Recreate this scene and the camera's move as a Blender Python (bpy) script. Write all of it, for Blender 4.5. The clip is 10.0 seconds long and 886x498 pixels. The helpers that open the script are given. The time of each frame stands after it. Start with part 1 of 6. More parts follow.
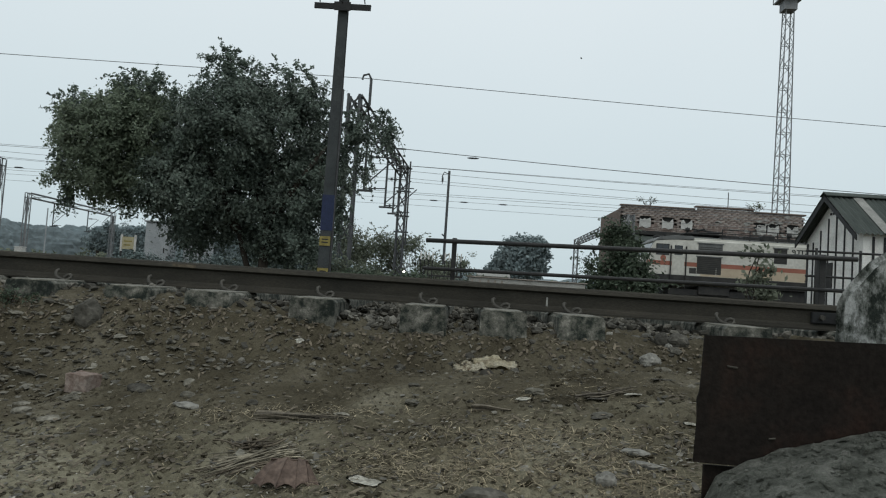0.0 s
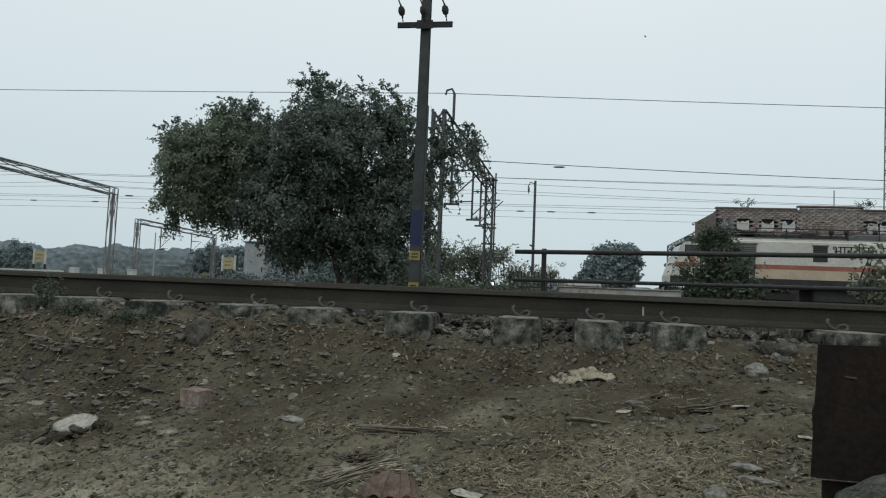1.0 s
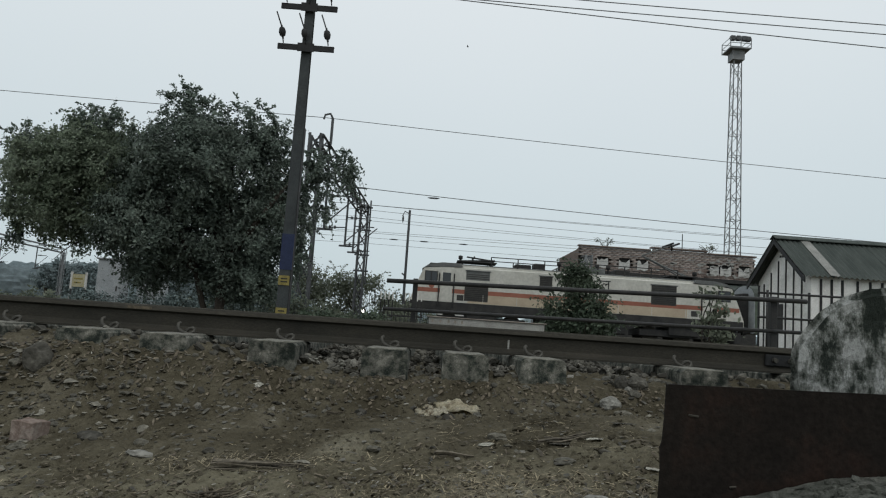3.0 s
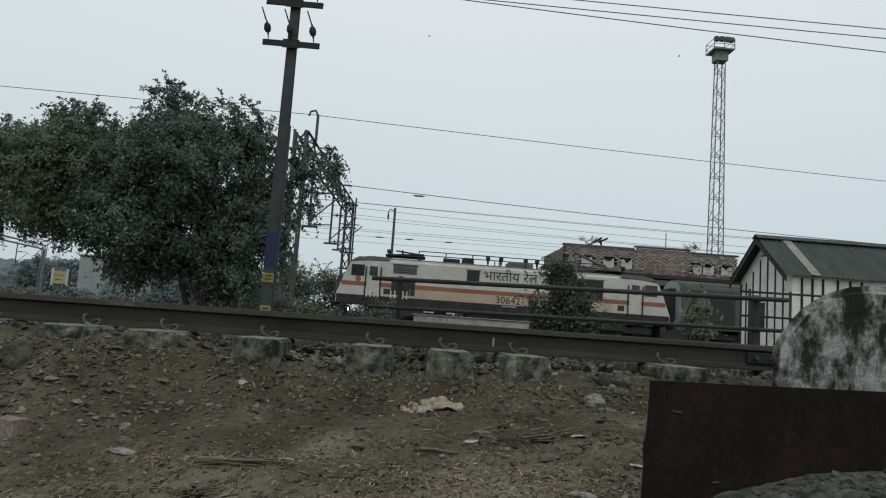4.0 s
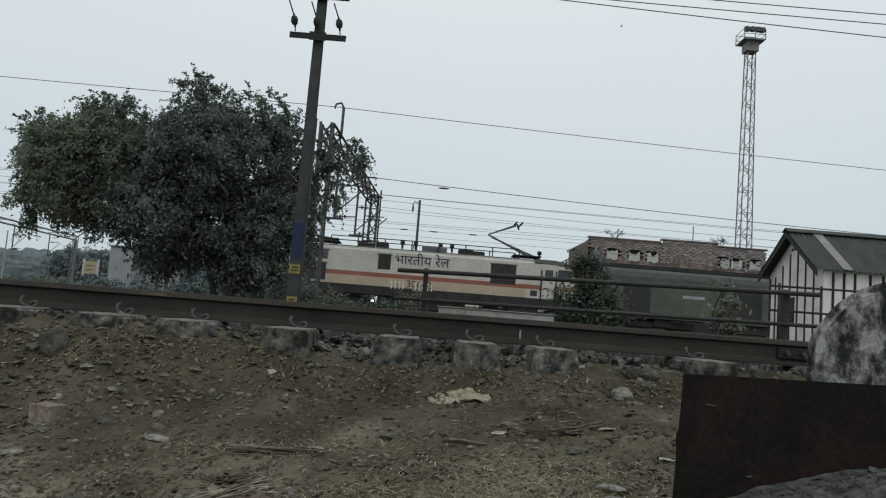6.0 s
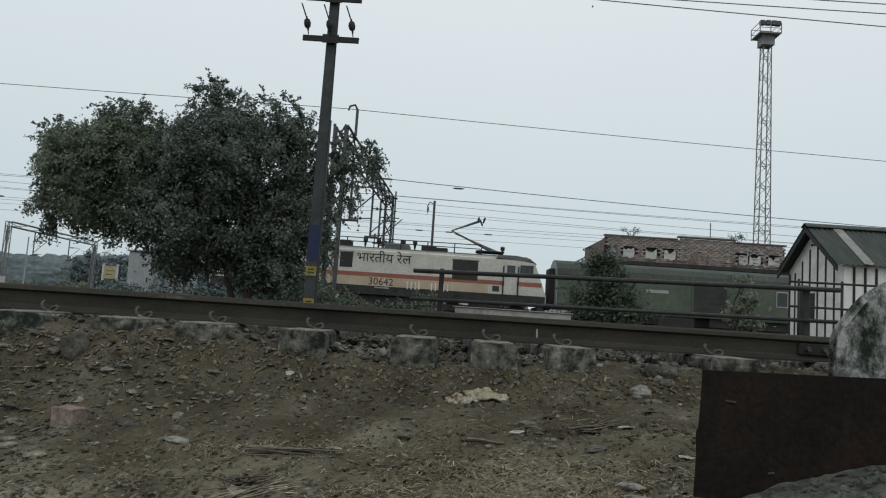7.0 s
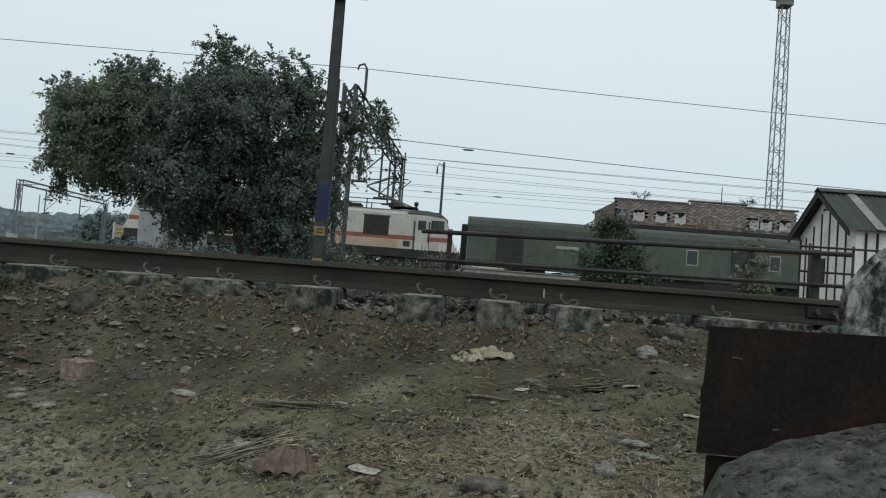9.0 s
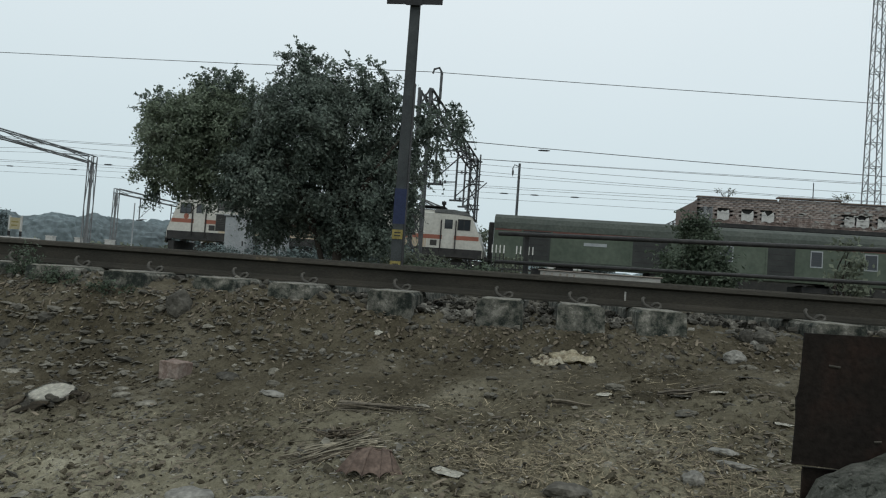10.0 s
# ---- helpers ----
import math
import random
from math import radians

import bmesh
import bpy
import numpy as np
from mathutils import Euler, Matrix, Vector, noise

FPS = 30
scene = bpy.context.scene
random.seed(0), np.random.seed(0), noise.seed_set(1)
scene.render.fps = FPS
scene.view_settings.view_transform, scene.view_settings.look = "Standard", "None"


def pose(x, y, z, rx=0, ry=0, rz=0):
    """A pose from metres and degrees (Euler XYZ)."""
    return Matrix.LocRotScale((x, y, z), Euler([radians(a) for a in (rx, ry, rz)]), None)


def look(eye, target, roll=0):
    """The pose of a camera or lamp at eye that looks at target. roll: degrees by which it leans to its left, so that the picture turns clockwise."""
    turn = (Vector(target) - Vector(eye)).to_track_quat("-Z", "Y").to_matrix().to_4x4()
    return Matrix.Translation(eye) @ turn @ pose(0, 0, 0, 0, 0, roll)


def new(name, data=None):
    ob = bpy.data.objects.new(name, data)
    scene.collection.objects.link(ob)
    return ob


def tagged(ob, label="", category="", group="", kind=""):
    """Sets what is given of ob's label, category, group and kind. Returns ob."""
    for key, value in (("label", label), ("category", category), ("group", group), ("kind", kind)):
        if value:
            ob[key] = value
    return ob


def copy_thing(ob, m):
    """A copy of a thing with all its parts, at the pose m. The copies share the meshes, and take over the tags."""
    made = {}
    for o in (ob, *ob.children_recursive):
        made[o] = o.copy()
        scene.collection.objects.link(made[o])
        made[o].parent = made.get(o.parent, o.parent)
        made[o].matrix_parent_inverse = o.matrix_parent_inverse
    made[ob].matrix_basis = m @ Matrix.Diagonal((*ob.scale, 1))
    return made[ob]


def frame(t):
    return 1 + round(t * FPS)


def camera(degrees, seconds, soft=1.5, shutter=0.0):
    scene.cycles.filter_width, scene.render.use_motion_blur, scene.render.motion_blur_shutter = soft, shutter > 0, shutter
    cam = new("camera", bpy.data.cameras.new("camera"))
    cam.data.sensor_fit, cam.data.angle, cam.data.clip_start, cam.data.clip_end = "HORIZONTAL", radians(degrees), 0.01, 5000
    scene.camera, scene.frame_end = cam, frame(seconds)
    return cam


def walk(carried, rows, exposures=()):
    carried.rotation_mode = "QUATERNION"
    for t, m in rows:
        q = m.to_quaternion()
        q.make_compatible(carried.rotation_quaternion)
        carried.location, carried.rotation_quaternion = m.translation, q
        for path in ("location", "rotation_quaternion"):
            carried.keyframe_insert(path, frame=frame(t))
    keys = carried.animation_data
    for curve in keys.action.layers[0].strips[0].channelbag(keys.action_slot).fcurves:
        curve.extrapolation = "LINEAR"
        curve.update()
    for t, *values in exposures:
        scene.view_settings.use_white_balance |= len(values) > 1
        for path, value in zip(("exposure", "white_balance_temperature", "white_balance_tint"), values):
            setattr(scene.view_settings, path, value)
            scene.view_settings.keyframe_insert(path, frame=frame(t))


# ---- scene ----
cam = camera(64.2, 10.0, soft=1.15)

PATH = [
    (0, (0.14, -0.166, 0.417), (0.075, 1.83, 0.529), 3.8),
    (0.3, (0.135, -0.172, 0.423), (0.03, 1.82, 0.57), 3.1),
    (0.5, (0.132, -0.176, 0.427), (-0.065, 1.81, 0.565), 2.7),
    (0.7, (0.128, -0.182, 0.425), (-0.167, 1.792, 0.557), 2.6),
    (1, (0.121, -0.192, 0.423), (-0.192, 1.779, 0.555), 2.4),
    (1.2, (0.125, -0.19, 0.427), (-0.178, 1.78, 0.586), 2.5),
    (1.5, (0.131, -0.188, 0.432), (-0.141, 1.787, 0.581), 2.6),
    (1.7, (0.139, -0.192, 0.436), (-0.034, 1.788, 0.616), 3.3),
    (2, (0.15, -0.199, 0.443), (0.113, 1.793, 0.625), 4.3),
    (2.3, (0.14, -0.188, 0.438), (0.124, 1.804, 0.609), 3.9),
    (2.5, (0.134, -0.181, 0.435), (0.115, 1.81, 0.617), 3.7),
    (2.8, (0.127, -0.181, 0.437), (0.132, 1.806, 0.657), 3.8),
    (3, (0.122, -0.181, 0.439), (0.163, 1.805, 0.668), 3.9),
    (4.5, (0.119, -0.18, 0.434), (0.204, 1.805, 0.658), 4.0),
    (4.7, (0.116, -0.184, 0.434), (0.194, 1.802, 0.657), 4.1),
    (5, (0.111, -0.19, 0.435), (0.149, 1.798, 0.652), 4.2),
    (5.2, (0.107, -0.19, 0.434), (0.12, 1.8, 0.646), 4.4),
    (5.5, (0.1, -0.189, 0.433), (0.132, 1.801, 0.635), 4.7),
    (7, (0.101, -0.184, 0.427), (0.074, 1.806, 0.625), 3.8),
    (7.3, (0.109, -0.187, 0.428), (0.091, 1.802, 0.635), 3.7),
    (7.5, (0.114, -0.189, 0.428), (0.096, 1.804, 0.597), 3.6),
    (7.8, (0.106, -0.176, 0.421), (0.036, 1.818, 0.559), 3.4),
    (8, (0.101, -0.167, 0.417), (-0.009, 1.827, 0.529), 3.2),
    (8.2, (0.091, -0.165, 0.417), (-0.073, 1.826, 0.527), 3.8),
    (8.5, (0.075, -0.161, 0.416), (-0.091, 1.831, 0.491), 4.6),
    (8.7, (0.09, -0.159, 0.412), (-0.069, 1.833, 0.492), 4.5),
    (9, (0.113, -0.156, 0.407), (0.068, 1.842, 0.497), 4.4),
    (9.2, (0.111, -0.168, 0.409), (0.098, 1.83, 0.514), 3.9),
    (9.5, (0.108, -0.187, 0.413), (0.017, 1.808, 0.523), 3.2),
    (9.7, (0.104, -0.184, 0.415), (-0.15, 1.8, 0.495), 3.6),
    (10, (0.098, -0.179, 0.417), (-0.161, 1.803, 0.496), 4.1),
]
walk(cam, [(t, look(eye, target, roll)) for t, eye, target, roll in PATH],
     exposures=[(0.0, 0.0, 6470, 9.5), (1.5, 0.0, 6470, 9.5), (2.5, -0.06, 6540, 11), (5.7, -0.08, 6540, 11), (7.0, -0.06, 6540, 11), (8.0, 0.03, 6480, 9.5), (10.0, 0.05, 6440, 9)])

# ---- light ----
world = bpy.data.worlds.new("overcast")
scene.world = world
world.use_nodes = True
wn, wl = world.node_tree.nodes, world.node_tree.links
wn.clear()
sky = wn.new("ShaderNodeTexSky")
sky.sky_type = 'NISHITA'
sky.sun_disc = False
sky.sun_elevation, sky.sun_rotation = radians(48), radians(200)
sky.dust_density, sky.air_density = 4.0, 1.0
w_coord = wn.new("ShaderNodeTexCoord")
w_sep = wn.new("ShaderNodeSeparateXYZ")
w_ramp = wn.new("ShaderNodeValToRGB")
w_ramp.color_ramp.elements[0].position, w_ramp.color_ramp.elements[0].color = 0.0, (0.535, 0.64, 0.675, 1)
w_ramp.color_ramp.elements[1].position, w_ramp.color_ramp.elements[1].color = 0.45, (0.735, 0.80, 0.825, 1)
w_noise = wn.new("ShaderNodeTexNoise")
w_noise.inputs["Scale"].default_value, w_noise.inputs["Detail"].default_value = 1.6, 3.0
w_cloud = wn.new("ShaderNodeMix")
w_cloud.data_type, w_cloud.blend_type = 'RGBA', 'SOFT_LIGHT'
w_cloud.inputs[0].default_value = 0.12
w_over, w_clear, w_sum = wn.new("ShaderNodeBackground"), wn.new("ShaderNodeBackground"), wn.new("ShaderNodeAddShader")
w_over.inputs["Strength"].default_value = 1.0
w_clear.inputs["Strength"].default_value = 0.008
w_out = wn.new("ShaderNodeOutputWorld")
wl.new(w_coord.outputs["Generated"], w_sep.inputs[0])
wl.new(w_sep.outputs["Z"], w_ramp.inputs[0])
wl.new(w_coord.outputs["Generated"], w_noise.inputs["Vector"])
wl.new(w_ramp.outputs[0], w_cloud.inputs[6])
wl.new(w_noise.outputs["Fac"], w_cloud.inputs[7])
wl.new(w_cloud.outputs[2], w_over.inputs["Color"])
wl.new(sky.outputs[0], w_clear.inputs["Color"])
wl.new(w_over.outputs[0], w_sum.inputs[0])
wl.new(w_clear.outputs[0], w_sum.inputs[1])
wl.new(w_sum.outputs[0], w_out.inputs[0])
sun = new("sun", bpy.data.lights.new("sun", 'SUN'))
sun.data.energy, sun.data.angle, sun.data.color = 0.45, radians(30), (1.0, 0.98, 0.94)
sun.matrix_world = look((10, -20, 30), (0, 0, 0))


# ---- materials ----
def shift_by_object(m):
    """Repeats of one mesh each take their own part of the pattern."""
    n, l = m.node_tree.nodes, m.node_tree.links
    info, far, add = n.new("ShaderNodeObjectInfo"), n.new("ShaderNodeMath"), n.new("ShaderNodeVectorMath")
    far.operation = 'MULTIPLY'
    far.inputs[1].default_value = 37.0
    l.new(info.outputs["Random"], far.inputs[0])
    for mp in [q for q in n if q.bl_idname == "ShaderNodeMapping"]:
        l.new(mp.inputs[0].links[0].from_socket, add.inputs[0])
        l.new(far.outputs[0], add.inputs[1])
        l.new(add.outputs[0], mp.inputs[0])


def mat(name, colors, scale=4.0, rough=0.8, bump=0.3, metal=0.0, fine=60.0, vary=0.0, bump_scale=None, streak=1.0, stretch=(1, 1, 1), spread=0.36, gloss=0.3):
    """Noise-mixed colours at two scales, with bump. vary: brightness spread from piece to piece."""
    m = bpy.data.materials.new(name)
    m.use_nodes = True
    n, l = m.node_tree.nodes, m.node_tree.links
    b = n["Principled BSDF"]
    b.inputs["Roughness"].default_value, b.inputs["Metallic"].default_value = rough, metal
    b.inputs["Specular IOR Level"].default_value = gloss
    co = n.new("ShaderNodeTexCoord")
    mp = n.new("ShaderNodeMapping")
    mp.inputs["Scale"].default_value = stretch
    l.new(co.outputs["Object"], mp.inputs[0])
    big, small = n.new("ShaderNodeTexNoise"), n.new("ShaderNodeTexNoise")
    big.inputs["Scale"].default_value, big.inputs["Detail"].default_value = scale, 6.0
    big.inputs["Roughness"].default_value = 0.65
    small.inputs["Scale"].default_value, small.inputs["Detail"].default_value = fine, 5.0
    l.new(mp.outputs[0], big.inputs["Vector"])
    l.new(mp.outputs[0], small.inputs["Vector"])
    ramp = n.new("ShaderNodeValToRGB")
    els = ramp.color_ramp.elements
    while len(els) < len(colors):
        els.new(0.5)
    for i, c in enumerate(colors):
        els[i].position = 0.5 + spread * (i / max(1, len(colors) - 1) - 0.5)
        els[i].color = (*c, 1)
    l.new(big.outputs["Fac"], ramp.inputs[0])
    mul = n.new("ShaderNodeMix")
    mul.data_type, mul.blend_type = 'RGBA', 'MULTIPLY'
    mul.inputs[0].default_value = 0.55 * streak
    grain = n.new("ShaderNodeMapRange")
    grain.inputs[1].default_value, grain.inputs[2].default_value = 0.25, 0.75
    grain.inputs[3].default_value, grain.inputs[4].default_value = 0.35, 1.5
    l.new(small.outputs["Fac"], grain.inputs[0])
    l.new(ramp.outputs[0], mul.inputs[6])
    l.new(grain.outputs[0], mul.inputs[7])
    last = mul.outputs[2]
    if vary:
        geo, info, add = n.new("ShaderNodeNewGeometry"), n.new("ShaderNodeObjectInfo"), n.new("ShaderNodeMath")
        l.new(geo.outputs["Random Per Island"], add.inputs[0])
        l.new(info.outputs["Random"], add.inputs[1])
        fr = n.new("ShaderNodeMath")
        fr.operation = 'FRACT'
        l.new(add.outputs[0], fr.inputs[0])
        rg = n.new("ShaderNodeMapRange")
        rg.inputs[3].default_value, rg.inputs[4].default_value = 1 - vary, 1 + vary
        l.new(fr.outputs[0], rg.inputs[0])
        m2 = n.new("ShaderNodeMix")
        m2.data_type, m2.blend_type = 'RGBA', 'MULTIPLY'
        m2.inputs[0].default_value = 1.0
        l.new(last, m2.inputs[6])
        l.new(rg.outputs[0], m2.inputs[7])
        last = m2.outputs[2]
    l.new(last, b.inputs["Base Color"])
    if bump:
        bp = n.new("ShaderNodeBump")
        bp.inputs["Strength"].default_value = bump
        bp.inputs["Distance"].default_value = 0.01 if bump_scale is None else bump_scale
        l.new(small.outputs["Fac"], bp.inputs["Height"])
        l.new(bp.outputs[0], b.inputs["Normal"])
    return m


def soil_material():
    """Trodden earth: brown soil, grey dust and dark damp patches, with grit."""
    m = mat("soil", [(0.044, 0.0375, 0.0245), (0.073, 0.0635, 0.0425), (0.101, 0.089, 0.0615), (0.145, 0.13, 0.096)], scale=2.2, rough=0.97, bump=0.8, fine=26, bump_scale=0.04, gloss=0.1, spread=0.4, streak=0.45)
    n, l = m.node_tree.nodes, m.node_tree.links
    b = n["Principled BSDF"]
    vor = n.new("ShaderNodeTexVoronoi")
    vor.inputs["Scale"].default_value = 45
    co = n.new("ShaderNodeTexCoord")
    l.new(co.outputs["Object"], vor.inputs["Vector"])
    gt = n.new("ShaderNodeMapRange")
    gt.inputs[1].default_value, gt.inputs[2].default_value, gt.inputs[3].default_value, gt.inputs[4].default_value = 0.0, 0.5, 1.12, 0.9
    l.new(vor.outputs["Distance"], gt.inputs[0])
    mx = n.new("ShaderNodeMix")
    mx.data_type, mx.blend_type = 'RGBA', 'MULTIPLY'
    mx.inputs[0].default_value = 0.8
    l.new(b.inputs["Base Color"].links[0].from_socket, mx.inputs[6])
    l.new(gt.outputs[0], mx.inputs[7])
    # grey dust on the trodden strip nearest the viewer
    sep, edge, rag = n.new("ShaderNodeSeparateXYZ"), n.new("ShaderNodeMapRange"), n.new("ShaderNodeTexNoise")
    l.new(co.outputs["Object"], sep.inputs[0])
    rag.inputs["Scale"].default_value, rag.inputs["Detail"].default_value = 1.7, 6
    l.new(co.outputs["Object"], rag.inputs["Vector"])
    wob = n.new("ShaderNodeMath")
    wob.operation = 'MULTIPLY_ADD'
    wob.inputs[1].default_value = 2.6
    l.new(rag.outputs["Fac"], wob.inputs[0])
    l.new(sep.outputs["Y"], wob.inputs[2])
    edge.inputs[1].default_value, edge.inputs[2].default_value, edge.inputs[3].default_value, edge.inputs[4].default_value = 2.85, 4.3, 1.0, 0.0
    l.new(wob.outputs[0], edge.inputs[0])
    dust = n.new("ShaderNodeMix")
    dust.data_type, dust.blend_type = 'RGBA', 'MULTIPLY'
    dust.inputs[7].default_value = (3.0, 3.17, 3.3, 1)
    l.new(edge.outputs[0], dust.inputs[0])
    l.new(mx.outputs[2], dust.inputs[6])
    # a mat of chaff where straw was spread
    ell = n.new("ShaderNodeMapping")
    ell.inputs["Location"].default_value, ell.inputs["Scale"].default_value = (-0.45, -5.1, 0), (1.5, 2.2, 0)
    l.new(co.outputs["Object"], ell.inputs[0])
    dist = n.new("ShaderNodeVectorMath")
    dist.operation = 'LENGTH'
    l.new(ell.outputs[0], dist.inputs[0])
    patch = n.new("ShaderNodeTexNoise")
    patch.inputs["Scale"].default_value, patch.inputs["Detail"].default_value, patch.inputs["Roughness"].default_value = 5.0, 8, 0.7
    l.new(co.outputs["Object"], patch.inputs["Vector"])
    sm = n.new("ShaderNodeMath")
    sm.operation = 'MULTIPLY_ADD'
    sm.inputs[1].default_value = 2.2
    l.new(patch.outputs["Fac"], sm.inputs[0])
    l.new(dist.outputs["Value"], sm.inputs[2])
    fade = n.new("ShaderNodeMapRange")
    fade.inputs[1].default_value, fade.inputs[2].default_value, fade.inputs[3].default_value, fade.inputs[4].default_value = 1.2, 2.1, 0.4, 0.0
    l.new(sm.outputs[0], fade.inputs[0])
    fibre = n.new("ShaderNodeTexNoise")
    fibre.inputs["Scale"].default_value, fibre.inputs["Detail"].default_value = 60.0, 6
    l.new(co.outputs["Object"], fibre.inputs["Vector"])
    tone = n.new("ShaderNodeValToRGB")
    tone.color_ramp.elements[0].position, tone.color_ramp.elements[0].color = 0.42, (0.03, 0.026, 0.018, 1)
    tone.color_ramp.elements[1].position, tone.color_ramp.elements[1].color = 0.6, (0.27, 0.228, 0.15, 1)
    l.new(fibre.outputs["Fac"], tone.inputs[0])
    chaff_mix = n.new("ShaderNodeMix")
    chaff_mix.data_type = 'RGBA'
    l.new(fade.outputs[0], chaff_mix.inputs[0])
    l.new(dust.outputs[2], chaff_mix.inputs[6])
    l.new(tone.outputs[0], chaff_mix.inputs[7])
    l.new(chaff_mix.outputs[2], b.inputs["Base Color"])
    # crumbs of earth that stand up from the surface
    crumb, relief = n.new("ShaderNodeTexVoronoi"), n.new("ShaderNodeBump")
    crumb.inputs["Scale"].default_value = 110
    l.new(co.outputs["Object"], crumb.inputs["Vector"])
    relief.inputs["Strength"].default_value, relief.inputs["Distance"].default_value = 0.3, 0.008
    relief.invert = True
    l.new(crumb.outputs["Distance"], relief.inputs["Height"])
    l.new(b.inputs["Normal"].links[0].from_socket, relief.inputs["Normal"])
    l.new(relief.outputs[0], b.inputs["Normal"])
    return m


def glow(name, color, strength):
    m = bpy.data.materials.new(name)
    m.use_nodes = True
    b = m.node_tree.nodes["Principled BSDF"]
    b.inputs["Base Color"].default_value = (*color, 1)
    b.inputs["Emission Color"].default_value = (*color, 1)
    b.inputs["Emission Strength"].default_value = strength
    return m


M_SOIL = soil_material()
M_STONE = mat("ballast", [(0.04, 0.038, 0.031), (0.09, 0.0845, 0.07), (0.165, 0.155, 0.131)], scale=6, rough=0.95, bump=0.5, vary=0.45)
M_LUMP = mat("ballast_lump", [(0.055, 0.053, 0.045), (0.12, 0.115, 0.098), (0.21, 0.2, 0.174)], scale=6, rough=0.95, bump=0.5, vary=0.5)
M_FLAKE = mat("flat_stone", [(0.06, 0.056, 0.044), (0.12, 0.112, 0.09), (0.215, 0.202, 0.168)], scale=6, rough=0.95, bump=0.5, vary=0.5)
M_WHITESTONE = mat("pale_stone", [(0.13, 0.128, 0.112), (0.28, 0.27, 0.24)], scale=9, rough=0.9, bump=0.5)
M_CONCRETE = mat("sleeper_concrete", [(0.018, 0.023, 0.019), (0.03, 0.036, 0.03), (0.055, 0.06, 0.049), (0.10, 0.101, 0.084), (0.13, 0.128, 0.108), (0.16, 0.156, 0.133), (0.25, 0.242, 0.208)], scale=11, rough=0.95, bump=0.9, fine=55, vary=0.15, spread=0.22)
# paler concrete that paints the sky's light on the sleeper tops
M_SKYLITTOP = mat("skylit_concrete", [(0.10, 0.098, 0.08), (0.17, 0.165, 0.14), (0.24, 0.232, 0.2)], scale=14, rough=0.95, bump=0.5, fine=70)
M_RUST = mat("rail_steel", [(0.019, 0.0178, 0.0136), (0.032, 0.0293, 0.0222), (0.047, 0.0415, 0.0315)], scale=5, rough=0.75, bump=0.25, fine=120, stretch=(0.4, 1, 1))
M_RAILTOP = mat("rail_head", [(0.10, 0.092, 0.075), (0.17, 0.155, 0.13)], scale=8, rough=0.5, metal=0.3, bump=0.1, stretch=(0.3, 1, 1))
M_HEADSIDE = mat("rail_head_side", [(0.040, 0.037, 0.029), (0.068, 0.061, 0.049)], scale=7, rough=0.7, bump=0.2, fine=90, stretch=(0.3, 1, 1))
M_CLIP = mat("clip_steel", [(0.035, 0.033, 0.028), (0.095, 0.089, 0.075)], scale=20, rough=0.7, bump=0.2)
M_WHITEPAINT = mat("white_paint", [(0.55, 0.54, 0.5), (0.8, 0.79, 0.76)], scale=6, rough=0.7, bump=0.1)
M_DARKPAINT = mat("dark_paint", [(0.012, 0.013, 0.014), (0.03, 0.03, 0.03)], scale=5, rough=0.6, bump=0.1)
M_PIPE = mat("black_pipe", [(0.016, 0.017, 0.017), (0.04, 0.038, 0.036)], scale=7, rough=0.55, bump=0.2)
M_POLE = mat("pole_steel", [(0.034, 0.04, 0.042), (0.066, 0.073, 0.074)], scale=3, rough=0.7, bump=0.2, metal=0.2)
M_POLEDARK = mat("pole_flange", [(0.018, 0.019, 0.02), (0.035, 0.035, 0.036)], scale=3, rough=0.75, bump=0.2)
M_BLUE = mat("blue_band", [(0.014, 0.022, 0.058), (0.022, 0.034, 0.085)], scale=6, rough=0.6, bump=0.1)
M_FADED = mat("faded_board", [(0.30, 0.265, 0.15), (0.42, 0.385, 0.26)], scale=9, rough=0.7, bump=0.1)
M_YELLOW = mat("yellow_plate", [(0.2, 0.16, 0.045), (0.31, 0.255, 0.08)], scale=12, rough=0.6, bump=0.1)
M_WIRE = mat("wire", [(0.14, 0.15, 0.16), (0.22, 0.225, 0.23)], scale=3, rough=0.6, bump=0)
M_GALV = mat("galvanised", [(0.055, 0.058, 0.06), (0.11, 0.115, 0.12)], scale=3, rough=0.6, metal=0.3, bump=0.1)
# paler than the near steel: haze over tower and far gantries put in colour
M_TOWER = mat("tower_steel", [(0.15, 0.16, 0.165), (0.26, 0.265, 0.27)], scale=2, rough=0.6, metal=0.2, bump=0.1)
M_BARK = mat("bark", [(0.025, 0.021, 0.017), (0.06, 0.05, 0.04)], scale=5, rough=0.95, bump=0.6, bump_scale=0.03, stretch=(1, 1, 0.3))
M_LEAF = mat("leaf", [(0.076, 0.101, 0.08), (0.137, 0.171, 0.14), (0.213, 0.249, 0.206)], scale=0.9, rough=0.55, bump=0, vary=0.5, fine=9)
M_OLIVELEAF = mat("olive_leaf", [(0.098, 0.128, 0.083), (0.165, 0.202, 0.14), (0.235, 0.27, 0.20)], scale=0.9, rough=0.6, bump=0, vary=0.4, fine=9)
M_BUSHLEAF = mat("bush_leaf", [(0.055, 0.08, 0.052), (0.125, 0.155, 0.108)], scale=1.2, rough=0.6, bump=0, vary=0.4)
M_DRYLEAF = mat("dusty_leaf", [(0.13, 0.15, 0.11), (0.21, 0.23, 0.17)], scale=1.0, rough=0.8, bump=0, vary=0.35)
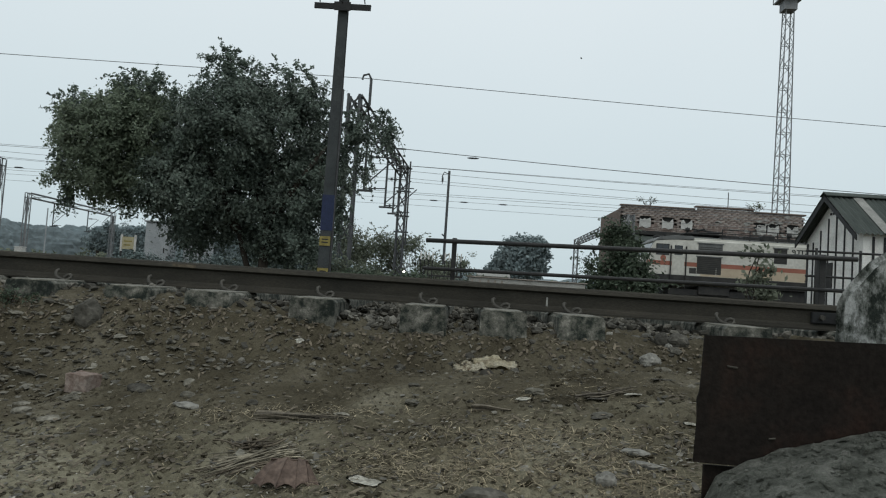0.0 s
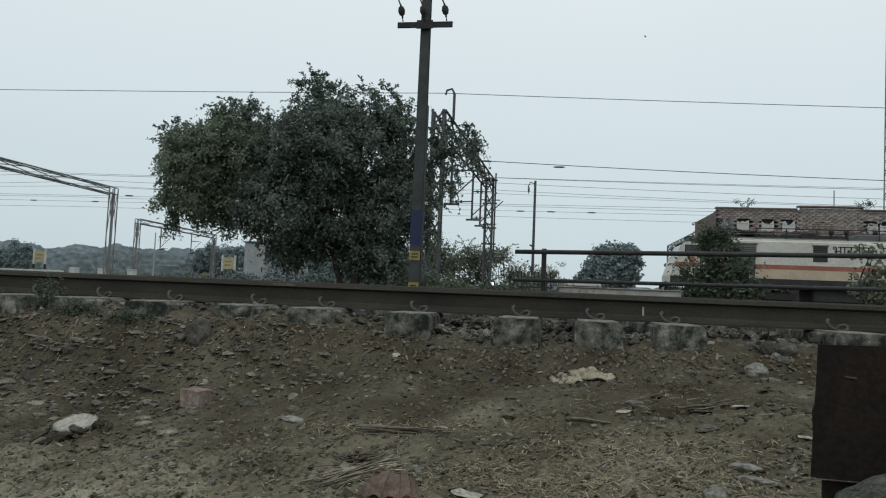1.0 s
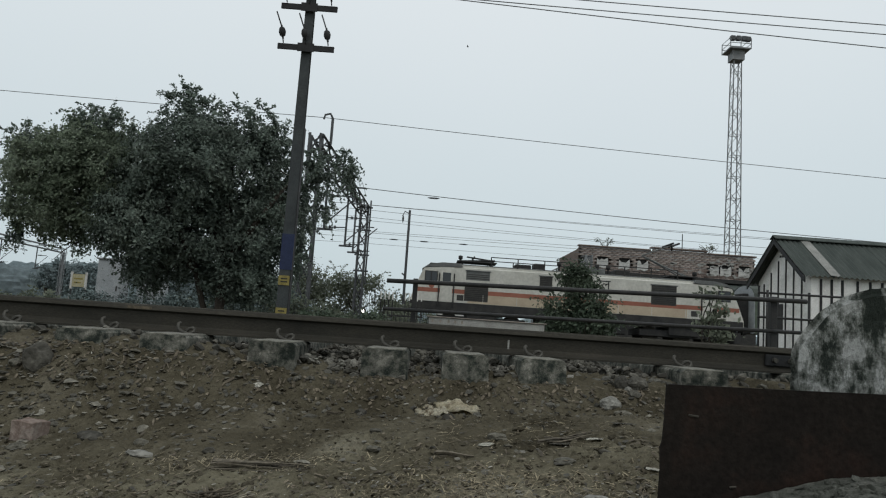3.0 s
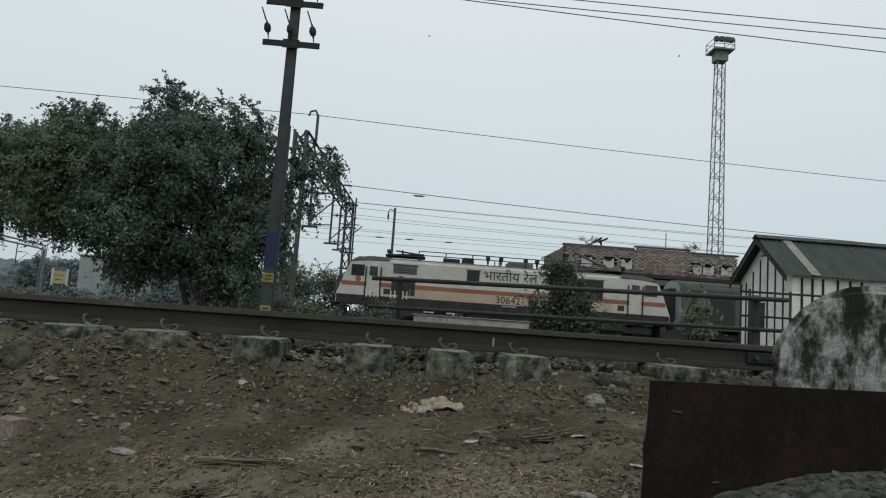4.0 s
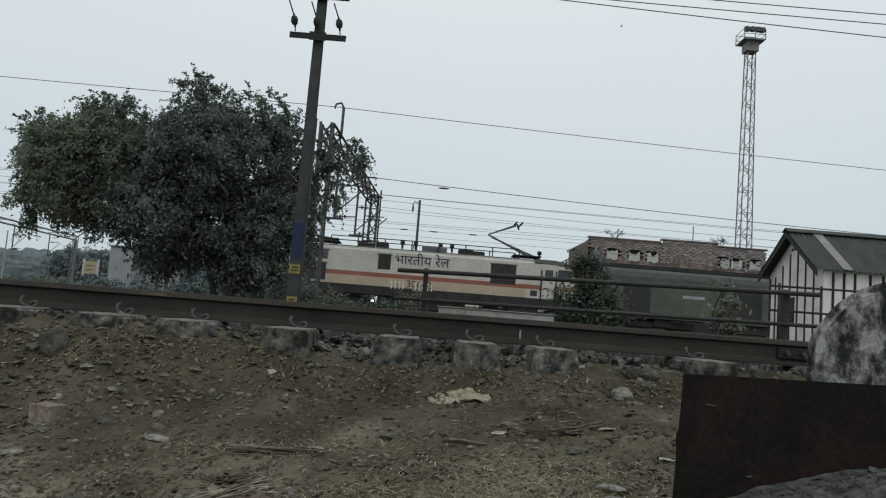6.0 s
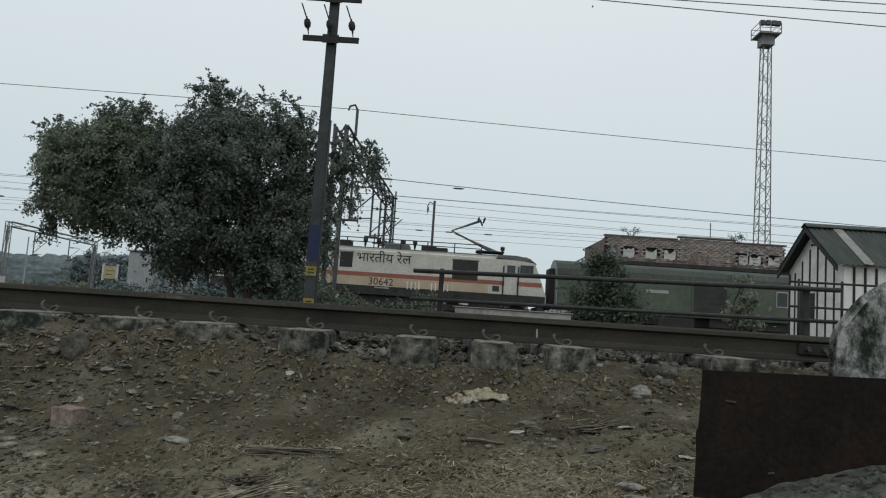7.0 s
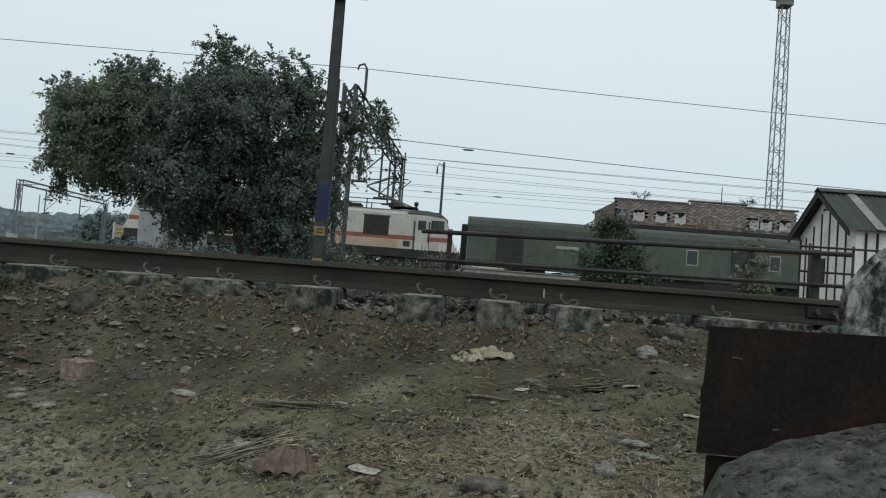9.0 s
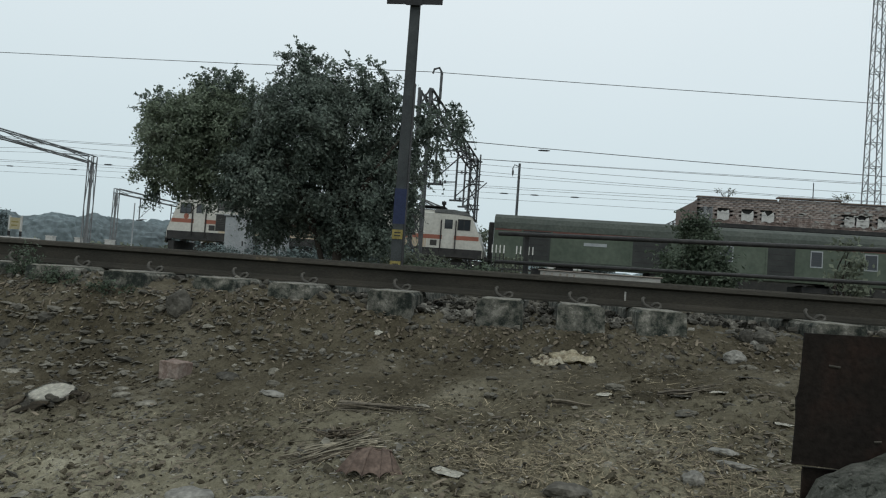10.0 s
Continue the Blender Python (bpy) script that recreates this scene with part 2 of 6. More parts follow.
# leaf green paled to blue grey: aerial haze put into the base colour
M_HAZELEAF = mat("haze_tinted_leaf", [(0.13, 0.17, 0.165), (0.18, 0.22, 0.215)], scale=0.1, rough=0.95, bump=0, vary=0.2, fine=1.0)
M_FROND = mat("dry_frond", [(0.095, 0.085, 0.063), (0.30, 0.268, 0.2)], scale=16, rough=0.9, bump=0.1, vary=0.45)
M_CHIP = mat("dry_chips", [(0.05, 0.046, 0.038), (0.25, 0.236, 0.2)], scale=14, rough=0.95, bump=0.1, vary=0.75)
M_STRAW = mat("straw", [(0.13, 0.108, 0.07), (0.30, 0.255, 0.17)], scale=10, rough=0.9, bump=0.1, vary=0.5)
M_LITTER = mat("dead_leaf", [(0.055, 0.045, 0.032), (0.165, 0.138, 0.1)], scale=10, rough=0.9, bump=0.1, vary=0.5)
M_CLOTH = mat("cream_cloth", [(0.24, 0.19, 0.12), (0.55, 0.49, 0.35), (0.66, 0.61, 0.48)], scale=14, rough=0.95, bump=0.4, fine=90)
M_PALECLOTH = mat("pale_cloth", [(0.2, 0.15, 0.095), (0.54, 0.49, 0.37), (0.66, 0.62, 0.5)], scale=32, rough=0.95, bump=0.4, fine=120, spread=0.26)
M_HUSK = mat("brown_shard", [(0.075, 0.052, 0.041), (0.165, 0.12, 0.095)], scale=14, rough=0.8, bump=0.3)
M_BRICK = mat("brick", [(0.15, 0.113, 0.098), (0.215, 0.168, 0.147), (0.34, 0.298, 0.268)], scale=1.3, rough=0.95, bump=0.5, vary=0.28, fine=14, spread=0.22)
M_MORTAR = mat("mortar", [(0.13, 0.10, 0.086), (0.21, 0.165, 0.14)], scale=4, rough=0.95, bump=0.4)
M_PLASTER = mat("old_plaster", [(0.2, 0.17, 0.145), (0.36, 0.32, 0.28)], scale=2, rough=0.95, bump=0.4)
M_PLATE = mat("rusted_plate", [(0.0125, 0.0108, 0.0095), (0.017, 0.014, 0.012), (0.03, 0.0185, 0.0145)], scale=5, rough=0.9, bump=0.25, fine=90, gloss=0.08)
M_GREYCEMENT = mat("cement", [(0.06, 0.064, 0.053), (0.14, 0.145, 0.125), (0.25, 0.25, 0.22)], scale=22, rough=0.95, bump=0.9, fine=110, bump_scale=0.02, gloss=0.1)
M_ROOF = mat("roof_sheet", [(0.045, 0.056, 0.05), (0.08, 0.092, 0.083)], scale=2, rough=0.8, bump=0.2, stretch=(2, 0.5, 0.5))
M_ROOFPALE = mat("pale_roof_sheet", [(0.2, 0.2, 0.185), (0.32, 0.315, 0.29)], scale=3, rough=0.8, bump=0.2)
M_LIME = mat("limewash", [(0.6, 0.59, 0.56), (0.76, 0.75, 0.72), (0.83, 0.82, 0.79)], scale=2.2, rough=0.9, bump=0.2)
M_LOCO = mat("loco_cream", [(0.46, 0.45, 0.40), (0.58, 0.57, 0.52)], scale=0.9, rough=0.5, bump=0.05, fine=8, streak=0.4)
M_ORANGE = mat("loco_red_band", [(0.25, 0.092, 0.06), (0.33, 0.125, 0.085)], scale=1.2, rough=0.5, bump=0.05, streak=0.4)
M_TAN = mat("loco_tan_band", [(0.40, 0.325, 0.235), (0.50, 0.415, 0.31)], scale=1.0, rough=0.5, bump=0.05, streak=0.4)
M_UNDER = mat("underframe", [(0.02, 0.021, 0.022), (0.05, 0.048, 0.045)], scale=2, rough=0.8, bump=0.2)
M_GRILLE = mat("grille", [(0.035, 0.036, 0.035), (0.065, 0.062, 0.056)], scale=3, rough=0.7, bump=0.2)
M_ROOFGEAR = mat("roof_grey", [(0.10, 0.105, 0.105), (0.17, 0.175, 0.17)], scale=1.5, rough=0.7, bump=0.1)
M_COACH = mat("coach_olive", [(0.062, 0.082, 0.06), (0.10, 0.122, 0.092)], scale=0.7, rough=0.55, bump=0.05, fine=5, streak=0.5)
M_COACHROOF = mat("coach_roof", [(0.042, 0.052, 0.043), (0.07, 0.08, 0.067)], scale=0.8, rough=0.7, bump=0.1, fine=6)
M_COACHDOOR = mat("coach_door", [(0.025, 0.028, 0.027), (0.045, 0.048, 0.045)], scale=1.5, rough=0.6, bump=0.1)
M_MAROON = mat("coach_maroon", [(0.11, 0.05, 0.042), (0.15, 0.075, 0.06)], scale=1.5, rough=0.6, bump=0.1)
M_CABINET = mat("cabinet_grey", [(0.26, 0.28, 0.29), (0.38, 0.4, 0.41)], scale=2, rough=0.6, bump=0.1)
M_OLDBRICK = mat("dusty_brick", [(0.14, 0.097, 0.078), (0.22, 0.17, 0.143), (0.31, 0.272, 0.236)], scale=14, rough=0.95, bump=0.5)
M_CLOD = mat("clod", [(0.05, 0.0435, 0.03), (0.088, 0.077, 0.054), (0.125, 0.112, 0.083)], scale=3, rough=0.97, bump=0.6, vary=0.35, gloss=0.1)
M_PAPER = mat("paper", [(0.5, 0.48, 0.41), (0.7, 0.68, 0.6)], scale=9, rough=0.9, bump=0.2)
# woods and far trees: haze of distance painted in as pale blue grey
M_HAZE = mat("haze_tinted_woods", [(0.215, 0.267, 0.283), (0.27, 0.322, 0.336)], scale=0.05, rough=1.0, bump=0, vary=0.15, fine=0.5)
M_MIDTREE = mat("haze_tinted_tree", [(0.21, 0.262, 0.268), (0.29, 0.342, 0.345)], scale=0.2, rough=1.0, bump=0, vary=0.3, fine=0.8)
M_SIGNAL = glow("signal_white", (1.0, 0.98, 0.93), 6.0)
M_GLASS = bpy.data.materials.new("window_glass")
M_GLASS.use_nodes = True
_g = M_GLASS.node_tree.nodes["Principled BSDF"]
_g.inputs["Base Color"].default_value, _g.inputs["Roughness"].default_value = (0.03, 0.035, 0.04, 1), 0.08
# weathered whitewash with black mould
M_MOULD = mat("mouldy_whitewash", [(0.035, 0.042, 0.036), (0.075, 0.083, 0.072), (0.14, 0.15, 0.135), (0.19, 0.2, 0.183), (0.25, 0.26, 0.243), (0.36, 0.37, 0.352), (0.47, 0.48, 0.463)], scale=9, rough=0.95, bump=0.9, fine=85, bump_scale=0.02, stretch=(1.1, 1, 0.7), spread=0.11, gloss=0.1)


M_DULLLIME = mat("dull_limewash", [(0.42, 0.415, 0.39), (0.58, 0.575, 0.55)], scale=3, rough=0.95, bump=0.2)
M_OLDLIME = mat("grey_limewash", [(0.26, 0.255, 0.235), (0.4, 0.395, 0.37)], scale=3, rough=0.95, bump=0.3)
M_TWIG = mat("dry_twig", [(0.06, 0.052, 0.04), (0.15, 0.13, 0.098)], scale=20, rough=0.9, bump=0.2, vary=0.5)
shift_by_object(M_CONCRETE)
# crisp, broken-up stains on old masonry and earth
for _m in (M_MOULD, M_GREYCEMENT, M_CONCRETE, M_OLDBRICK):
    for _n in _m.node_tree.nodes:
        if _n.bl_idname == "ShaderNodeTexNoise":
            _n.inputs["Detail"].default_value, _n.inputs["Roughness"].default_value = 10.0, 0.7


def let_light_through(m, share):
    """Thin leaves: part of the light passes to the other side."""
    n, l = m.node_tree.nodes, m.node_tree.links
    b, o = n["Principled BSDF"], n["Material Output"]
    tr, mix = n.new("ShaderNodeBsdfTranslucent"), n.new("ShaderNodeMixShader")
    l.new(b.inputs["Base Color"].links[0].from_socket, tr.inputs["Color"])
    mix.inputs[0].default_value = share
    l.new(b.outputs[0], mix.inputs[1])
    l.new(tr.outputs[0], mix.inputs[2])
    l.new(mix.outputs[0], o.inputs["Surface"])


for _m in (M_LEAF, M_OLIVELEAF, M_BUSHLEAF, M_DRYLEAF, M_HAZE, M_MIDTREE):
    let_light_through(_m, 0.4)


# ---- building helpers ----
def link(name, bm, material, parent=None, label="", smooth=False):
    me = bpy.data.meshes.new(name)
    bm.to_mesh(me)
    bm.free()
    for mm in (material if isinstance(material, (list, tuple)) else [material]):
        me.materials.append(mm)
    if smooth:
        me.polygons.foreach_set("use_smooth", [True] * len(me.polygons))
    ob = new(name, me)
    if parent:
        ob.parent = parent
    if label:
        tagged(ob, label)
    return ob


def part(name, bm, material, parent, label="", smooth=False):
    return link(name, bm, material, parent, label, smooth)


def empty(name, m, label, category, group="", kind=""):
    ob = new(name)
    ob.matrix_basis = m
    return tagged(ob, label, category, group, kind)


def box(bm, x0, x1, y0, y1, z0, z1, bevel=0.0):
    m = Matrix.LocRotScale(((x0 + x1) / 2, (y0 + y1) / 2, (z0 + z1) / 2), None, (x1 - x0, y1 - y0, z1 - z0))
    made = bmesh.ops.create_cube(bm, size=1, matrix=m)
    if bevel:
        edges = list({e for v in made["verts"] for e in v.link_edges})
        bmesh.ops.bevel(bm, geom=edges, offset=bevel, segments=1, affect='EDGES')
    return bm


def boxes(*rows, bevel=0.0):
    bm = bmesh.new()
    for r in rows:
        box(bm, *r, bevel=bevel)
    return bm


def tube(bm, pts, radius, sides=6, close=True):
    """A pipe through points; radius is one number or one per point."""
    pts = [Vector(p) for p in pts]
    rads = radius if isinstance(radius, (list, tuple)) else [radius] * len(pts)
    rings = []
    up = Vector((0.13, 0.27, 1)).normalized()
    for i, p in enumerate(pts):
        d = (pts[min(i + 1, len(pts) - 1)] - pts[max(i - 1, 0)]).normalized()
        a = d.cross(up)
        if a.length < 0.05:
            a = d.cross(Vector((1, 0, 0)))
        a.normalize()
        b = d.cross(a)
        rings.append([bm.verts.new(p + (a * math.cos(k * math.tau / sides) + b * math.sin(k * math.tau / sides)) * rads[i]) for k in range(sides)])
    for r0, r1 in zip(rings, rings[1:]):
        for k in range(sides):
            bm.faces.new((r0[k], r0[(k + 1) % sides], r1[(k + 1) % sides], r1[k]))
    if close:
        bm.faces.new(rings[0][::-1])
        bm.faces.new(rings[-1])
    return bm


def tubes(segments, radius, sides=4):
    bm = bmesh.new()
    for s in segments:
        tube(bm, s, radius, sides)
    return bm


def prism(bm, outline, a, b, axis="x"):
    """Extrude a closed outline of (u, v) between a and b along an axis."""
    def at(u, v, w):
        return {"x": (w, u, v), "y": (u, w, v), "z": (u, v, w)}[axis]
    lo = [bm.verts.new(at(u, v, a)) for u, v in outline]
    hi = [bm.verts.new(at(u, v, b)) for u, v in outline]
    n = len(outline)
    for i in range(n):
        bm.faces.new((lo[i], lo[(i + 1) % n], hi[(i + 1) % n], hi[i]))
    bm.faces.new(lo[::-1])
    bm.faces.new(hi)
    bmesh.ops.recalc_face_normals(bm, faces=bm.faces[:])
    return bm


def from_arrays(name, verts, faces, material, parent=None, smooth=False):
    me = bpy.data.meshes.new(name)
    me.from_pydata([tuple(v) for v in verts], [], [tuple(f) for f in faces])
    me.materials.append(material)
    if smooth:
        me.polygons.foreach_set("use_smooth", [True] * len(me.polygons))
    ob = new(name, me)
    if parent:
        ob.parent = parent
    return ob


def words(name, body, size, material, m, parent, label="", depth=0.004):
    """Lettering from the built-in font as a mesh."""
    cu = bpy.data.curves.new(name, 'FONT')
    cu.body, cu.size, cu.extrude, cu.resolution_u = body, size, depth, 2
    cu.align_x = 'CENTER'
    tmp = bpy.data.objects.new(name, cu)
    scene.collection.objects.link(tmp)
    me = bpy.data.meshes.new_from_object(tmp.evaluated_get(bpy.context.evaluated_depsgraph_get()))
    bpy.data.objects.remove(tmp)
    me.materials.clear()
    me.materials.append(material)
    ob = new(name, me)
    ob.parent, ob.matrix_basis = parent, m
    return tagged(ob, label)


rng = np.random.default_rng(7)


def smoothstep(a, b, v):
    t = np.clip((v - a) / (b - a), 0, 1)
    return t * t * (3 - 2 * t)


# ---- ground ----
def height(x, y):
    """Height of the earth: a slope that climbs from the viewer to the track, then a level yard."""
    x, y = np.asarray(x, float), np.asarray(y, float)
    g = np.interp(y, [-30, -3, 0, 1.0, 1.6, 2.0, 2.4, 2.8, 3.2, 3.85, 3.97, 4.08, 4.2, 4.35, 7.3, 9.0], [-0.6, -0.55, -0.5, -0.42, -0.33, -0.25, -0.19, -0.12, -0.07, -0.045, 0.03, 0.12, 0.16, 0.19, 0.19, 0.2])
    lean = 0.095 * (1 - 0.75 * smoothstep(3.4, 4.2, y)) * (1 - smoothstep(4.3, 5.5, y))
    z = g + lean * np.clip(x, -4, 3)
    z = z + 0.085 * np.clip(-0.3 - x, 0, 1.6) * smoothstep(3.4, 4.05, y) * (1 - smoothstep(4.4, 5.0, y))
    rough = 0.012 * np.sin(2.3 * x + 1.1 * y) * np.sin(1.7 * y - 0.8 * x) + 0.009 * np.sin(5.1 * x - 2.2 * y + 1) * np.sin(4.3 * y + 1.3 * x)
    rough = rough + 0.006 * np.sin(11.3 * x + 3.1 * y) * np.sin(9.7 * y - 5 * x + 2) + 0.003 * np.sin(23 * x - 9 * y) * np.sin(27 * y + 11 * x)
    return z + rough * (1 - smoothstep(4.2, 5.0, y) * 0.6)


def build_ground():
    near = np.concatenate([np.arange(-5.0, -3.6, 0.05), np.arange(-3.6, 1.8, 0.02), np.arange(1.8, 5.001, 0.05)])
    far = np.array([0.15, 0.5, 1, 2, 4, 8, 16, 35, 80, 180, 400, 900, 2000])
    xs = np.concatenate([-5.0 - far[::-1], near, 5.0 + far])
    yn = np.arange(1.0, 4.6, 0.021)
    ys = np.concatenate([1.0 - far[::-1], yn, 4.6 + np.concatenate([[0.15, 0.4, 0.8, 1.4, 2, 2.8, 3.6, 4.4], far[5:]])])
    gx, gy = np.meshgrid(xs, ys)
    gz = height(gx, gy)
    inner = (np.abs(gx) < 5) & (gy > 1) & (gy < 4.5)
    gz = gz + np.where(inner, rng.normal(0, 0.0075, gz.shape) * (0.6 + 0.8 * np.sin(3.1 * gx + 1.7 * gy) ** 2), 0)
    n = len(xs)
    verts = np.stack([gx, gy, gz], -1).reshape(-1, 3)
    idx = np.arange(len(ys) * n).reshape(len(ys), n)
    faces = np.stack([idx[:-1, :-1], idx[:-1, 1:], idx[1:, 1:], idx[1:, :-1]], -1).reshape(-1, 4)
    ob = from_arrays("ground", verts.tolist(), faces.tolist(), M_SOIL, smooth=True)
    tagged(ob, "bare brown trodden earth sloping up to the railway track", "ground", kind="structure")


build_ground()


def hz(x, y):
    return float(height(x, y))


# ---- near track ----
RAIL_Y, RAIL_X0, RAIL_X1, FAR_RAIL_Y = 4.66, -40.0, 40.0, 6.41


def rail_outline(c):
    return [(c - 0.075, 0.305), (c + 0.075, 0.305), (c + 0.075, 0.317), (c + 0.02, 0.334), (c + 0.0085, 0.35), (c + 0.0085, 0.43), (c + 0.034, 0.442),
            (c + 0.036, 0.468), (c + 0.028, 0.477), (c - 0.028, 0.477), (c - 0.036, 0.468), (c - 0.034, 0.442), (c - 0.0085, 0.43), (c - 0.0085, 0.35), (c - 0.02, 0.334), (c - 0.075, 0.317)]


def build_rail(c, joint):
    track = empty("rail", pose(0, 0, 0), "long rusty brown steel rail on concrete sleepers", "rail", "rails of the near track")
    bm = prism(bmesh.new(), rail_outline(c), RAIL_X0, joint - 0.004)
    part("rail_length", bm, M_RUST, track)
    bm = prism(bmesh.new(), rail_outline(c), joint + 0.004, RAIL_X1)
    part("rail_length", bm, M_RUST, track)
    bm = boxes((RAIL_X0, RAIL_X1, c - 0.027, c + 0.027, 0.4775, 0.4795))
    part("running_surface", bm, M_RAILTOP, track, "dull worn top of the rail head")
    # paler strip paints the highlight along each side of the head
    for side in (-1, 1):
        y0, y1 = sorted((c + side * 0.0362, c + side * 0.0385))
        part("head_side", boxes((RAIL_X0, joint - 0.004, y0, y1, 0.4445, 0.467)), M_HEADSIDE, track, "side of the rail head painted paler, as if lit")
        y0, y1 = sorted((c + side * 0.0095, c + side * 0.032))
        plate = part("fishplate", boxes((joint - 0.24, joint + 0.24, y0, y1, 0.35, 0.428), bevel=0.006), M_UNDER, track, "dark steel fishplate over the rail joint")
        for k in (-0.18, -0.07, 0.07, 0.18):
            b = bmesh.new()
            bmesh.ops.create_cone(b, cap_ends=True, segments=6, radius1=0.019, radius2=0.017, depth=0.03, matrix=pose(joint + k, c + side * 0.045, 0.39, 90, 0, 0))
            part("bolt", b, M_CLIP, plate)
    if c == RAIL_Y:
        part("paint_mark", boxes((0.704, 0.716, c - 0.0125, c - 0.0088, 0.345, 0.405)), M_OLDLIME, track, "white painted tick on the rail web")
        part("paint_mark", boxes((-1.86, -1.70, c - 0.0405, c - 0.0386, 0.446, 0.466)), M_LITTER, track, "faint ochre paint patch on the rail head")


build_rail(RAIL_Y, 2.71)
build_rail(FAR_RAIL_Y, 2.62)

# the sleepers stand unevenly apart
SLEEPER_X = [-6.0, -5.4, -4.8, -4.2, -3.62, -3.07, -2.52, -1.98, -1.42, -0.77, -0.153, 0.41, 0.93, 1.86, 2.66, 3.1, 3.7, 4.3, 4.9]


def clip_mesh():
    """A bent spring-steel rail clip."""
    key = [(-0.046, 0.004, 0.078), (-0.056, -0.008, 0.072), (-0.057, -0.018, 0.056), (-0.050, -0.026, 0.040), (-0.032, -0.033, 0.028), (-0.008, -0.038, 0.016), (0.018, -0.041, 0.010),
           (0.042, -0.039, 0.014), (0.056, -0.031, 0.027), (0.054, -0.021, 0.042), (0.038, -0.014, 0.049), (0.018, -0.011, 0.044), (0.004, -0.012, 0.032), (-0.002, -0.016, 0.018)]
    return tube(bmesh.new(), key, 0.0108, 8)


def build_sleepers():
    proto = None
    for i, x in enumerate(SLEEPER_X):
        m = pose(x, 0, 0.302, 0, 0, rng.uniform(-1.2, 1.2)) @ Matrix.Translation((0, 5.535, 0))
        if proto is None:
            proto = empty("sleeper", m, "weathered mottled grey concrete sleeper with a spring clip", "sleeper", "sleepers of the near track")
            outline = [(-0.148, -0.23), (0.148, -0.23), (0.137, -0.014), (0.123, 0), (-0.123, 0), (-0.137, -0.014)]
            bm = prism(bmesh.new(), outline, -1.40, 1.40, "y")
            bmesh.ops.subdivide_edges(bm, edges=[e for e in bm.edges if abs((e.verts[0].co - e.verts[1].co).y) > 1], cuts=14)
            for v in bm.verts:
                v.co += Vector((noise.noise(v.co * 5), noise.noise(v.co * 7 + Vector((3, 0, 0))), noise.noise(v.co * 6 + Vector((0, 9, 0))))) * 0.008
            part("sleeper_body", bm, M_CONCRETE, proto)
            # thin pale slab: sky light on the top face put into its colour
            part("worn_top", boxes((-0.116, 0.116, -1.385, 1.385, -0.004, 0.0085), bevel=0.004), M_SKYLITTOP, proto, "top face painted paler, as if lit by the sky")
            for yy, flip in ((-0.985, 1), (-0.765, -1), (0.765, 1), (0.985, -1)):
                c = part("rail_clip", clip_mesh(), M_CLIP, proto, "bent steel spring clip", smooth=True)
                c.matrix_basis = pose(0, yy, -0.006, 0, 0, 0 if flip > 0 else 180)
                ins = part("clip_base", boxes((-0.06, 0.06, yy - 0.02, yy + 0.025, -0.006, 0.012), bevel=0.004), M_UNDER, proto)
        else:
            copy_thing(proto, m)


build_sleepers()


def stones(name, places, material, sizes, label, category="stones", kind="stuff", parent=None, flat=0.6, lean=0.5):
    """Broken angular stones in one mesh."""
    base = bmesh.new()
    bmesh.ops.create_icosphere(base, subdivisions=1, radius=1)
    bv = np.array([v.co[:] for v in base.verts])
    bf = np.array([[v.index for v in f.verts] for f in base.faces])
    base.free()
    n = len(places)
    V = np.empty((n, len(bv), 3))
    for i in range(n):
        s = bv * (1 + rng.uniform(-0.45, 0.4, (len(bv), 1)))
        s = s * np.array([1, rng.uniform(0.6, 1.0), rng.uniform(flat * 0.6, flat * 1.3)])
        r = np.array(Euler(rng.uniform(-lean, lean, 2).tolist() + [rng.uniform(0, 6.28)]).to_matrix())
        V[i] = (s * sizes[i]) @ r.T + places[i]
    F = (bf[None] + (np.arange(n) * len(bv))[:, None, None]).reshape(-1, 3)
    ob = from_arrays(name, V.reshape(-1, 3).tolist(), F.tolist(), material, parent)
    return tagged(ob, label, category, kind=kind)


def scatter(n, x0, x1, y0, y1, lift=0.0):
    x, y = rng.uniform(x0, x1, n), rng.uniform(y0, y1, n)
    return np.stack([x, y, height(x, y) + lift], -1)


# ballast between and in front of the sleepers
p = scatter(9000, -6, 5.2, 4.16, 7.0)
edge = np.clip((p[:, 1] - 4.1) / 0.5, 0, 1)
p[:, 2] = np.where(p[:, 1] < 4.5, np.maximum(p[:, 2] - 0.005, 0.04 + 0.17 * edge), 0.215) + rng.uniform(-0.02, 0.03, len(p))
stones("ballast", p, M_STONE, rng.uniform(0.012, 0.040, len(p)), "grey broken ballast stones between the sleepers")
p = scatter(2600, -2.2, 4.0, 4.16, 4.62)
p[:, 2] = np.interp(p[:, 1], [4.16, 4.3, 4.45, 4.62], [0.11, 0.185, 0.19, 0.13]) + rng.uniform(-0.04, 0.03, len(p))
p = p[rng.uniform(0, 1, len(p)) < np.clip((p[:, 0] + 1.6) / 1.2, 0.25, 1)]
stones("ballast_lumps", p, M_LUMP, rng.uniform(0.013, 0.038, len(p)), "large angular grey ballast lumps packed between the sleepers", flat=0.6)
p = scatter(1700, -6, 4.0, 3.72, 4.2)
stones("ballast_spill", p, M_STONE, rng.gamma(2.0, 0.005, len(p)) + 0.004, "grey stones spilled down from the track bed")
p = scatter(2600, -4.5, -0.4, 3.2, 4.14)
p = p[rng.uniform(0, 1, len(p)) < np.clip((-0.5 - p[:, 0]) / 1.9, 0.06, 0.9) * np.clip((p[:, 1] - 3.15) / 0.5, 0, 1)]
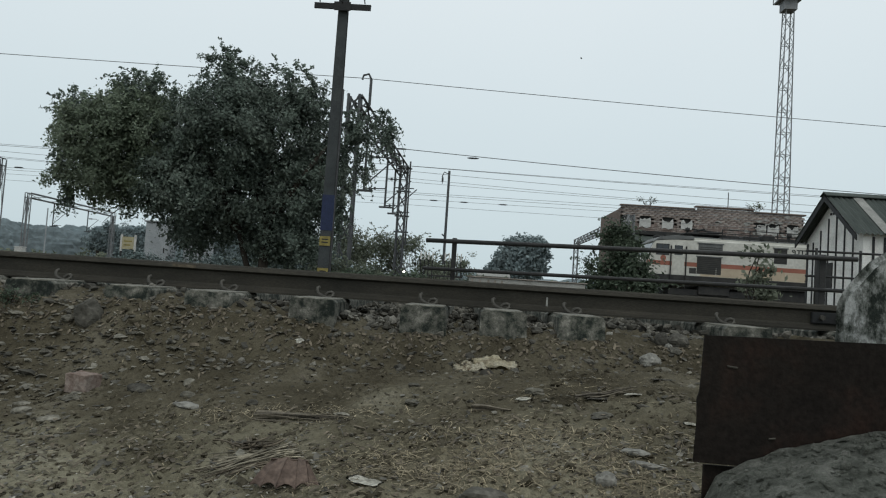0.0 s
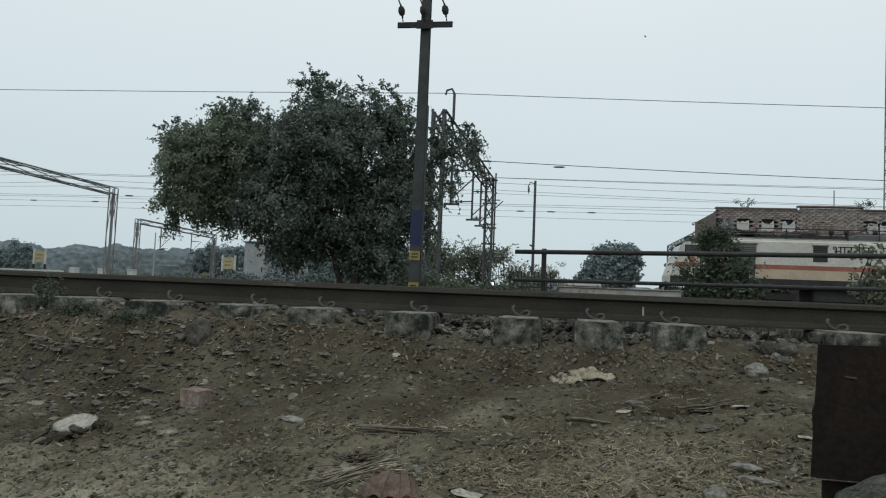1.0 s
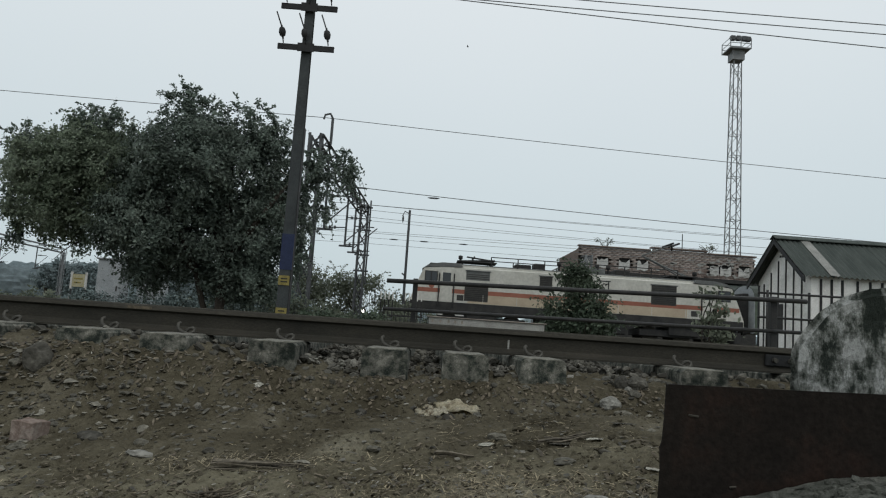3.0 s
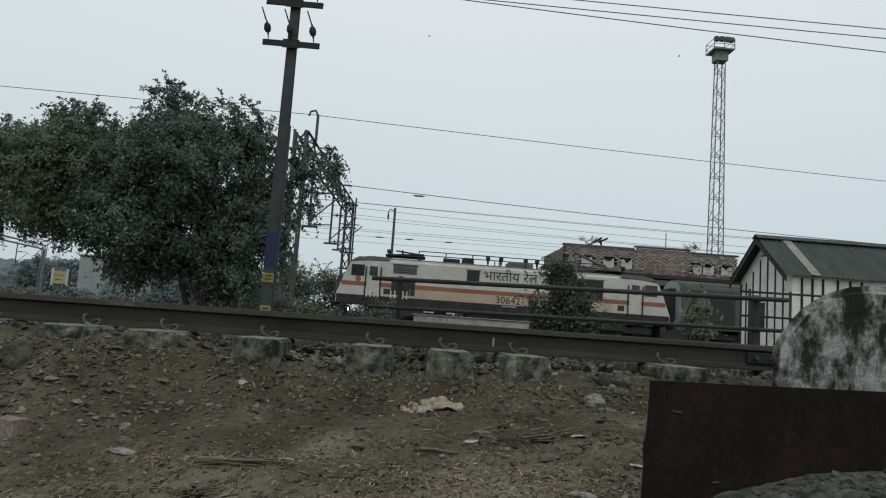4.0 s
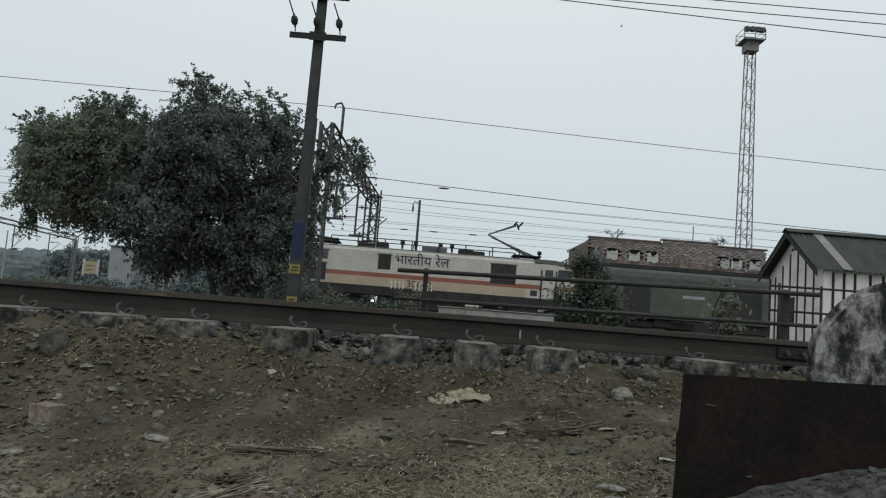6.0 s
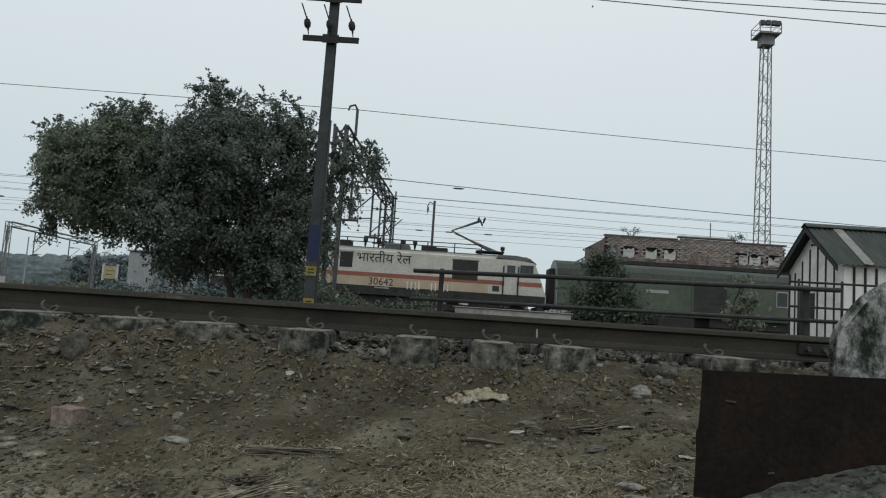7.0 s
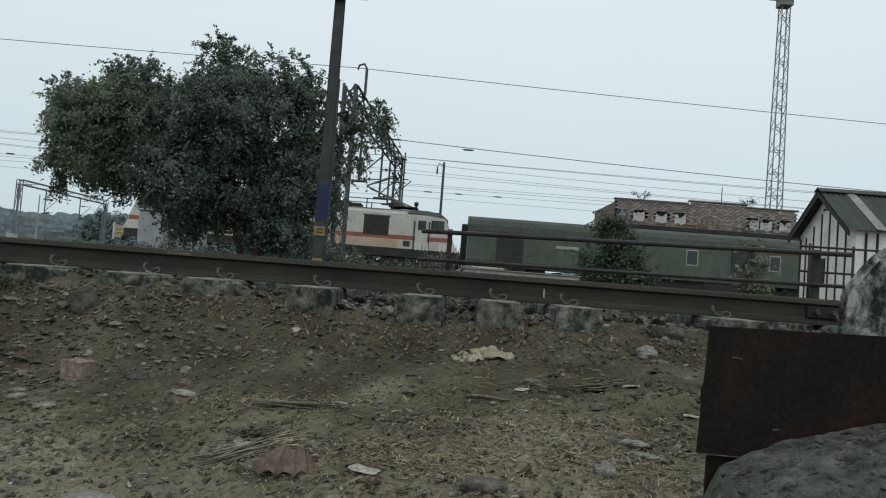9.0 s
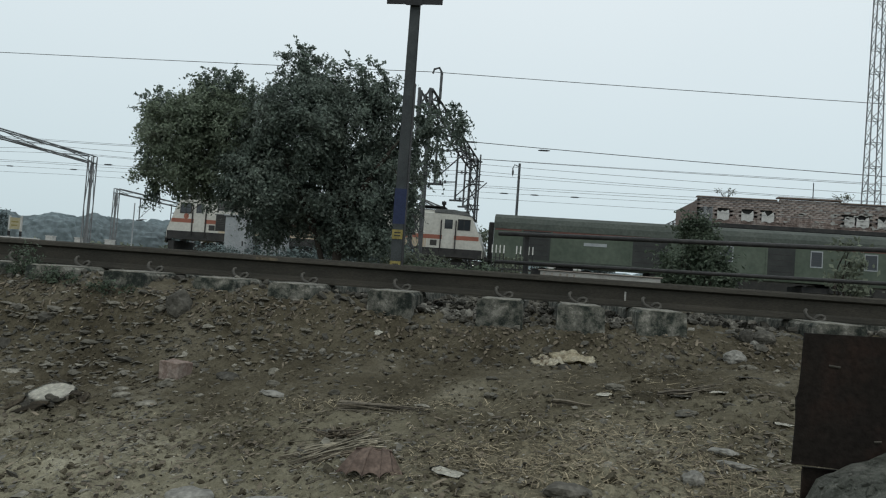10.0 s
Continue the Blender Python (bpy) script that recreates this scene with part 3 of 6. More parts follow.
stones("rubble", p, M_FLAKE, rng.gamma(2.0, 0.0068, len(p)) + 0.006, "flat grey stones strewn over the slope", flat=0.26, lean=0.2)
p = scatter(1500, -4.2, 2.6, 1.4, 4.0)
p = p[rng.uniform(0, 1, len(p)) > 0.75 * np.exp(-((p[:, 1] - 3.35) / 0.42) ** 2) * (p[:, 0] > -1.6)]
stones("gravel", p, M_FLAKE, rng.gamma(2.0, 0.0042, len(p)) + 0.003, "small stones strewn over bare earth", flat=0.5)


# ---- steel plate, whitewashed wall and cement mound beside the viewer ----
def build_plate():
    plate = empty("steel_plate", pose(0.68, 1.45, 0.07), "dark rusted steel plate standing on edge in the earth", "plate")
    out = [(-0.004, 0.0), (0.12, -0.003), (0.6, 0.0), (1.6, 0.01), (1.6, 0.296), (1.0, 0.295), (0.6, 0.293), (0.3, 0.287), (0.1, 0.284), (0.009, 0.282), (0.006, 0.2), (0.003, 0.155), (-0.002, 0.14), (0.0, 0.09)]
    bm = prism(bmesh.new(), out, -0.004, 0.004, "y")
    part("sheet", bm, M_PLATE, plate)
    bm = prism(bmesh.new(), [(0.022, -0.42), (1.6, -0.42), (1.6, -0.008), (0.5, -0.010), (0.024, -0.008)], 0.012, 0.02, "y")
    part("lower_sheet", bm, M_PLATE, plate, "lower rusted sheet set behind the upper one")
    part("weld_bead", tube(bmesh.new(), [(0.060, -0.005, 0.216), (0.072, -0.006, 0.215), (0.083, -0.005, 0.214)], 0.0024, 6), M_HEADSIDE, plate, "raised grey scar on the plate")
    part("weld_bead", tube(bmesh.new(), [(0.158, -0.005, 0.062), (0.172, -0.006, 0.064)], 0.0024, 6), M_HEADSIDE, plate)


def build_wall():
    """A whitewashed masonry stub with a rounded shoulder."""
    out = [(1.118, -0.45), (1.128, 0.33), (1.134, 0.45), (1.146, 0.48), (1.165, 0.505), (1.19, 0.535), (1.215, 0.565), (1.245, 0.59), (1.28, 0.612), (1.32, 0.628), (1.36, 0.637), (1.41, 0.643), (1.47, 0.645), (1.6, 0.645), (1.9, 0.64), (2.3, 0.65), (2.3, -0.45)]
    bm = bmesh.new()
    prism(bm, out, 1.75, 2.10, "y")
    bmesh.ops.bevel(bm, geom=[e for e in bm.edges if len(e.link_faces) == 2 and e.calc_face_angle(0) > 1.2 and max(v.co.z for v in e.verts) > 0.3], offset=0.025, segments=3, affect='EDGES')
    bmesh.ops.triangulate(bm, faces=bm.faces[:])
    bmesh.ops.subdivide_edges(bm, edges=[e for e in bm.edges if e.calc_length() > 0.08], cuts=3, use_grid_fill=True)
    bmesh.ops.subdivide_edges(bm, edges=[e for e in bm.edges if e.calc_length() > 0.05], cuts=2, use_grid_fill=True)
    bmesh.ops.recalc_face_normals(bm, faces=bm.faces[:])
    for v in bm.verts:
        v.co += v.normal * (0.007 * noise.noise(v.co * 8) + 0.004 * noise.noise(v.co * 30))
        v.co.x += 0.62 * (v.co.y - 1.75)
    ob = link("whitewashed_wall", bm, M_MOULD)
    tagged(ob, "old rounded masonry wall with peeling whitewash and black mould", "wall")


def build_mound():
    xs, ys = np.linspace(0.5, 2.2, 100), np.linspace(0.25, 1.44, 70)
    gx, gy = np.meshgrid(xs, ys)
    base = height(gx, gy)
    crest = np.interp(gx, [0.5, 0.64, 0.69, 0.72, 0.775, 0.858, 0.962, 1.065, 1.3, 2.2], [-0.34, -0.2, -0.03, 0.035, 0.075, 0.11, 0.14, 0.165, 0.19, 0.21])
    k = smoothstep(0.4, 1.28, gy)
    gz = base - 0.05 + (crest - base + 0.05) * k
    bump = np.array([[noise.noise(Vector((x * 9, y * 9, 2))) * 0.010 + noise.noise(Vector((x * 32, y * 32, 5))) * 0.006 + noise.noise(Vector((x * 80, y * 80, 7))) * 0.003 for x in xs] for y in ys])
    gz = gz + bump
    n = len(xs)
    verts = np.stack([gx, gy, gz], -1).reshape(-1, 3)
    idx = np.arange(len(ys) * n).reshape(len(ys), n)
    faces = np.stack([idx[:-1, :-1], idx[:-1, 1:], idx[1:, 1:], idx[1:, :-1]], -1).reshape(-1, 4)
    ob = from_arrays("cement_mound", verts.tolist(), faces.tolist(), M_GREYCEMENT, smooth=True)
    tagged(ob, "rough grey mound of hardened cement before the steel plate", "mound")


build_plate()
build_wall()
build_mound()


def mound_grit():
    x, y = rng.uniform(0.72, 1.5, 1500), rng.uniform(0.8, 1.42, 1500)
    tree_ = bpy.data.objects["cement_mound"]
    pts = []
    for a, b in zip(x, y):
        ok, place, _, _ = tree_.ray_cast((a, b, 2.0), (0, 0, -1))
        if ok:
            pts.append(place[:])
    pts = np.array(pts)
    stones("mound_grit", pts, M_GREYCEMENT, rng.gamma(2.0, 0.0024, len(pts)) + 0.0016, "coarse grit bedded in the cement mound")


mound_grit()
p = scatter(15000, -4.3, 1.5, 1.5, 4.12)
quiet = np.exp(-((p[:, 1] - 3.35) / 0.42) ** 2) * (p[:, 0] > -1.6) * 0.88 + 0.25 * (p[:, 1] < 2.5)
p = p[rng.uniform(0, 1, len(p)) > quiet]
stones("clods", p, M_CLOD, rng.gamma(1.6, 0.0036, len(p)) + 0.003, "small clods of dry brown earth", flat=0.55)


# ---- pipe fence ----
def build_fence():
    f = empty("pipe_fence", pose(0, 0, 0), "black pipe fence with two rails beyond the track", "fence")
    part("top_rail", tube(bmesh.new(), [(-0.44, 10.0, 1.10), (5.25, 9.2, 1.155)], 0.032, 10), M_PIPE, f, smooth=True)
    part("middle_rail", tube(bmesh.new(), [(-0.47, 10.0, 0.695), (5.5, 9.2, 0.735)], 0.026, 10), M_PIPE, f, smooth=True)
    for x, y, top, w in ((-0.03, 10.0, 1.16, 0.035), (4.86, 9.27, 1.20, 0.045)):
        part("post", boxes((x - w, x + w, y + 0.033, y + 0.033 + 2 * w, 0.1, top), bevel=0.006), M_PIPE, f)
    g = empty("thin_fence", pose(0, 0, 0), "thin black pipe railing before the hut", "fence")
    part("rail", tube(bmesh.new(), [(6.42, 13.07, 1.56), (8.6, 12.9, 1.57)], 0.022, 8), M_PIPE, g, smooth=True)
    part("rail", tube(bmesh.new(), [(6.42, 13.07, 1.1), (8.6, 12.9, 1.1)], 0.022, 8), M_PIPE, g, smooth=True)
    for x in (6.6, 7.4, 8.6):
        part("post", tube(bmesh.new(), [(x, 13.05, 0.15), (x, 13.05, 1.62)], 0.025, 8), M_PIPE, g, smooth=True)


build_fence()


# ---- utility pole ----
def insulator(bm, a, b):
    a, b = Vector(a), Vector(b)
    n = 9
    rads = [0.02 + (0.055 if 2 <= k <= 6 else 0.0) * (1 - 0.15 * abs(k - 4)) for k in range(n)]
    tube(bm, [a.lerp(b, k / (n - 1)) for k in range(n)], rads, 10)


def build_pole():
    f = empty("utility_pole", pose(-2.69, 14.0, 0.15), "tall grey steel joist pole with two crossarms and insulators", "utility pole")
    bm = bmesh.new()
    for u0, u1, y0, y1 in ((-0.12, 0.12, -0.09, -0.075), (-0.12, 0.12, 0.075, 0.09), (-0.012, 0.012, -0.075, 0.075)):
        pts = [(u0, y0, 0), (u1, y0, 0), (u1, y1, 0), (u0, y1, 0)]
        lo = [bm.verts.new(q) for q in pts]
        hi = [bm.verts.new((q[0] * 0.72, q[1] * 0.75, 7.9)) for q in pts]
        for i in range(4):
            bm.faces.new((lo[i], lo[(i + 1) % 4], hi[(i + 1) % 4], hi[i]))
        bm.faces.new(hi)
    part("mast", bm, M_POLE, f)
    part("flange_strip", boxes((0.105, 0.122, -0.095, 0.095, 0.0, 4.2)), M_POLEDARK, f, "dark strip along the right edge")
    part("blue_band", boxes((-0.123, 0.123, -0.096, -0.0905, 1.28, 2.0)), M_BLUE, f, "dark blue painted band")
    for z in (0.42, 1.06):
        pl = part("number_plate", boxes((-0.115, 0.10, -0.105, -0.097, z - 0.09, z + 0.10)), M_YELLOW, f, "yellow plate with small dark marks")
        for k in (0, 1):
            part("dark_bar", boxes((-0.07, 0.06, -0.108, -0.1055, z - 0.035 + 0.06 * k, z - 0.01 + 0.06 * k)), M_DARKPAINT, pl)
    for z in (5.87, 6.74):
        arm = part("crossarm", boxes((-0.58, 0.58, -0.14, -0.10, z - 0.06, z + 0.06), (-0.58, 0.58, -0.14, -0.06, z + 0.045, z + 0.06), bevel=0.004), M_POLEDARK, f, "steel channel crossarm")
        part("clamp", boxes((-0.17, 0.17, -0.155, -0.141, z - 0.09, z + 0.09)), M_POLEDARK, arm)
    for x in (-0.46, 0.0, 0.46):
        for z0, z1, dx in ((5.93, 6.45, -0.12), (6.8, 7.3, -0.1)):
            bm = bmesh.new()
            tube(bm, [(x, -0.16, z0), (x - 0.02, -0.17, z0 + 0.12)], 0.012, 6)
            insulator(bm, (x - 0.01, -0.17, z0 + 0.08), (x + dx * 0.5, -0.2, z0 + 0.36))
            tube(bm, [(x + dx * 0.5, -0.2, z0 + 0.34), (x + dx * 1.4, -0.25, z0 + 0.62)], 0.014, 6)
            part("insulator", bm, M_POLEDARK, f, "dark ribbed porcelain strain insulator", smooth=True)


build_pole()


# ---- hut ----
def build_hut():
    X0, X1, Y0, Y1, EZ, RZ = 9.62, 15.6, 17.0, 19.75, 2.42, 3.42
    YM = (Y0 + Y1) / 2
    h = empty("hut", pose(0, 0, 0), "small limewashed hut with black painted battens and a sheet roof", "hut")
    t = 0.2
    part("wall", prism(bmesh.new(), [(Y0, 0.1), (Y1, 0.1), (Y1, EZ), (YM, RZ), (Y0, EZ)], X0, X0 + t, "x"), M_LIME, h, "limewashed gable wall")
    bm = boxes((X0 + t, 11.62, Y0, Y0 + t, 0.1, EZ), (11.62, 12.9, Y0, Y0 + t, 0.1, 1.5), (11.62, 12.9, Y0, Y0 + t, 2.18, EZ), (12.9, X1, Y0, Y0 + t, 0.1, EZ))
    part("wall", bm, M_LIME, h)
    part("wall", boxes((X0 + t, X1, Y1 - t, Y1, 0.1, EZ)), M_LIME, h)
    part("wall", prism(bmesh.new(), [(Y0, 0.1), (Y1, 0.1), (Y1, EZ), (YM, RZ), (Y0, EZ)], X1, X1 + t, "x"), M_LIME, h)
    w = part("window", boxes((11.62, 12.9, Y0 + 0.06, Y0 + 0.12, 1.5, 2.18)), M_COACHDOOR, h, "dark window with a timber frame")
    part("window_frame", boxes((11.56, 12.96, Y0 - 0.03, Y0, 2.14, 2.22), (11.56, 11.64, Y0 - 0.03, Y0, 1.46, 2.14), (12.88, 12.96, Y0 - 0.03, Y0, 1.46, 2.14)), M_DARKPAINT, w)
    for k, y in enumerate(np.linspace(Y0 + 0.42, Y1 - 0.35, 6)):
        top = EZ + (RZ - EZ) * (1 - abs(y - YM) / (YM - Y0)) - 0.33
        part("batten", boxes((X0 - 0.022, X0 - 0.001, y - 0.024, y + 0.024, 0.1, top)), M_DARKPAINT, h, "black painted timber batten")
    part("batten", boxes((X0 - 0.022, X0 - 0.001, Y1 - 0.08, Y1, 0.1, EZ - 0.1)), M_DARKPAINT, h)
    for x in (9.86, 10.13, 10.4, 10.78, 11.1, 11.4, 13.2, 13.5, 13.8, 14.3, 14.7):
        part("batten", boxes((x - 0.028, x + 0.028, Y0 - 0.022, Y0 - 0.001, 0.1, EZ - 0.08)), M_DARKPAINT, h)
    part("hatch", boxes((X0 - 0.03, X0 - 0.002, YM - 0.02, YM + 0.5, 1.05, 1.75)), M_UNDER, h, "dark shuttered opening in the gable")
    vent = part("vent", boxes(*[(X0 - 0.014, X0 - 0.001, YM - 0.16 + 0.13 * k, YM - 0.08 + 0.13 * k, RZ - 0.42 + 0.1 * j, RZ - 0.36 + 0.1 * j) for j, ks in ((0, (0, 1, 2)), (1, (0.5, 1.5))) for k in ks]), M_DARKPAINT, h, "small dark vent holes")
    # corrugated sheets, one to a metre, on both slopes
    slope = math.atan2(RZ - EZ, YM - Y0)
    run = (YM - Y0) / math.cos(slope) + 0.22
    for side in (1, -1):
        for i in range(8):
            bm = bmesh.new()
            nx = 27
            top, bot = [], []
            for row, s in enumerate((0.0, run)):
                line_t, line_b = [], []
                for k in range(nx):
                    u = X0 - 0.28 + i * 0.8 + 0.86 * k / (nx - 1)
                    c = 0.024 * math.cos(k * math.tau / 4)
                    y = YM - side * (s * math.cos(slope))
                    z = RZ + 0.09 - s * math.sin(slope) + c + 0.004 * (i % 2)
                    line_t.append(bm.verts.new((u, y, z)))
                    line_b.append(bm.verts.new((u, y, z - 0.006)))
                top.append(line_t)
                bot.append(line_b)
            for k in range(nx - 1):
                bm.faces.new((top[0][k], top[0][k + 1], top[1][k + 1], top[1][k]))
                bm.faces.new((bot[0][k], bot[1][k], bot[1][k + 1], bot[0][k + 1]))
                bm.faces.new((top[1][k], top[1][k + 1], bot[1][k + 1], bot[1][k]))
            bmesh.ops.recalc_face_normals(bm, faces=bm.faces[:])
            part("roof_sheet", bm, M_ROOF, h)
    strip = Vector((0, math.cos(slope), math.sin(slope)))
    bm = bmesh.new()
    tube(bm, [Vector((X0 + 0.52, YM, RZ + 0.125)) - strip * 0.12, Vector((X0 + 0.52, YM, RZ + 0.125)) - strip * (run - 0.02)], 0.13, 4)
    for v in bm.verts:
        v.co.z += -0.86 * (v.co.z - (RZ + 0.125 + (v.co.y - YM) * math.tan(slope)))
    part("roof_strip", bm, M_ROOFPALE, h, "narrow pale corrugated strip")
    part("ridge_cap", prism(bmesh.new(), [(YM - 0.16, RZ + 0.05), (YM, RZ + 0.15), (YM + 0.16, RZ + 0.05), (YM + 0.16, RZ + 0.07), (YM, RZ + 0.17), (YM - 0.16, RZ + 0.07)], X0 - 0.3, 16.0, "x"), M_ROOF, h)
    for side in (1, -1):
        a, b = Vector((X0 - 0.27, YM, RZ + 0.06)), Vector((X0 - 0.27, YM - side * run * math.cos(slope), RZ + 0.06 - run * math.sin(slope)))
        bm = bmesh.new()
        q = [a, b, b - Vector((0, 0, 0.14)), a - Vector((0, 0, 0.14))]
        vs = [bm.verts.new(v) for v in q] + [bm.verts.new(v + Vector((0.03, 0, 0))) for v in q]
        for f in ((0, 1, 2, 3), (7, 6, 5, 4), (0, 4, 5, 1), (1, 5, 6, 2), (2, 6, 7, 3), (3, 7, 4, 0)):
            bm.faces.new([vs[i] for i in f])
        part("bargeboard", bm, M_DARKPAINT, h, "black bargeboard")


build_hut()


# ---- train ----
TRAIN_Y, TRACK_Z = 42.7, 0.5


def wheel(bm, x, y, r=0.53):
    bmesh.ops.create_cone(bm, cap_ends=True, segments=20, radius1=r, radius2=r * 0.97, depth=0.13, matrix=pose(x, y, r, 90, 0, 0))


def build_loco():
    L, LR = 10.28, 9.5
    reach = {-1: L, 1: LR}
    t = empty("locomotive", pose(0, TRAIN_Y, TRACK_Z), "cream electric locomotive with a red band and grey roof", "locomotive")
    prof = [(-L, 1.15), (LR, 1.15), (LR, 1.66), (LR - 0.2, 2.2), (LR - 0.42, 2.8), (LR - 0.72, 3.52), (LR - 1.05, 3.76), (LR - 1.8, 3.85), (-L + 1.8, 3.85), (-L + 1.05, 3.76), (-L + 0.72, 3.52), (-L + 0.42, 2.8), (-L + 0.2, 2.2), (-L, 1.66)]
    bm = prism(bmesh.new(), prof, -1.45, 1.45, "y")
    bmesh.ops.bevel(bm, geom=[e for e in bm.edges if all(v.co.z > 3.6 for v in e.verts) and abs(e.verts[0].co.y - e.verts[1].co.y) < 0.1], offset=0.18, segments=3, affect='EDGES')
    part("body", bm, M_LOCO, t, "weathered cream body shell")
    part("roof_cover", boxes((-L + 2.8, LR - 2.8, -1.1, 1.1, 3.86, 3.93), bevel=0.03), M_ROOFGEAR, t, "grey roof hatch covers")
    for s in (-1, 1):
        part("cab_roof", prism(bmesh.new(), [(s * (reach[s] - 0.62), 3.5), (s * (reach[s] - 1.03), 3.8), (s * (reach[s] - 1.8), 3.93), (s * (reach[s] - 2.9), 3.93), (s * (reach[s] - 3.0), 3.74), (s * (reach[s] - 0.95), 3.62)], -1.47, 1.47, "y"), M_ROOFGEAR, t, "grey cab roof")
    # painted bands on both sides
    for y in (-1.45, 1.43):
        yy = y if y < 0 else 1.45
        f = -1 if y < 0 else 1
        a, b = sorted((yy, yy + f * 0.006))
        part("red_band", boxes((-L + 0.27, LR - 0.27, a, b, 2.15, 2.40)), M_ORANGE, t, "brick red painted band")
        part("tan_band", boxes((-L + 3.4, LR - 3.4, a, b, 1.63, 2.148)), M_TAN, t, "faded tan lower band")
        a, b = sorted((yy, yy + f * 0.008))
        part("sole_bar", boxes((-L + 0.03, LR - 0.03, a, b, 1.12, 1.62)), M_UNDER, t, "dark sole bar")
        for s in (-1, 1):
            d = part("cab_door", boxes((s * (reach[s] - 2.1) - 0.36, s * (reach[s] - 2.1) + 0.36, a, b, 1.66, 3.45)), M_LOCO, t, "cab door with handrails")
            for c, hw, own in ((1.18, 0.33, t), (2.1, 0.24, d)):
                w = part("cab_window", boxes((s * (reach[s] - c) - hw, s * (reach[s] - c) + hw, a - 0.003, b + 0.003, 2.78, 3.34)), M_GLASS, own, "dark cab side window")
                if own is t:
                    part("window_frame", boxes(*[(s * (reach[s] - c) + u0, s * (reach[s] - c) + u1, a - 0.008, b + 0.008, z0, z1) for u0, u1, z0, z1 in ((-hw - 0.05, -hw, 2.73, 3.39), (hw, hw + 0.05, 2.73, 3.39), (-hw, hw, 3.34, 3.39), (-hw, hw, 2.73, 2.78), (-0.025, 0.025, 2.78, 3.34))]), M_UNDER, w)
            for k in (-0.44, 0.44):
                part("handrail", tube(bmesh.new(), [(s * (reach[s] - 2.1) + k, (a + b) / 2 + f * 0.05, 1.35), (s * (reach[s] - 2.1) + k, (a + b) / 2 + f * 0.05, 3.3)], 0.04, 5), M_UNDER, d)
            part("lower_window", boxes((s * (reach[s] - 2.95) - 0.2, s * (reach[s] - 2.95) + 0.2, a, b, 1.75, 2.08)), M_GRILLE, t)
        grilles = [(-7.05, -5.65, 3.0, 3.52), (-7.1, -5.7, 1.75, 2.75), (-2.7, -1.95, 2.62, 3.5), (3.95, 5.45, 2.3, 3.45)] if f < 0 else [(-6.0, -4.0, 2.55, 3.5)]
        for x0, x1, z0, z1 in grilles:
            g = part("air_grille", boxes((x0, x1, a, b, z0, z1)), M_ROOFGEAR if z0 == 3.0 else M_GRILLE, t, "dark louvred air intake")
            part("louvres", boxes(*[(x0 + 0.06, x1 - 0.06, a - 0.012 if f < 0 else b, a if f < 0 else b + 0.012, z0 + 0.08 + 0.11 * k, z0 + 0.12 + 0.11 * k) for k in range(int((z1 - z0 - 0.1) / 0.11))]), M_GRILLE if z0 == 3.0 else M_UNDER, g)
            part("grille_hood", boxes((x0 - 0.06, x1 + 0.06, a - 0.05 if f < 0 else a, b if f < 0 else b + 0.05, z1, z1 + 0.06)), M_ROOFGEAR, g)
        for k in range(9):
            x = -8 + 2 * k
            part("panel_seam", boxes((x, x + 0.03, a - 0.002, b + 0.002, 1.64, 2.14)), M_LOCO, t)
    # roof equipment
    for s in (-1, 1):
        for y in (-1.15, 1.15):
            posts = [(x, y) for x in np.linspace(-5.6, 5.6, 8)]
            if s > 0:
                bm = bmesh.new()
                tube(bm, [(-5.6, y, 4.45), (5.6, y, 4.45)], 0.03, 5)
                for x, yy in posts:
                    tube(bm, [(x, yy, 3.75), (x, yy, 4.46)], 0.035, 5)
                part("roof_rail", bm, M_UNDER, t, "dark roof busbar on posts")
        for x in (-1.4, -0.6, 0.9, 1.6, -7.4, 6.9):
            if s > 0:
                bm = bmesh.new()
                insulator(bm, (x, -0.4, 3.9), (x, -0.4, 4.55))
                tube(bm, [(x, -0.4, 4.3), (x, -0.4, 4.5)], 0.14, 8)
                part("roof_insulator", bm, M_UNDER, t, "dark roof insulator", smooth=True)
    part("roof_box", boxes((-0.2, 1.3, -0.9, 0.6, 3.92, 4.25), bevel=0.05), M_ROOFGEAR, t, "grey roof resistor box")
    part("roof_box", boxes((2.0, 2.9, -0.6, 0.6, 3.92, 4.3), bevel=0.05), M_UNDER, t, "circuit breaker on the roof")
    for x, w, h in ((-3.6, 0.5, 0.3), (-2.6, 0.35, 0.42), (3.1, 0.5, 0.3)):
        part("roof_gear", boxes((x - w, x + w, -0.5, 0.4, 3.92, 3.92 + h), bevel=0.06), M_UNDER, t, "dark switchgear on the roof")
    # lowered pantograph above the leading cab
    p = part("pantograph", boxes((-7.6, -5.2, -0.7, 0.7, 4.12, 4.2), bevel=0.02), M_UNDER, t, "folded pantograph")
    part("pan_head", tube(bmesh.new(), [(-6.6, -0.9, 4.42), (-6.6, 0.9, 4.42)], 0.06, 6), M_UNDER, p)
    part("pan_arm", tubes([[(-7.4, -0.3, 4.2), (-5.3, -0.3, 4.34)], [(-7.4, 0.3, 4.2), (-5.3, 0.3, 4.34)], [(-5.3, 0, 4.34), (-7.0, 0, 4.5)]], 0.05, 5), M_UNDER, p)
    for x in (-7.3, -5.5):
        part("pan_foot", boxes((x - 0.08, x + 0.08, -0.6, 0.6, 3.88, 4.14)), M_UNDER, p)
    # raised pantograph above the trailing cab
    p = part("pantograph", boxes((5.3, 7.0, -0.7, 0.7, 4.12, 4.2), bevel=0.02), M_UNDER, t, "raised pantograph")
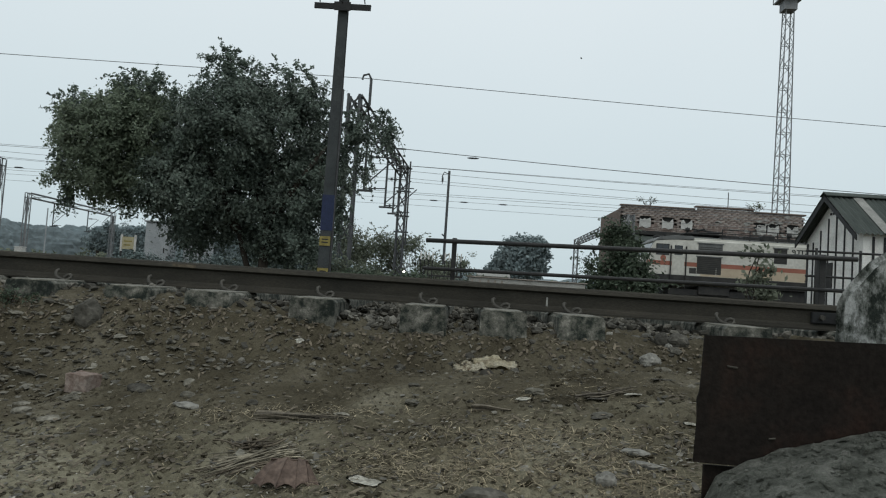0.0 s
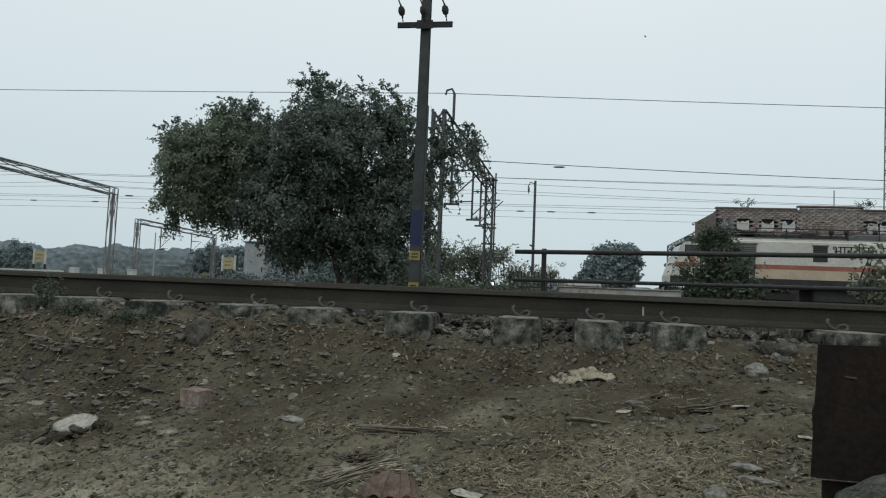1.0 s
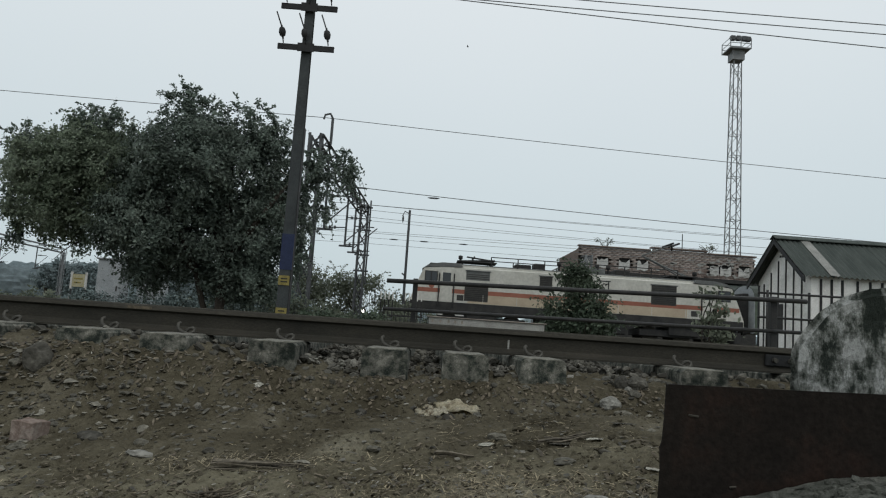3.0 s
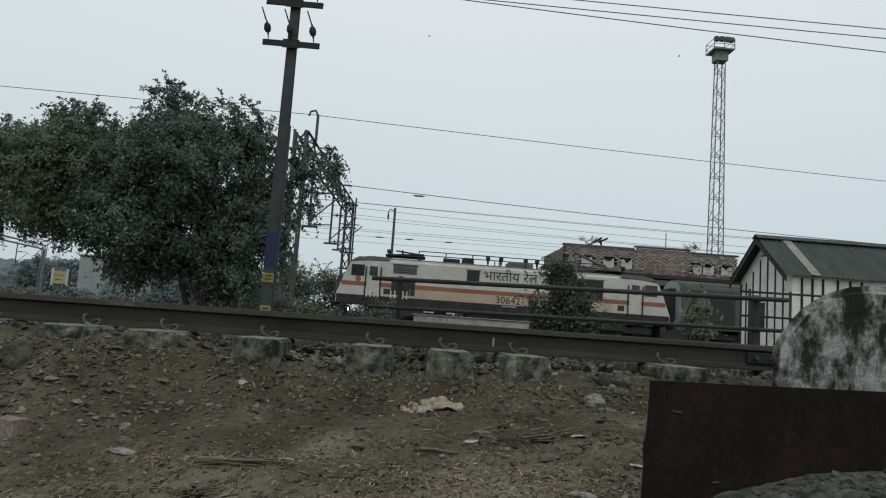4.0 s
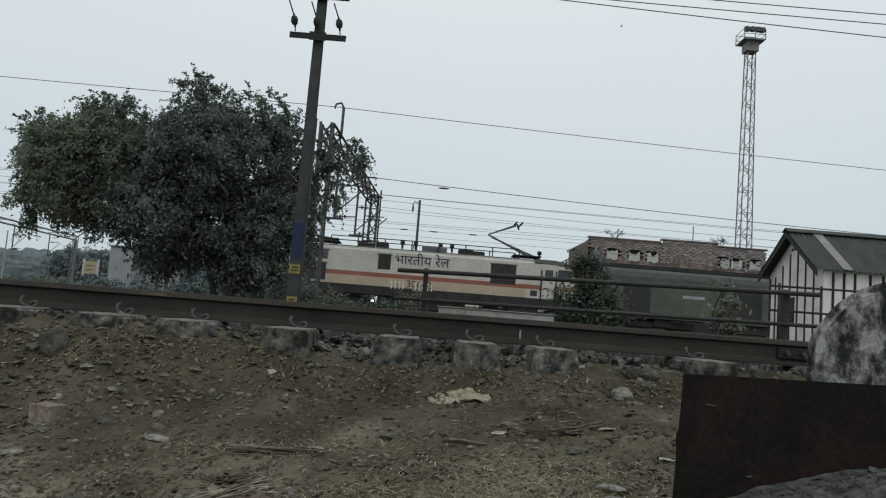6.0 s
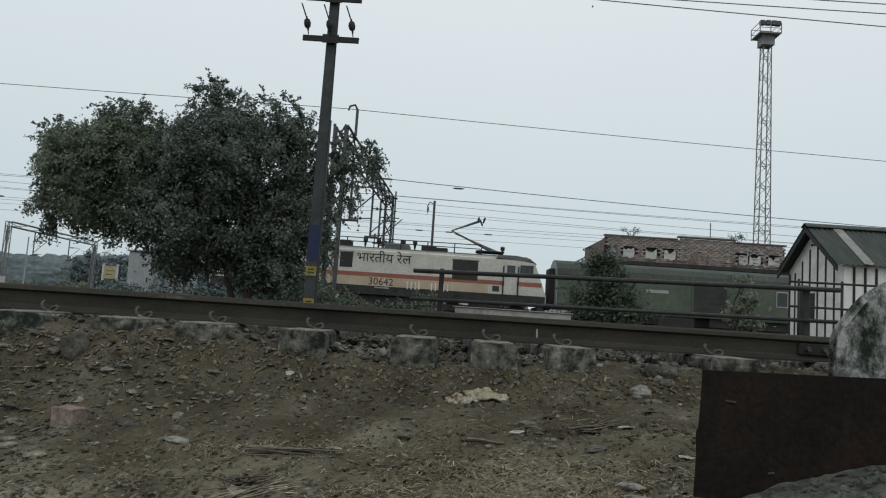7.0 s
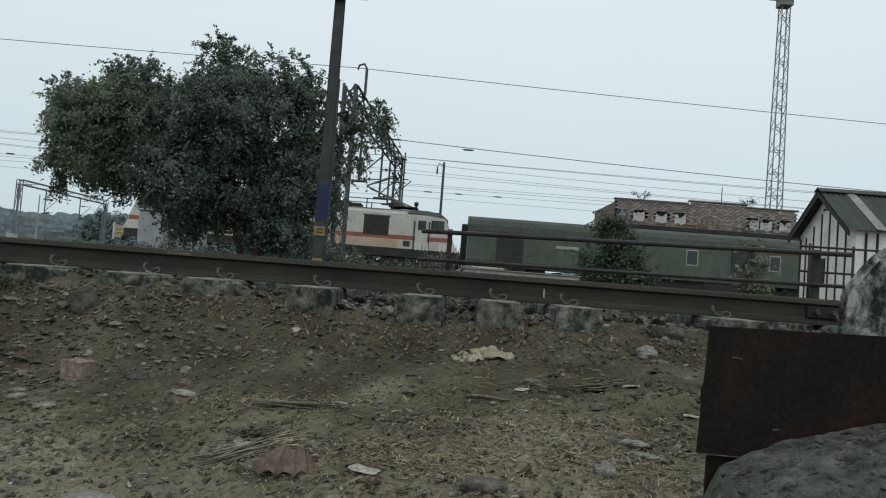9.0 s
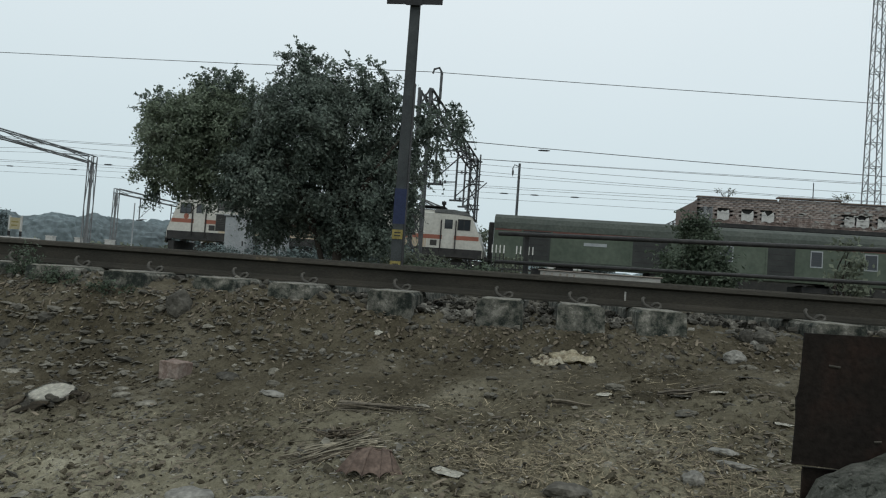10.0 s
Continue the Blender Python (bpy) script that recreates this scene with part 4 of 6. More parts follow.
    part("pan_arm", tubes([[(6.3, -0.3, 4.2), (3.75, 0, 5.35)], [(6.3, 0.3, 4.2), (3.75, 0, 5.35)], [(6.7, 0.0, 4.2), (3.95, 0, 5.2)]], 0.045, 6), M_ROOFGEAR, p)
    part("pan_arm", tubes([[(3.75, 0, 5.35), (5.45, -0.35, 6.05)], [(3.75, 0, 5.35), (5.45, 0.35, 6.05)]], 0.04, 6), M_ROOFGEAR, p)
    part("pan_head", tubes([[(5.35, -0.95, 6.1), (5.35, 0.95, 6.1)], [(5.7, -0.95, 6.1), (5.7, 0.95, 6.1)], [(5.45, -0.35, 6.05), (5.6, 0, 5.8)]], 0.06, 6), M_UNDER, p)
    for x in (5.5, 6.8):
        part("pan_foot", boxes((x - 0.08, x + 0.08, -0.6, 0.6, 3.88, 4.14)), M_UNDER, p)
    for s in (-1, 1):
        part("horn", boxes((s * (reach[s] - 1.3) - 0.25, s * (reach[s] - 1.3) + 0.25, -0.35, 0.35, 3.75, 3.98), bevel=0.04), M_UNDER, t, "roof horn cluster")
        part("windscreen", prism(bmesh.new(), [(s * (reach[s] - 0.41), 2.76), (s * (reach[s] - 0.39), 2.76), (s * (reach[s] - 0.67), 3.44), (s * (reach[s] - 0.69), 3.44)], -1.2, 1.2, "y"), M_GLASS, t, "dark windscreen")
        part("cowcatcher", boxes((s * (reach[s] - 0.3) - 0.2, s * (reach[s] - 0.3) + 0.2, -1.35, 1.35, 0.3, 1.0), bevel=0.03), M_UNDER, t)
        for y in (-0.98, 0.98):
            bm = bmesh.new()
            bmesh.ops.create_cone(bm, cap_ends=True, segments=14, radius1=0.23, radius2=0.2, depth=0.12, matrix=pose(s * (reach[s] + 0.14), y, 1.08, 0, 90, 0))
            tube(bm, [(s * (reach[s] - 0.1), y, 1.08), (s * (reach[s] + 0.12), y, 1.08)], 0.09, 8)
            part("buffer", bm, M_UNDER, t, "round steel buffer")
        part("coupling_hose", tube(bmesh.new(), [(s * (reach[s] - 0.05), -0.45, 1.0), (s * (reach[s] + 0.15), -0.47, 0.7), (s * (reach[s] + 0.3), -0.45, 0.8)], 0.04, 6), M_UNDER, t)
        bogie = part("bogie", boxes((s * 6.0 - 2.6, s * 6.0 + 2.6, -1.15, 1.15, 0.45, 0.85), (s * 6.0 - 0.9, s * 6.0 + 0.9, -1.3, 1.3, 0.55, 1.05), bevel=0.04), M_UNDER, t, "dark three-axle bogie")
        for k in (-1.9, 0, 1.9):
            for y in (-0.84, 0.84):
                bm = bmesh.new()
                wheel(bm, s * 6.0 + k, y)
                part("wheel", bm, M_RUST, bogie)
    part("transformer", boxes((-2.6, 2.6, -1.2, 1.2, 0.4, 1.12), bevel=0.08), M_UNDER, t, "transformer tank under the frame")
    words("lettering", "भारतीय रेल", 0.78, M_DARKPAINT, pose(-0.12, -1.462, 3.02, 90, 0, 0), t, "black painted Hindi lettering")
    words("lettering", "30642", 0.6, M_DARKPAINT, pose(-0.2, -1.462, 1.69, 90, 0, 0), t, "black painted fleet number")
    part("small_text_bar", boxes((-0.55, 0.3, -1.463, -1.4585, 1.50, 1.57)), M_CABINET, t, "unreadable small line of text")
    bm = bmesh.new()
    bmesh.ops.create_cone(bm, cap_ends=True, segments=20, radius1=0.17, radius2=0.17, depth=0.012, matrix=pose(-9.05, -1.457, 2.56, 90, 0, 0))
    part("emblem", bm, M_ORANGE, t, "round red emblem")
    return t


def build_coach(name_x, first):
    L = 23.4
    t = empty("coach", pose(name_x, TRAIN_Y, TRACK_Z), "faded olive green luggage coach with dark sliding doors" if first else "faded olive green passenger coach with dark windows", "coach", "coaches of the train")
    prof = [(-1.5, 1.0), (1.5, 1.0), (1.55, 1.2), (1.55, 3.05), (1.45, 3.35), (1.15, 3.65), (0.6, 3.86), (0, 3.92), (-0.6, 3.86), (-1.15, 3.65), (-1.45, 3.35), (-1.55, 3.05), (-1.55, 1.2)]
    part("body", prism(bmesh.new(), prof, 0, L, "x"), M_COACH, t, "olive green body shell")
    roof = [(-1.58, 3.02), (-1.48, 3.38), (-1.17, 3.69), (-0.6, 3.9), (0, 3.96), (0.6, 3.9), (1.17, 3.69), (1.48, 3.38), (1.58, 3.02), (1.555, 3.02), (1.45, 3.36), (1.15, 3.66), (0.6, 3.87), (0, 3.93), (-0.6, 3.87), (-1.15, 3.66), (-1.45, 3.36), (-1.555, 3.02)]
    part("roof", prism(bmesh.new(), roof, -0.03, L + 0.03, "x"), M_COACHROOF, t, "dull grey green roof")
    if first:
        part("end_wall", prism(bmesh.new(), prof, -0.02, -0.001, "x"), M_CABINET, t, "pale grey end wall of the coach")
    part("waist_band", boxes((0.05, L - 0.05, -1.560, -1.551, 2.90, 3.0)), M_MAROON, t, "dull maroon band below the roof")
    part("sill_band", boxes((0.05, L - 0.05, -1.562, -1.551, 1.24, 1.32)), M_COACHROOF, t, "pale sill line")
    doors = [(1.7, 3.3), (7.95, 9.9), (15.3, 16.75)] if first else [(0.4, 1.2), (L - 1.2, L - 0.4)]
    for x0, x1 in doors:
        d = part("door", boxes((x0, x1, -1.566, -1.551, 1.3, 2.95)), M_COACHDOOR, t, "dark sliding luggage door" if first else "dark end door")
        part("door_rail", boxes((x0 - 0.1, x0, -1.575, -1.551, 1.3, 2.98)), M_COACH, d)
        part("door_rail", boxes((x1, x1 + 0.1, -1.575, -1.551, 1.3, 2.98)), M_COACH, d)
        part("door_ribs", boxes(*[(x0 + 0.12, x1 - 0.12, -1.574, -1.5665, 1.5 + 0.32 * k, 1.54 + 0.32 * k) for k in range(4)]), M_UNDER, d)
    wins = [(12.8, 13.4), (17.6, 18.15), (20.4, 21.0), (21.8, 22.4)] if first else [(2.0 + 1.55 * k, 2.75 + 1.55 * k) for k in range(13)]
    for x0, x1 in wins:
        w = part("window", boxes((x0, x1, -1.566, -1.551, 1.95, 2.75)), M_GLASS, t, "dark window with a pale frame")
        part("window_frame", boxes((x0 - 0.05, x1 + 0.05, -1.572, -1.551, 1.89, 1.95), (x0 - 0.05, x1 + 0.05, -1.572, -1.551, 2.75, 2.81), (x0 - 0.05, x0, -1.572, -1.551, 1.95, 2.75), (x1, x1 + 0.05, -1.572, -1.551, 1.95, 2.75)), M_CABINET if first else M_COACHROOF, w)
        part("window_bars", boxes(*[(x0, x1, -1.571, -1.5665, 2.08 + 0.14 * k, 2.10 + 0.14 * k) for k in range(5)]), M_UNDER, w)
    if first:
        part("name_board", boxes((5.2, 6.5, -1.566, -1.551, 2.28, 2.46)), M_CABINET, t, "pale board with an unreadable line")
    for x in (0.0, L):
        s = -1 if x == 0 else 1
        part("vestibule", boxes((min(x, x + s * 0.38), max(x, x + s * 0.38), -0.75, 0.75, 1.15, 3.4), bevel=0.05), M_UNDER, t, "black rubber vestibule bellows")
        for y in (-0.98, 0.98):
            bm = bmesh.new()
            bmesh.ops.create_cone(bm, cap_ends=True, segments=14, radius1=0.23, radius2=0.2, depth=0.1, matrix=pose(x + s * 0.34, y, 1.08, 0, 90, 0))
            tube(bm, [(x, y, 1.08), (x + s * 0.32, y, 1.08)], 0.09, 8)
            part("buffer", bm, M_UNDER, t)
    for x in (4.2, L - 4.2):
        bogie = part("bogie", boxes((x - 1.9, x + 1.9, -1.15, 1.15, 0.45, 0.8), (x - 0.5, x + 0.5, -1.25, 1.25, 0.5, 0.98), bevel=0.04), M_UNDER, t, "dark two-axle bogie")
        for k in (-1.28, 1.28):
            for y in (-0.84, 0.84):
                bm = bmesh.new()
                wheel(bm, x + k, y, 0.46)
                part("wheel", bm, M_RUST, bogie)
    part("battery_box", boxes((9.0, 14.0, -1.3, 1.3, 0.45, 1.0), bevel=0.04), M_UNDER, t, "battery boxes under the floor")
    return t


LOCO = build_loco()
COACH_A = build_coach(0, True)
COACH_B = build_coach(0, False)


# the train rolls to the left and slows a little on the way
TRAIN_T = [0.0, 1.0, 2.0, 3.0, 4.5, 5.5, 7.0, 7.5, 8.0, 8.5, 9.0, 9.5, 10.0]
TRAIN_X = [20.67, 16.85, 13.07, 9.5, 4.4, 1.06, -3.78, -5.25, -6.68, -8.11, -9.55, -11.0, -12.48]


# ---- far track ----
def build_far_track():
    bm = prism(bmesh.new(), [(40.0, 0.05), (45.4, 0.05), (44.4, 0.30), (41.0, 0.30)], -300, 300, "x")
    tagged(link("track_bed", bm, M_STONE), "grey ballast bed of the far track", "track bed", kind="structure")
    for y in (TRAIN_Y - 0.84, TRAIN_Y + 0.84):
        r = link("rail", prism(bmesh.new(), [(y - 0.07, 0.33), (y + 0.07, 0.33), (y + 0.02, 0.36), (y + 0.035, 0.46), (y + 0.035, 0.5), (y - 0.035, 0.5), (y - 0.035, 0.46), (y - 0.02, 0.36)], -300, 300, "x"), M_RUST)
        tagged(r, "steel rail of the far track on its ballast", "rail", "rails of the far track")
    bm = bmesh.new()
    for k in range(160):
        x = -52 + 0.65 * k
        box(bm, x - 0.13, x + 0.13, TRAIN_Y - 1.37, TRAIN_Y + 1.37, 0.2, 0.33)
    tagged(link("far_sleepers", bm, M_CONCRETE), "concrete sleepers in the far ballast bed", "sleepers", kind="stuff")


build_far_track()


# ---- foliage ----
def leaf_cloud(name, lobes, n, size, material, parent=None, clump=0.25, per=45, shell=0.55, droop=0.0, smooth=False):
    """Leaves gathered in small clumps that fill the outer parts of ellipsoid lobes (x, y, z, rx, ry, rz)."""
    lob = np.array(lobes, float)
    w = lob[:, 3] * lob[:, 5]
    nc = max(1, n // per)
    pick = rng.choice(len(lob), nc, p=w / w.sum())
    d = rng.normal(size=(nc, 3))
    d /= np.linalg.norm(d, axis=1)[:, None]
    r = shell + (1 - shell) * rng.uniform(0, 1, nc) ** 0.5
    r *= 1 + 0.16 * rng.normal(size=nc)
    cen = lob[pick, :3] + d * lob[pick, 3:] * r[:, None]
    own = rng.integers(0, nc, n)
    pos = cen[own] + rng.normal(size=(n, 3)) * clump * np.array([1, 1, 0.8])
    if droop:
        pos[:, 2] -= droop * rng.gamma(1.0, 1.0, n) * (rng.uniform(0, 1, n) < 0.25)
    # leaves turn their faces outwards and to the sky
    face = d[own] * 0.8 + np.array([0, 0, 0.45]) + rng.normal(size=(n, 3)) * 0.55
    a = np.cross(face, rng.normal(size=(n, 3)))
    a /= np.linalg.norm(a, axis=1)[:, None]
    b = np.cross(face, a)
    b /= np.linalg.norm(b, axis=1)[:, None]
    s = size * rng.uniform(0.6, 1.35, n)[:, None]
    V = np.stack([pos - a * s * 0.5, pos + b * s * 0.26 - a * s * 0.05, pos + a * s * 0.5, pos - b * s * 0.26 - a * s * 0.05], 1).reshape(-1, 3)
    me = bpy.data.meshes.new(name)
    me.vertices.add(len(V))
    me.vertices.foreach_set("co", V.ravel())
    me.loops.add(4 * n)
    me.loops.foreach_set("vertex_index", np.arange(4 * n))
    me.polygons.add(n)
    me.polygons.foreach_set("loop_start", np.arange(0, 4 * n, 4))
    me.update(calc_edges=True)
    me.materials.append(material)
    ob = new(name, me)
    if parent:
        ob.parent = parent
    return ob


def branch(bm, a, b, r0, r1, bend=0.3, n=6):
    a, b = Vector(a), Vector(b)
    off = Vector(rng.normal(size=3).tolist()) * bend
    pts = [a.lerp(b, k / n) + off * math.sin(math.pi * k / n) for k in range(n + 1)]
    tube(bm, pts, [r0 + (r1 - r0) * k / n for k in range(n + 1)], 7)
    return pts


def leaf_sprays(name, lobes, n, length, size, material, parent, out=1.0, per=17):
    """Curved twigs set with leaves, springing from the outside of ellipsoid lobes and arching over."""
    lob = np.array(lobes, float)
    w = lob[:, 3] + lob[:, 5]
    pick = rng.choice(len(lob), n, p=w / w.sum())
    d = rng.normal(size=(n, 3)) * np.array([1, 0.5, 1])
    d /= np.linalg.norm(d, axis=1)[:, None]
    root = lob[pick, :3] + d * lob[pick, 3:] * 0.92 * (rng.uniform(0.3, 1, (n, 1)) if out < 1 else 1)
    l = length * rng.uniform(0.4, 1.1, n)[:, None]
    side = rng.normal(size=(n, 3)) * 0.45
    s = np.linspace(0.05, 1, per)[None, :, None]
    up = np.array([0, 0, 1.0])
    line = root[:, None] + (out * d + side + 0.15 * up * out)[:, None] * l[:, None] * s - up * (0.55 * l[:, None] * s ** 2.2) * (1.0 if out >= 1 else 2.0)
    pos = (line + rng.normal(size=line.shape) * 0.028).reshape(-1, 3)
    m = len(pos)
    a = rng.normal(size=(m, 3))
    a /= np.linalg.norm(a, axis=1)[:, None]
    b = np.cross(a, rng.normal(size=(m, 3)))
    b /= np.linalg.norm(b, axis=1)[:, None]
    z = size * rng.uniform(0.6, 1.25, m)[:, None]
    leaves = np.stack([pos - a * z * 0.5, pos + b * z * 0.26, pos + a * z * 0.5, pos - b * z * 0.26], 1).reshape(-1, 3)
    faces = np.arange(4 * m).reshape(-1, 4)
    # the twig itself, a thin three-sided strip
    tw = np.stack([line, line + np.array([0.008, 0, 0.004]), line + np.array([0, 0.006, -0.008])], 2)
    idx = np.arange(n * per * 3).reshape(n, per, 3) + len(leaves)
    quads = np.concatenate([np.stack([idx[:, :-1, k], idx[:, 1:, k], idx[:, 1:, (k + 1) % 3], idx[:, :-1, (k + 1) % 3]], -1).reshape(-1, 4) for k in range(3)])
    return from_arrays(name, np.concatenate([leaves, tw.reshape(-1, 3)]).tolist(), np.concatenate([faces, quads]).tolist(), material, parent)


def build_tree():
    t = empty("tree", pose(-5.6, 19.0, 0.15), "broad dense dark green tree with two leaning stems", "tree")

    def lobe(px, py, rx, rz, dy=0.0, ry=1.2):
        return (-11.52 + (px - 95) * 0.01572 + 5.6, dy, 3.64 + (260 - py) * 0.0158 + (px - 95) * 0.00103 - 0.15, rx * 0.0157, ry, rz * 0.0157)
    crown = [lobe(165, 235, 58, 62), lobe(235, 185, 62, 58, 0.3), lobe(205, 255, 85, 75, -0.5), lobe(385, 125, 40, 40, 0.4, 0.8), lobe(420, 185, 70, 50), lobe(495, 160, 50, 42, 0.2, 0.8), lobe(300, 240, 95, 75),
             lobe(400, 250, 110, 90, -0.6), lobe(500, 235, 95, 85, 0.2), lobe(575, 225, 45, 50, 0.3), lobe(625, 235, 30, 30, 0.2, 0.6), lobe(180, 315, 72, 45), lobe(260, 325, 75, 45, 0.4), lobe(350, 335, 85, 75, -0.5),
             lobe(450, 345, 95, 85, 0.3), lobe(535, 345, 50, 85, 0.2), lobe(385, 395, 60, 35, 0.5), lobe(500, 400, 55, 40, 0.6), lobe(345, 415, 28, 35, 0.4), lobe(550, 430, 30, 38, 0.4), lobe(130, 345, 28, 25, 0, 0.6), lobe(345, 165, 12, 8, 0, .4)]
    crown = [(a, b, c, 0.89 * d, e, 0.89 * f) for a, b, c, d, e, f in crown]
    lacy = [lobe(385, 120, 34, 40, 0.3, 0.5), lobe(425, 150, 45, 35, 0, 0.6), lobe(500, 150, 48, 38, 0.2, 0.6), lobe(545, 190, 40, 40, 0.2, 0.6), lobe(235, 150, 45, 28, 0.2, 0.6), lobe(130, 200, 28, 40, 0, 0.5), lobe(625, 235, 30, 34, 0.2, 0.5)]
    crown = [c for k, c in enumerate(crown) if k not in (3, 5, 9, 10, 20, 21)]
    crown += [lobe(525, 425, 45, 42, 0.3, 0.7), lobe(480, 430, 40, 30, 0.5, 0.7), lobe(575, 300, 40, 75, 0.3, 0.7)]
    west = [c for c in crown if c[0] < -2.6]
    crown = [c for c in crown if c[0] >= -2.6]
    leaf_cloud("top_foliage", lacy, 11000, 0.10, M_LEAF, t, clump=0.07, per=30, shell=0.2, droop=0.04)
    leaf_cloud("western_crown", west, 52000, 0.10, M_OLIVELEAF, t, clump=0.12, per=90, shell=0.4, droop=0.1).name = "crown"
    leaf_cloud("crown", crown, 110000, 0.10, M_LEAF, t, clump=0.12, per=90, shell=0.4, droop=0.1)
    leaf_sprays("outer_sprays", crown + lacy, 1150, 0.34, 0.105, M_LEAF, t)
    leaf_sprays("outer_sprays", west, 420, 0.34, 0.105, M_OLIVELEAF, t)
    wisps = [lobe(612, 330, 20, 70, 0.2, 0.4), lobe(600, 400, 16, 45, 0.3, 0.4), lobe(650, 285, 18, 40, 0.2, 0.4), lobe(672, 215, 22, 18, 0, 0.3), lobe(690, 240, 14, 18, 0, 0.3), lobe(112, 275, 10, 50, 0, 0.4), lobe(125, 345, 14, 18, 0, 0.4), lobe(118, 185, 14, 14, 0, 0.4)]
    leaf_sprays("hanging_sprays", wisps, 330, 0.42, 0.105, M_LEAF, t, out=0.3)
    bm = bmesh.new()
    fork = branch(bm, (0.24, 0, 0), (0.28, 0, 1.7), 0.14, 0.12, 0.03)
    other = branch(bm, (-0.02, 0.1, 0), (-0.55, 0.1, 1.5), 0.085, 0.075, 0.06)
    for target in ((-4.6, 0, 3.6), (-3.4, 0.2, 4.2), (-2.2, -0.4, 4.6), (-3.9, 0.3, 2.6)):
        branch(bm, other[-1], target, 0.10, 0.025, 0.35)
    for target in ((-0.9, 0.2, 5.8), (0.3, 0, 5.4), (1.9, 0.2, 4.3), (-1.6, 0.2, 5.0)):
        branch(bm, fork[-1], target, 0.11, 0.025, 0.35)
    for k in range(60):
        x, z = rng.uniform(-4.4, 2.4), rng.uniform(2.0, 4.6)
        branch(bm, (x, rng.uniform(-1, 1), z), (x + rng.uniform(-0.7, 0.7), rng.uniform(-1.2, 1.2), z + rng.uniform(-0.6, 0.7)), 0.018, 0.006, 0.08, 3)
    part("trunk", bm, M_BARK, t, "dark forked trunk and limbs")


build_tree()


def build_bush(name, x, y, lobes, n, size, material, label, category="bush", stems=6, clump=0.14, per=30, shell=0.25, sprays=0, long=0.55):
    t = empty(name, pose(x, y, 0.15), label, category)
    if sprays:
        leaf_sprays("sprays", lobes, sprays, long, size, material, t)
    leaf_cloud("foliage", lobes, n, size, material, t, clump=clump, per=per, shell=shell)
    bm = bmesh.new()
    for k in range(stems):
        l = lobes[k % len(lobes)]
        branch(bm, (l[0] * 0.3 + rng.uniform(-0.1, 0.1), l[1] * 0.3, 0), (l[0] + rng.uniform(-0.5, 0.5) * l[3], l[1], l[2] + 0.4 * l[5]), 0.022, 0.006, 0.12, 4)
    part("stems", bm, M_BARK, t)


def grown(lobes, k):
    """The same plant k times as large, its foot staying on the ground."""
    return [(a * k, b * k, 0.27 + (c - 0.27) * k, d * k, e * k, f * k) for a, b, c, d, e, f in lobes]


def slimmed(lobes, wide, tall):
    """The same plant narrower and taller."""
    return [(a * wide, b, 0.27 + (c - 0.27) * tall, d * wide, e, f * tall) for a, b, c, d, e, f in lobes]


build_bush("bush", 4.6, 20.0, slimmed([(-0.55, 0, 0.85, 0.75, 0.6, 0.6), (0.35, 0, 0.85, 0.75, 0.6, 0.6), (-0.25, 0, 1.45, 0.42, 0.4, 0.55), (-0.32, 0, 2.0, 0.3, 0.25, 0.42), (-0.1, 0, 1.75, 0.35, 0.3, 0.35), (0.45, 0, 1.2, 0.4, 0.4, 0.4), (0.2, 0, 1.75, 0.4, 0.3, 0.35), (-1.0, 0.1, 0.6, 0.4, 0.4, 0.35), (0.9, 0.1, 0.7, 0.35, 0.3, 0.35)], 0.82, 1.13), 6500, 0.12, M_BUSHLEAF, "leafy green bush beyond the pipe fence", stems=14, sprays=70)
build_bush("sapling", 5.12, 12.0, [(-0.05, 0, 1.22, 0.2, 0.15, 0.1), (0.1, 0, 0.95, 0.16, 0.12, 0.14), (-0.15, 0, 0.7, 0.18, 0.15, 0.12), (0.15, 0, 0.55, 0.2, 0.15, 0.15)], 520, 0.105, M_DRYLEAF, "thin sapling with few pale leaves", "sapling", stems=6, clump=0.08, per=8)
build_bush("shrub", -1.6, 16.0, [(-0.5, 0, 0.35, 0.45, 0.3, 0.2), (0.1, 0, 0.32, 0.5, 0.3, 0.16), (0.65, 0, 0.4, 0.35, 0.3, 0.2), (-0.9, 0, 0.3, 0.3, 0.3, 0.2)], 2200, 0.09, M_BUSHLEAF, "low dark scrub beyond the track", "shrub", stems=5, clump=0.1)
build_bush("reed_clump", -7.06, 52.0, grown([(-0.75, 0, 1.6, 0.45, 0.4, 0.75), (-0.2, 0, 1.3, 0.35, 0.4, 0.6), (-1.0, 0, 1.0, 0.4, 0.4, 0.6), (0.3, 0, 0.6, 0.3, 0.3, 0.35), (0.9, 0, 0.9, 0.3, 0.3, 0.4)], 2.16), 9000, 0.19, M_DRYLEAF, "grey green dusty scrub beyond the far track", "shrub", stems=22, clump=0.26, per=12, sprays=70, long=1.1)
build_bush("reed_clump", -3.18, 51.0, grown([(-1.4, 0, 1.55, 0.4, 0.4, 0.5), (-0.85, 0, 1.7, 0.35, 0.4, 0.35), (-0.3, 0, 1.75, 0.35, 0.4, 0.25), (0.25, 0, 1.0, 0.4, 0.4, 0.45), (0.85, 0, 0.9, 0.35, 0.4, 0.4)], 2.03), 6500, 0.19, M_DRYLEAF, "thin grey green scrub on bare stems beyond the far track", "shrub", stems=30, clump=0.28, per=10, sprays=90, long=1.1)
